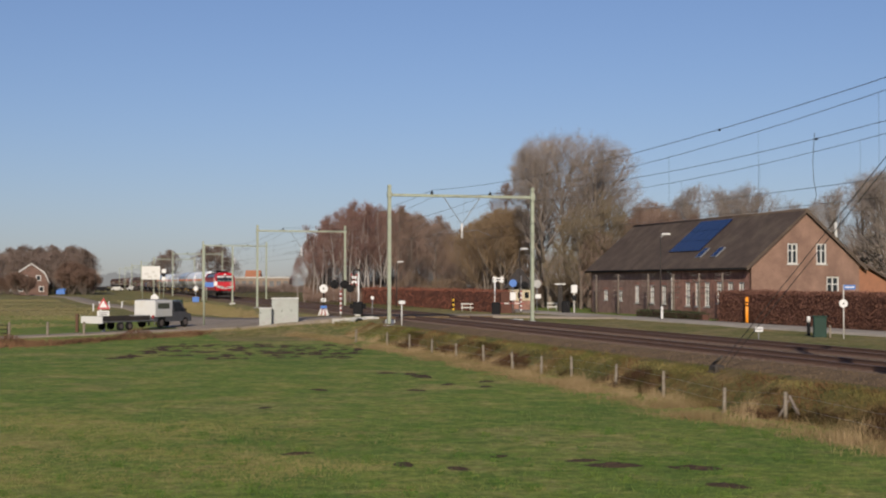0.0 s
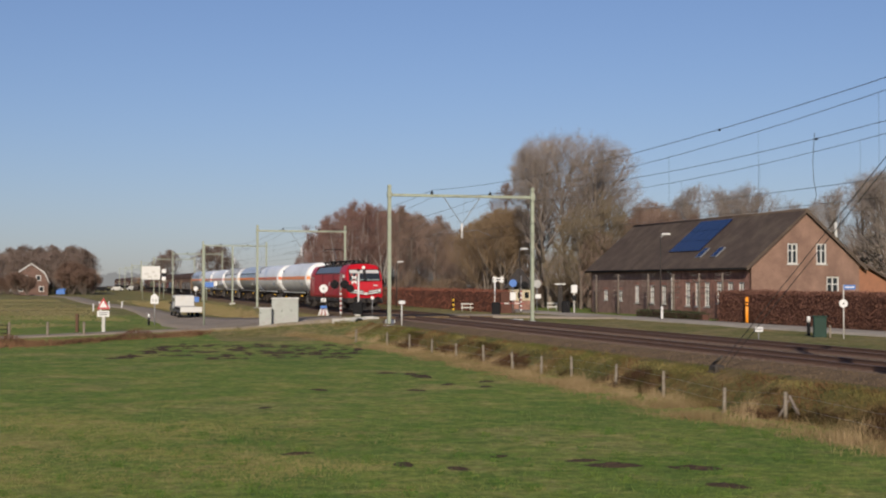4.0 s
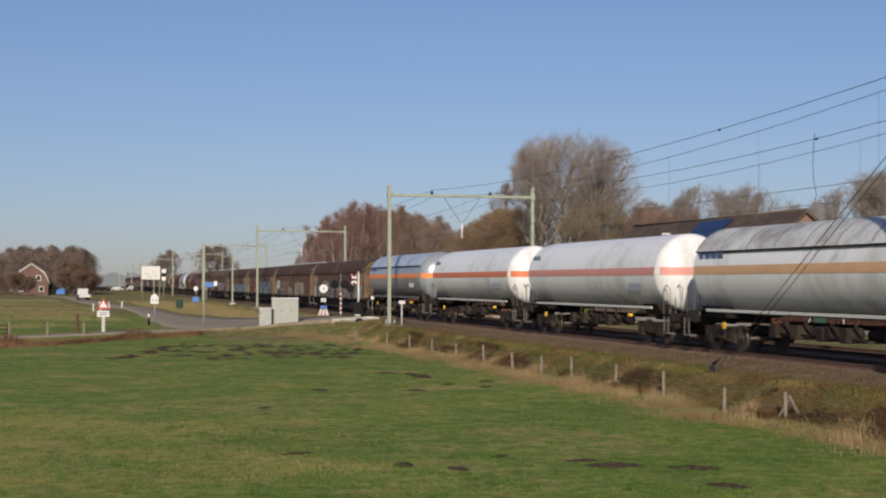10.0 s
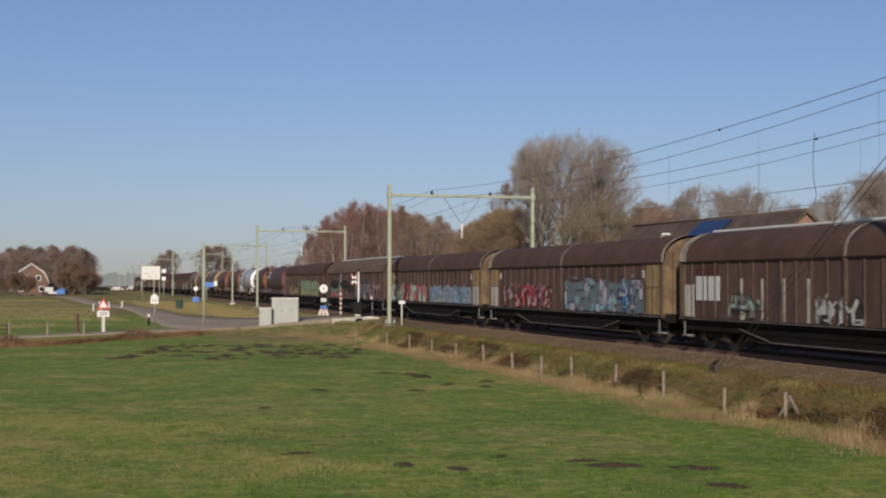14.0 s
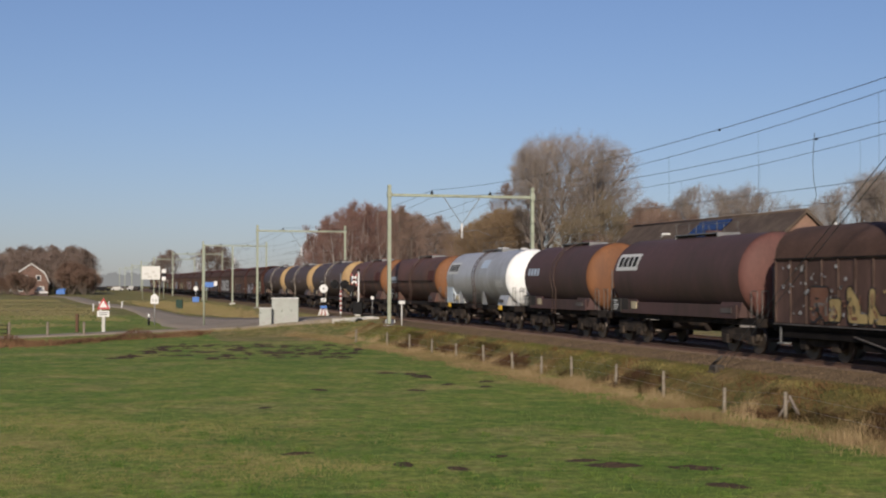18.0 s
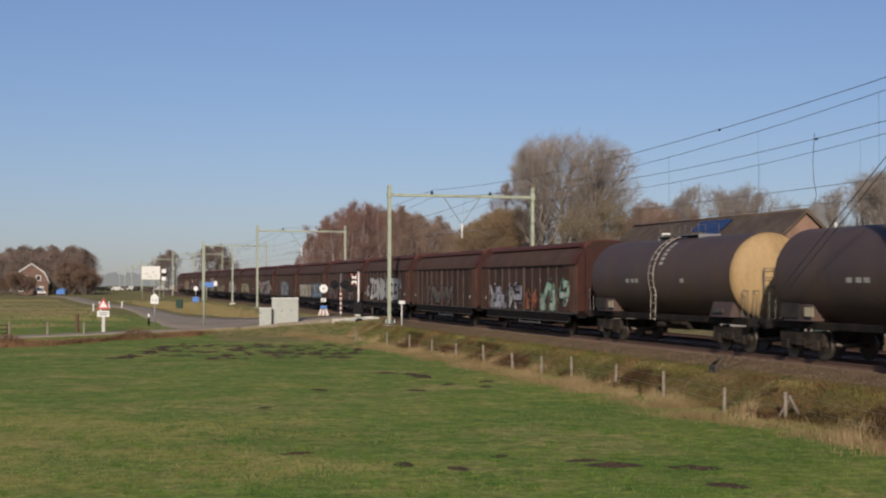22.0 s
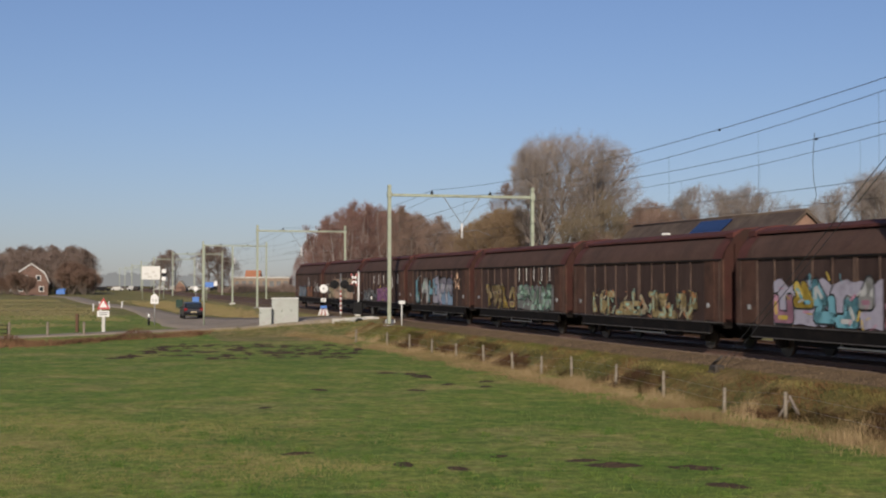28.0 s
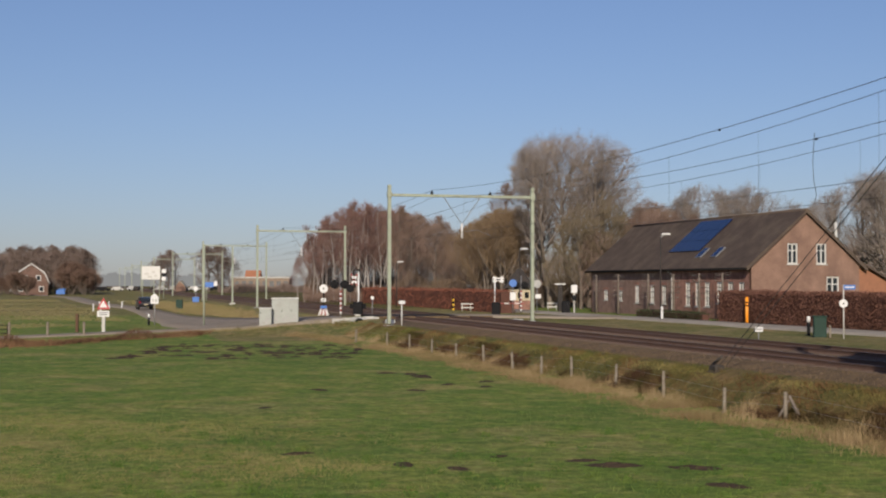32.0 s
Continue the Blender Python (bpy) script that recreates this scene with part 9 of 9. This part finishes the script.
def black_car():
    w = thing("hatchback_car", "small black hatchback with red tail lamps on the lane", "car")
    low = [(-2.0, 0.35), (-2.06, 0.6), (-2.0, 0.88), (-1.0, 0.95), (0.9, 0.93), (1.75, 0.78), (2.0, 0.62), (2.02, 0.35)]
    vs2, n = [], len(low)
    for y, k in ((-0.86, 0.97), (-0.8, 1.0), (0.8, 1.0), (0.86, 0.97)):
        vs2 += [(x * k, y, z) for x, z in low]
    fs2 = [(j * n + i, j * n + i + 1, (j + 1) * n + i + 1, (j + 1) * n + i) for j in range(3) for i in range(n - 1)] + [tuple(range(n)), tuple(range(3 * n, 4 * n))]
    body = part("body", Shell().add(vs2, fs2, False), CARBLACK, w)
    cab = [(-1.95, 0.9), (-1.7, 1.36), (-0.9, 1.46), (0.2, 1.42), (1.1, 0.92)]
    vs2, n = [], len(cab)
    for k in (-1, 1):
        vs2 += [(x, k * (0.8 - 0.22 * (z - 0.9)), z) for x, z in cab]
    part("cabin", Shell().add(vs2, [(i, i + 1, n + i + 1, n + i) for i in range(n - 1)] + [tuple(range(n)), tuple(range(n, 2 * n))], False), CARBLACK, w)
    for k in (-1, 1):
        part("side_window", Shell().add([(x, k * (0.806 - 0.22 * (z - 0.9)), z) for x, z in ((-1.45, 0.98), (-1.3, 1.32), (-0.85, 1.38), (0.15, 1.34), (0.8, 0.98))], [(0, 1, 2, 3, 4)]), DARKGLASS, w)
        part("tail_lamp", Shell().box(-2.07, -1.95, *sorted((k * 0.55, k * 0.82)), 0.72, 0.95, 0.02), TAIL, w)
        part("mirror", Shell().box(0.55, 0.75, *sorted((k * 0.82, k * 1.0)), 0.92, 1.05, 0.02), CARBLACK, w)
        part("headlight", Shell().box(1.85, 2.0, *sorted((k * 0.45, k * 0.78)), 0.6, 0.72, 0.02), LAMPGLASS, w)
    part("rear_window", Shell().add([(-1.97 + 0.01, -0.62, 0.95), (-1.97 + 0.01, 0.62, 0.95), (-1.73, 0.55, 1.33), (-1.73, -0.55, 1.33)], [(0, 1, 2, 3)]), DARKGLASS, w)
    part("number_plate", Shell().box(-2.09, -2.06, -0.26, 0.26, 0.55, 0.66), CREAM, w)
    part("bumper", Shell().box(-2.1, -1.9, -0.82, 0.82, 0.32, 0.52, 0.05), BLACK, w)
    wheels(w, (-1.25, 1.3), 0.76)
    return w


def pickup():
    w = thing("pickup_truck", "dark grey pickup with a white box on its bed", "pickup truck")
    prof = [(-2.3, 0.45), (-2.3, 0.8), (0.0, 0.85), (0.1, 1.02), (1.5, 1.05), (2.1, 0.95), (2.25, 0.6), (2.2, 0.4)]
    n = len(prof)
    part("body", Shell().add([(x, y, z) for y in (-0.9, 0.9) for x, z in prof], [(i, i + 1, n + i + 1, n + i) for i in range(n - 1)] + [tuple(range(n)), tuple(range(n, 2 * n))]), CARGREY, w)
    prof = [(-0.05, 1.0), (0.0, 1.9), (1.0, 1.93), (1.7, 1.05)]
    n = 4
    part("cab", Shell().add([(x, y * (1 - 0.12 * (z - 1)), z) for y in (-0.86, 0.86) for x, z in prof], [(i, i + 1, n + i + 1, n + i) for i in range(n - 1)] + [(0, 1, 2, 3), (4, 5, 6, 7)]), CARGREY, w)
    for k in (-1, 1):
        part("side_window", Shell().add([(x, k * (0.872 - 0.103 * (z - 1)), z) for x, z in ((0.12, 1.12), (0.15, 1.78), (0.95, 1.8), (1.4, 1.12))], [(0, 1, 2, 3)]), DARKGLASS, w)
        part("tail_lamp", Shell().box(-2.35, -2.3, *sorted((k * 0.7, k * 0.88)), 0.7, 0.9), TAIL, w)
    part("windscreen", Shell().add([(1.08, -0.72, 1.86), (1.08, 0.72, 1.86), (1.72, 0.8, 1.1), (1.72, -0.8, 1.1)], [(0, 1, 2, 3)]), DARKGLASS, w)
    part("cargo_box", Shell().box(-2.25, -0.1, -0.9, 0.9, 0.72, 1.95, 0.06), WHITE, w, "white box body")
    for k in (-1, 1):
        part("box_window", Shell().box(-1.9, -0.5, *sorted((k * 0.898, k * 0.906)), 1.35, 1.75, 0.003), SIDEGLASS, w)
        part("mirror", Shell().box(1.2, 1.35, *sorted((k * 0.88, k * 1.08)), 1.15, 1.35, 0.02), BLACK, w)
        part("wheel_arch", Shell().box(-1.9, -1.0, *sorted((k * 0.885, k * 0.91)), 0.4, 0.78, 0.01), BLACK, w)
    part("roof_rack", Shell().box(-2.1, -0.3, -0.75, -0.7, 1.99, 2.03).box(-2.1, -0.3, 0.7, 0.75, 1.99, 2.03).box(-1.9, -1.85, -0.75, 0.75, 1.95, 2.0).box(-0.5, -0.45, -0.75, 0.75, 1.95, 2.0), STEEL, w)
    part("bumper", Shell().box(-2.42, -2.28, -0.85, 0.85, 0.45, 0.6, 0.03), STEEL, w)
    wheels(w, (-1.45, 1.45), 0.8, 0.36)
    return w


def trailer():
    w = thing("flat_trailer", "low flat trailer with pale side boards", "trailer")
    part("deck", Shell().box(-2.3, 2.3, -0.95, 0.95, 0.55, 0.65, 0.02), STEEL, w)
    for k in (-1, 1):
        part("side_board", Shell().box(-2.3, 2.3, *sorted((k * 0.93, k * 0.97)), 0.65, 0.95), LOCOGREY, w)
    part("tail_board", Shell().box(-2.34, -2.28, -0.97, 0.97, 0.5, 0.98), WHITE, w, "white tail board")
    part("head_board", Shell().box(2.28, 2.34, -0.97, 0.97, 0.55, 0.98), STEEL, w)
    part("drawbar", Shell().tube((2.3, 0, 0.5), (3.6, 0, 0.5), 0.05, n=6), STEEL, w)
    wheels(w, (-0.5, 0.35), 0.85, 0.28)
    return w


CAR, TRUCK, TRAIL = black_car(), pickup(), trailer()


def drive(ob, stops):
    """Keys a road vehicle through (t, x, y, heading in degrees from +x)."""
    walk(ob, [(t, pose(x, y, road_height(x, y) + 0.04, 0, 0, a)) for t, x, y, a in stops])


def bird():
    w = thing("bird", "small dark bird in flight with spread wings", "bird")
    part("body", Shell().lathe([(-0.07, 0.0), (-0.04, 0.016), (0.0, 0.024), (0.04, 0.018), (0.06, 0.012), (0.075, 0.0)], 0, 0, 8), BLACK, w)
    for k in (-1, 1):
        part("wing", Shell().add([(0.03, k * 0.015, 0.01), (-0.03, k * 0.015, 0.01), (-0.05, k * 0.10, 0.05), (0.0, k * 0.12, 0.06), (0.0, k * 0.06, 0.04)], [(0, 1, 2, 3, 4)]), BLACK, w)
    part("tail", Shell().box(-0.12, -0.06, -0.018, 0.018, -0.004, 0.004), BLACK, w)
    for o in w.children:
        o.data.transform(Matrix.Scale(0.5, 4))
    return w


BIRDS = [bird(), bird()]


def sky_place(kx, kz, d):
    return (kx * d, d, 2.36 + kz * d)


def motions():
    # two birds dart past close to the camera
    for b, t0, kx, kz, dx, dz in ((BIRDS[0], 12.0, 0.0282, 0.1428, -1.46, 0.336), (BIRDS[1], 25.5, 0.2154, 0.099, -1.46, 0.10)):
        x, y, z = sky_place(kx, kz, 10.0)
        walk(b, [(0.0, pose(x - dx * 40, y, z - dz * 4, 0, 0, 180)), (t0 - 0.4, pose(x - dx * 4, y, z - dz * 4, 0, -10, 180)), (t0, pose(x, y, z, 0, -10, 180)), (t0 + 0.1, pose(x + dx, y, z + dz, 0, -10, 180)), (t0 + 0.5, pose(x + dx * 5, y, z + dz * 5, 0, -10, 180)), (32.0, pose(x + dx * 60, y, z + dz * 10, 0, 0, 180))])
    for w, mid in TRAIN:
        walk(w, [(t, rail_pose(-(mid + SPEED * t))) for t in (0.0, 4.0, 8.0, 12.0, 16.0, 20.0, 24.0, 28.0, 32.0)])
    drive(TRUCK, [(0, -20.2, 98.6, 66), (0.5, -18.8, 101.6, 82), (1, -18.3, 104.8, 97), (2, -20.2, 114, 105), (3, -23.0, 124, 108), (4.3, -25.2, 130.5, 107), (5.6, -28.6, 138.5, 106), (6, -31.0, 146, 106), (7, -37.9, 168.5, 107), (8, -45.0, 187.5, 109), (9, -54.0, 211, 108), (10, -64.5, 244, 108), (11, -77.0, 281, 110), (12, -84.0, 300, 114), (13, -88.4, 309.5, 114), (14, -91.5, 316, 114), (17, -96.6, 327.5, 114), (21, -98.5, 331.7, 114), (24, -99, 332, 118), (25, -101.5, 333, 165), (26, -108, 333, 178), (28, -124, 333, 180), (32, -160, 333, 180)])
    drive(TRAIL, [(0, -22.4, 93.6, 60), (0.5, -20.2, 96.5, 68), (1, -18.5, 99.6, 82), (2, -18.9, 108.6, 103), (3, -21.4, 119.1, 108), (4.3, -23.7, 125.5, 107), (5.6, -27.2, 133.5, 106), (6, -29.6, 141.0, 106), (7, -36.4, 163.5, 107), (8, -43.3, 182.6, 109), (9, -52.4, 206.1, 108), (10, -62.9, 239.1, 108), (11, -75.2, 276.1, 110), (12, -81.9, 295.2, 114), (13, -86.3, 304.7, 114), (14, -89.4, 311.2, 114), (17, -94.5, 322.7, 114), (21, -96.4, 326.9, 114), (24, -96.6, 327.4, 117), (25, -97.6, 330.2, 135), (26, -102.8, 332.6, 170), (28, -118.8, 333, 180), (32, -154.8, 333, 180)])
    drive(CAR, [(0, -150, 71.5, 4), (18, -80, 76, 5), (23, -38, 80.3, 12), (24, -23.8, 85.0, 28), (24.5, -21.3, 89.6, 62), (25, -19.3, 94.6, 79), (25.5, -18.7, 99.8, 94), (26.5, -19.6, 109, 104), (28, -22.3, 121, 106), (29.5, -26.6, 135, 107), (31, -31.6, 150, 107), (32, -35.0, 160, 107)])


motions()
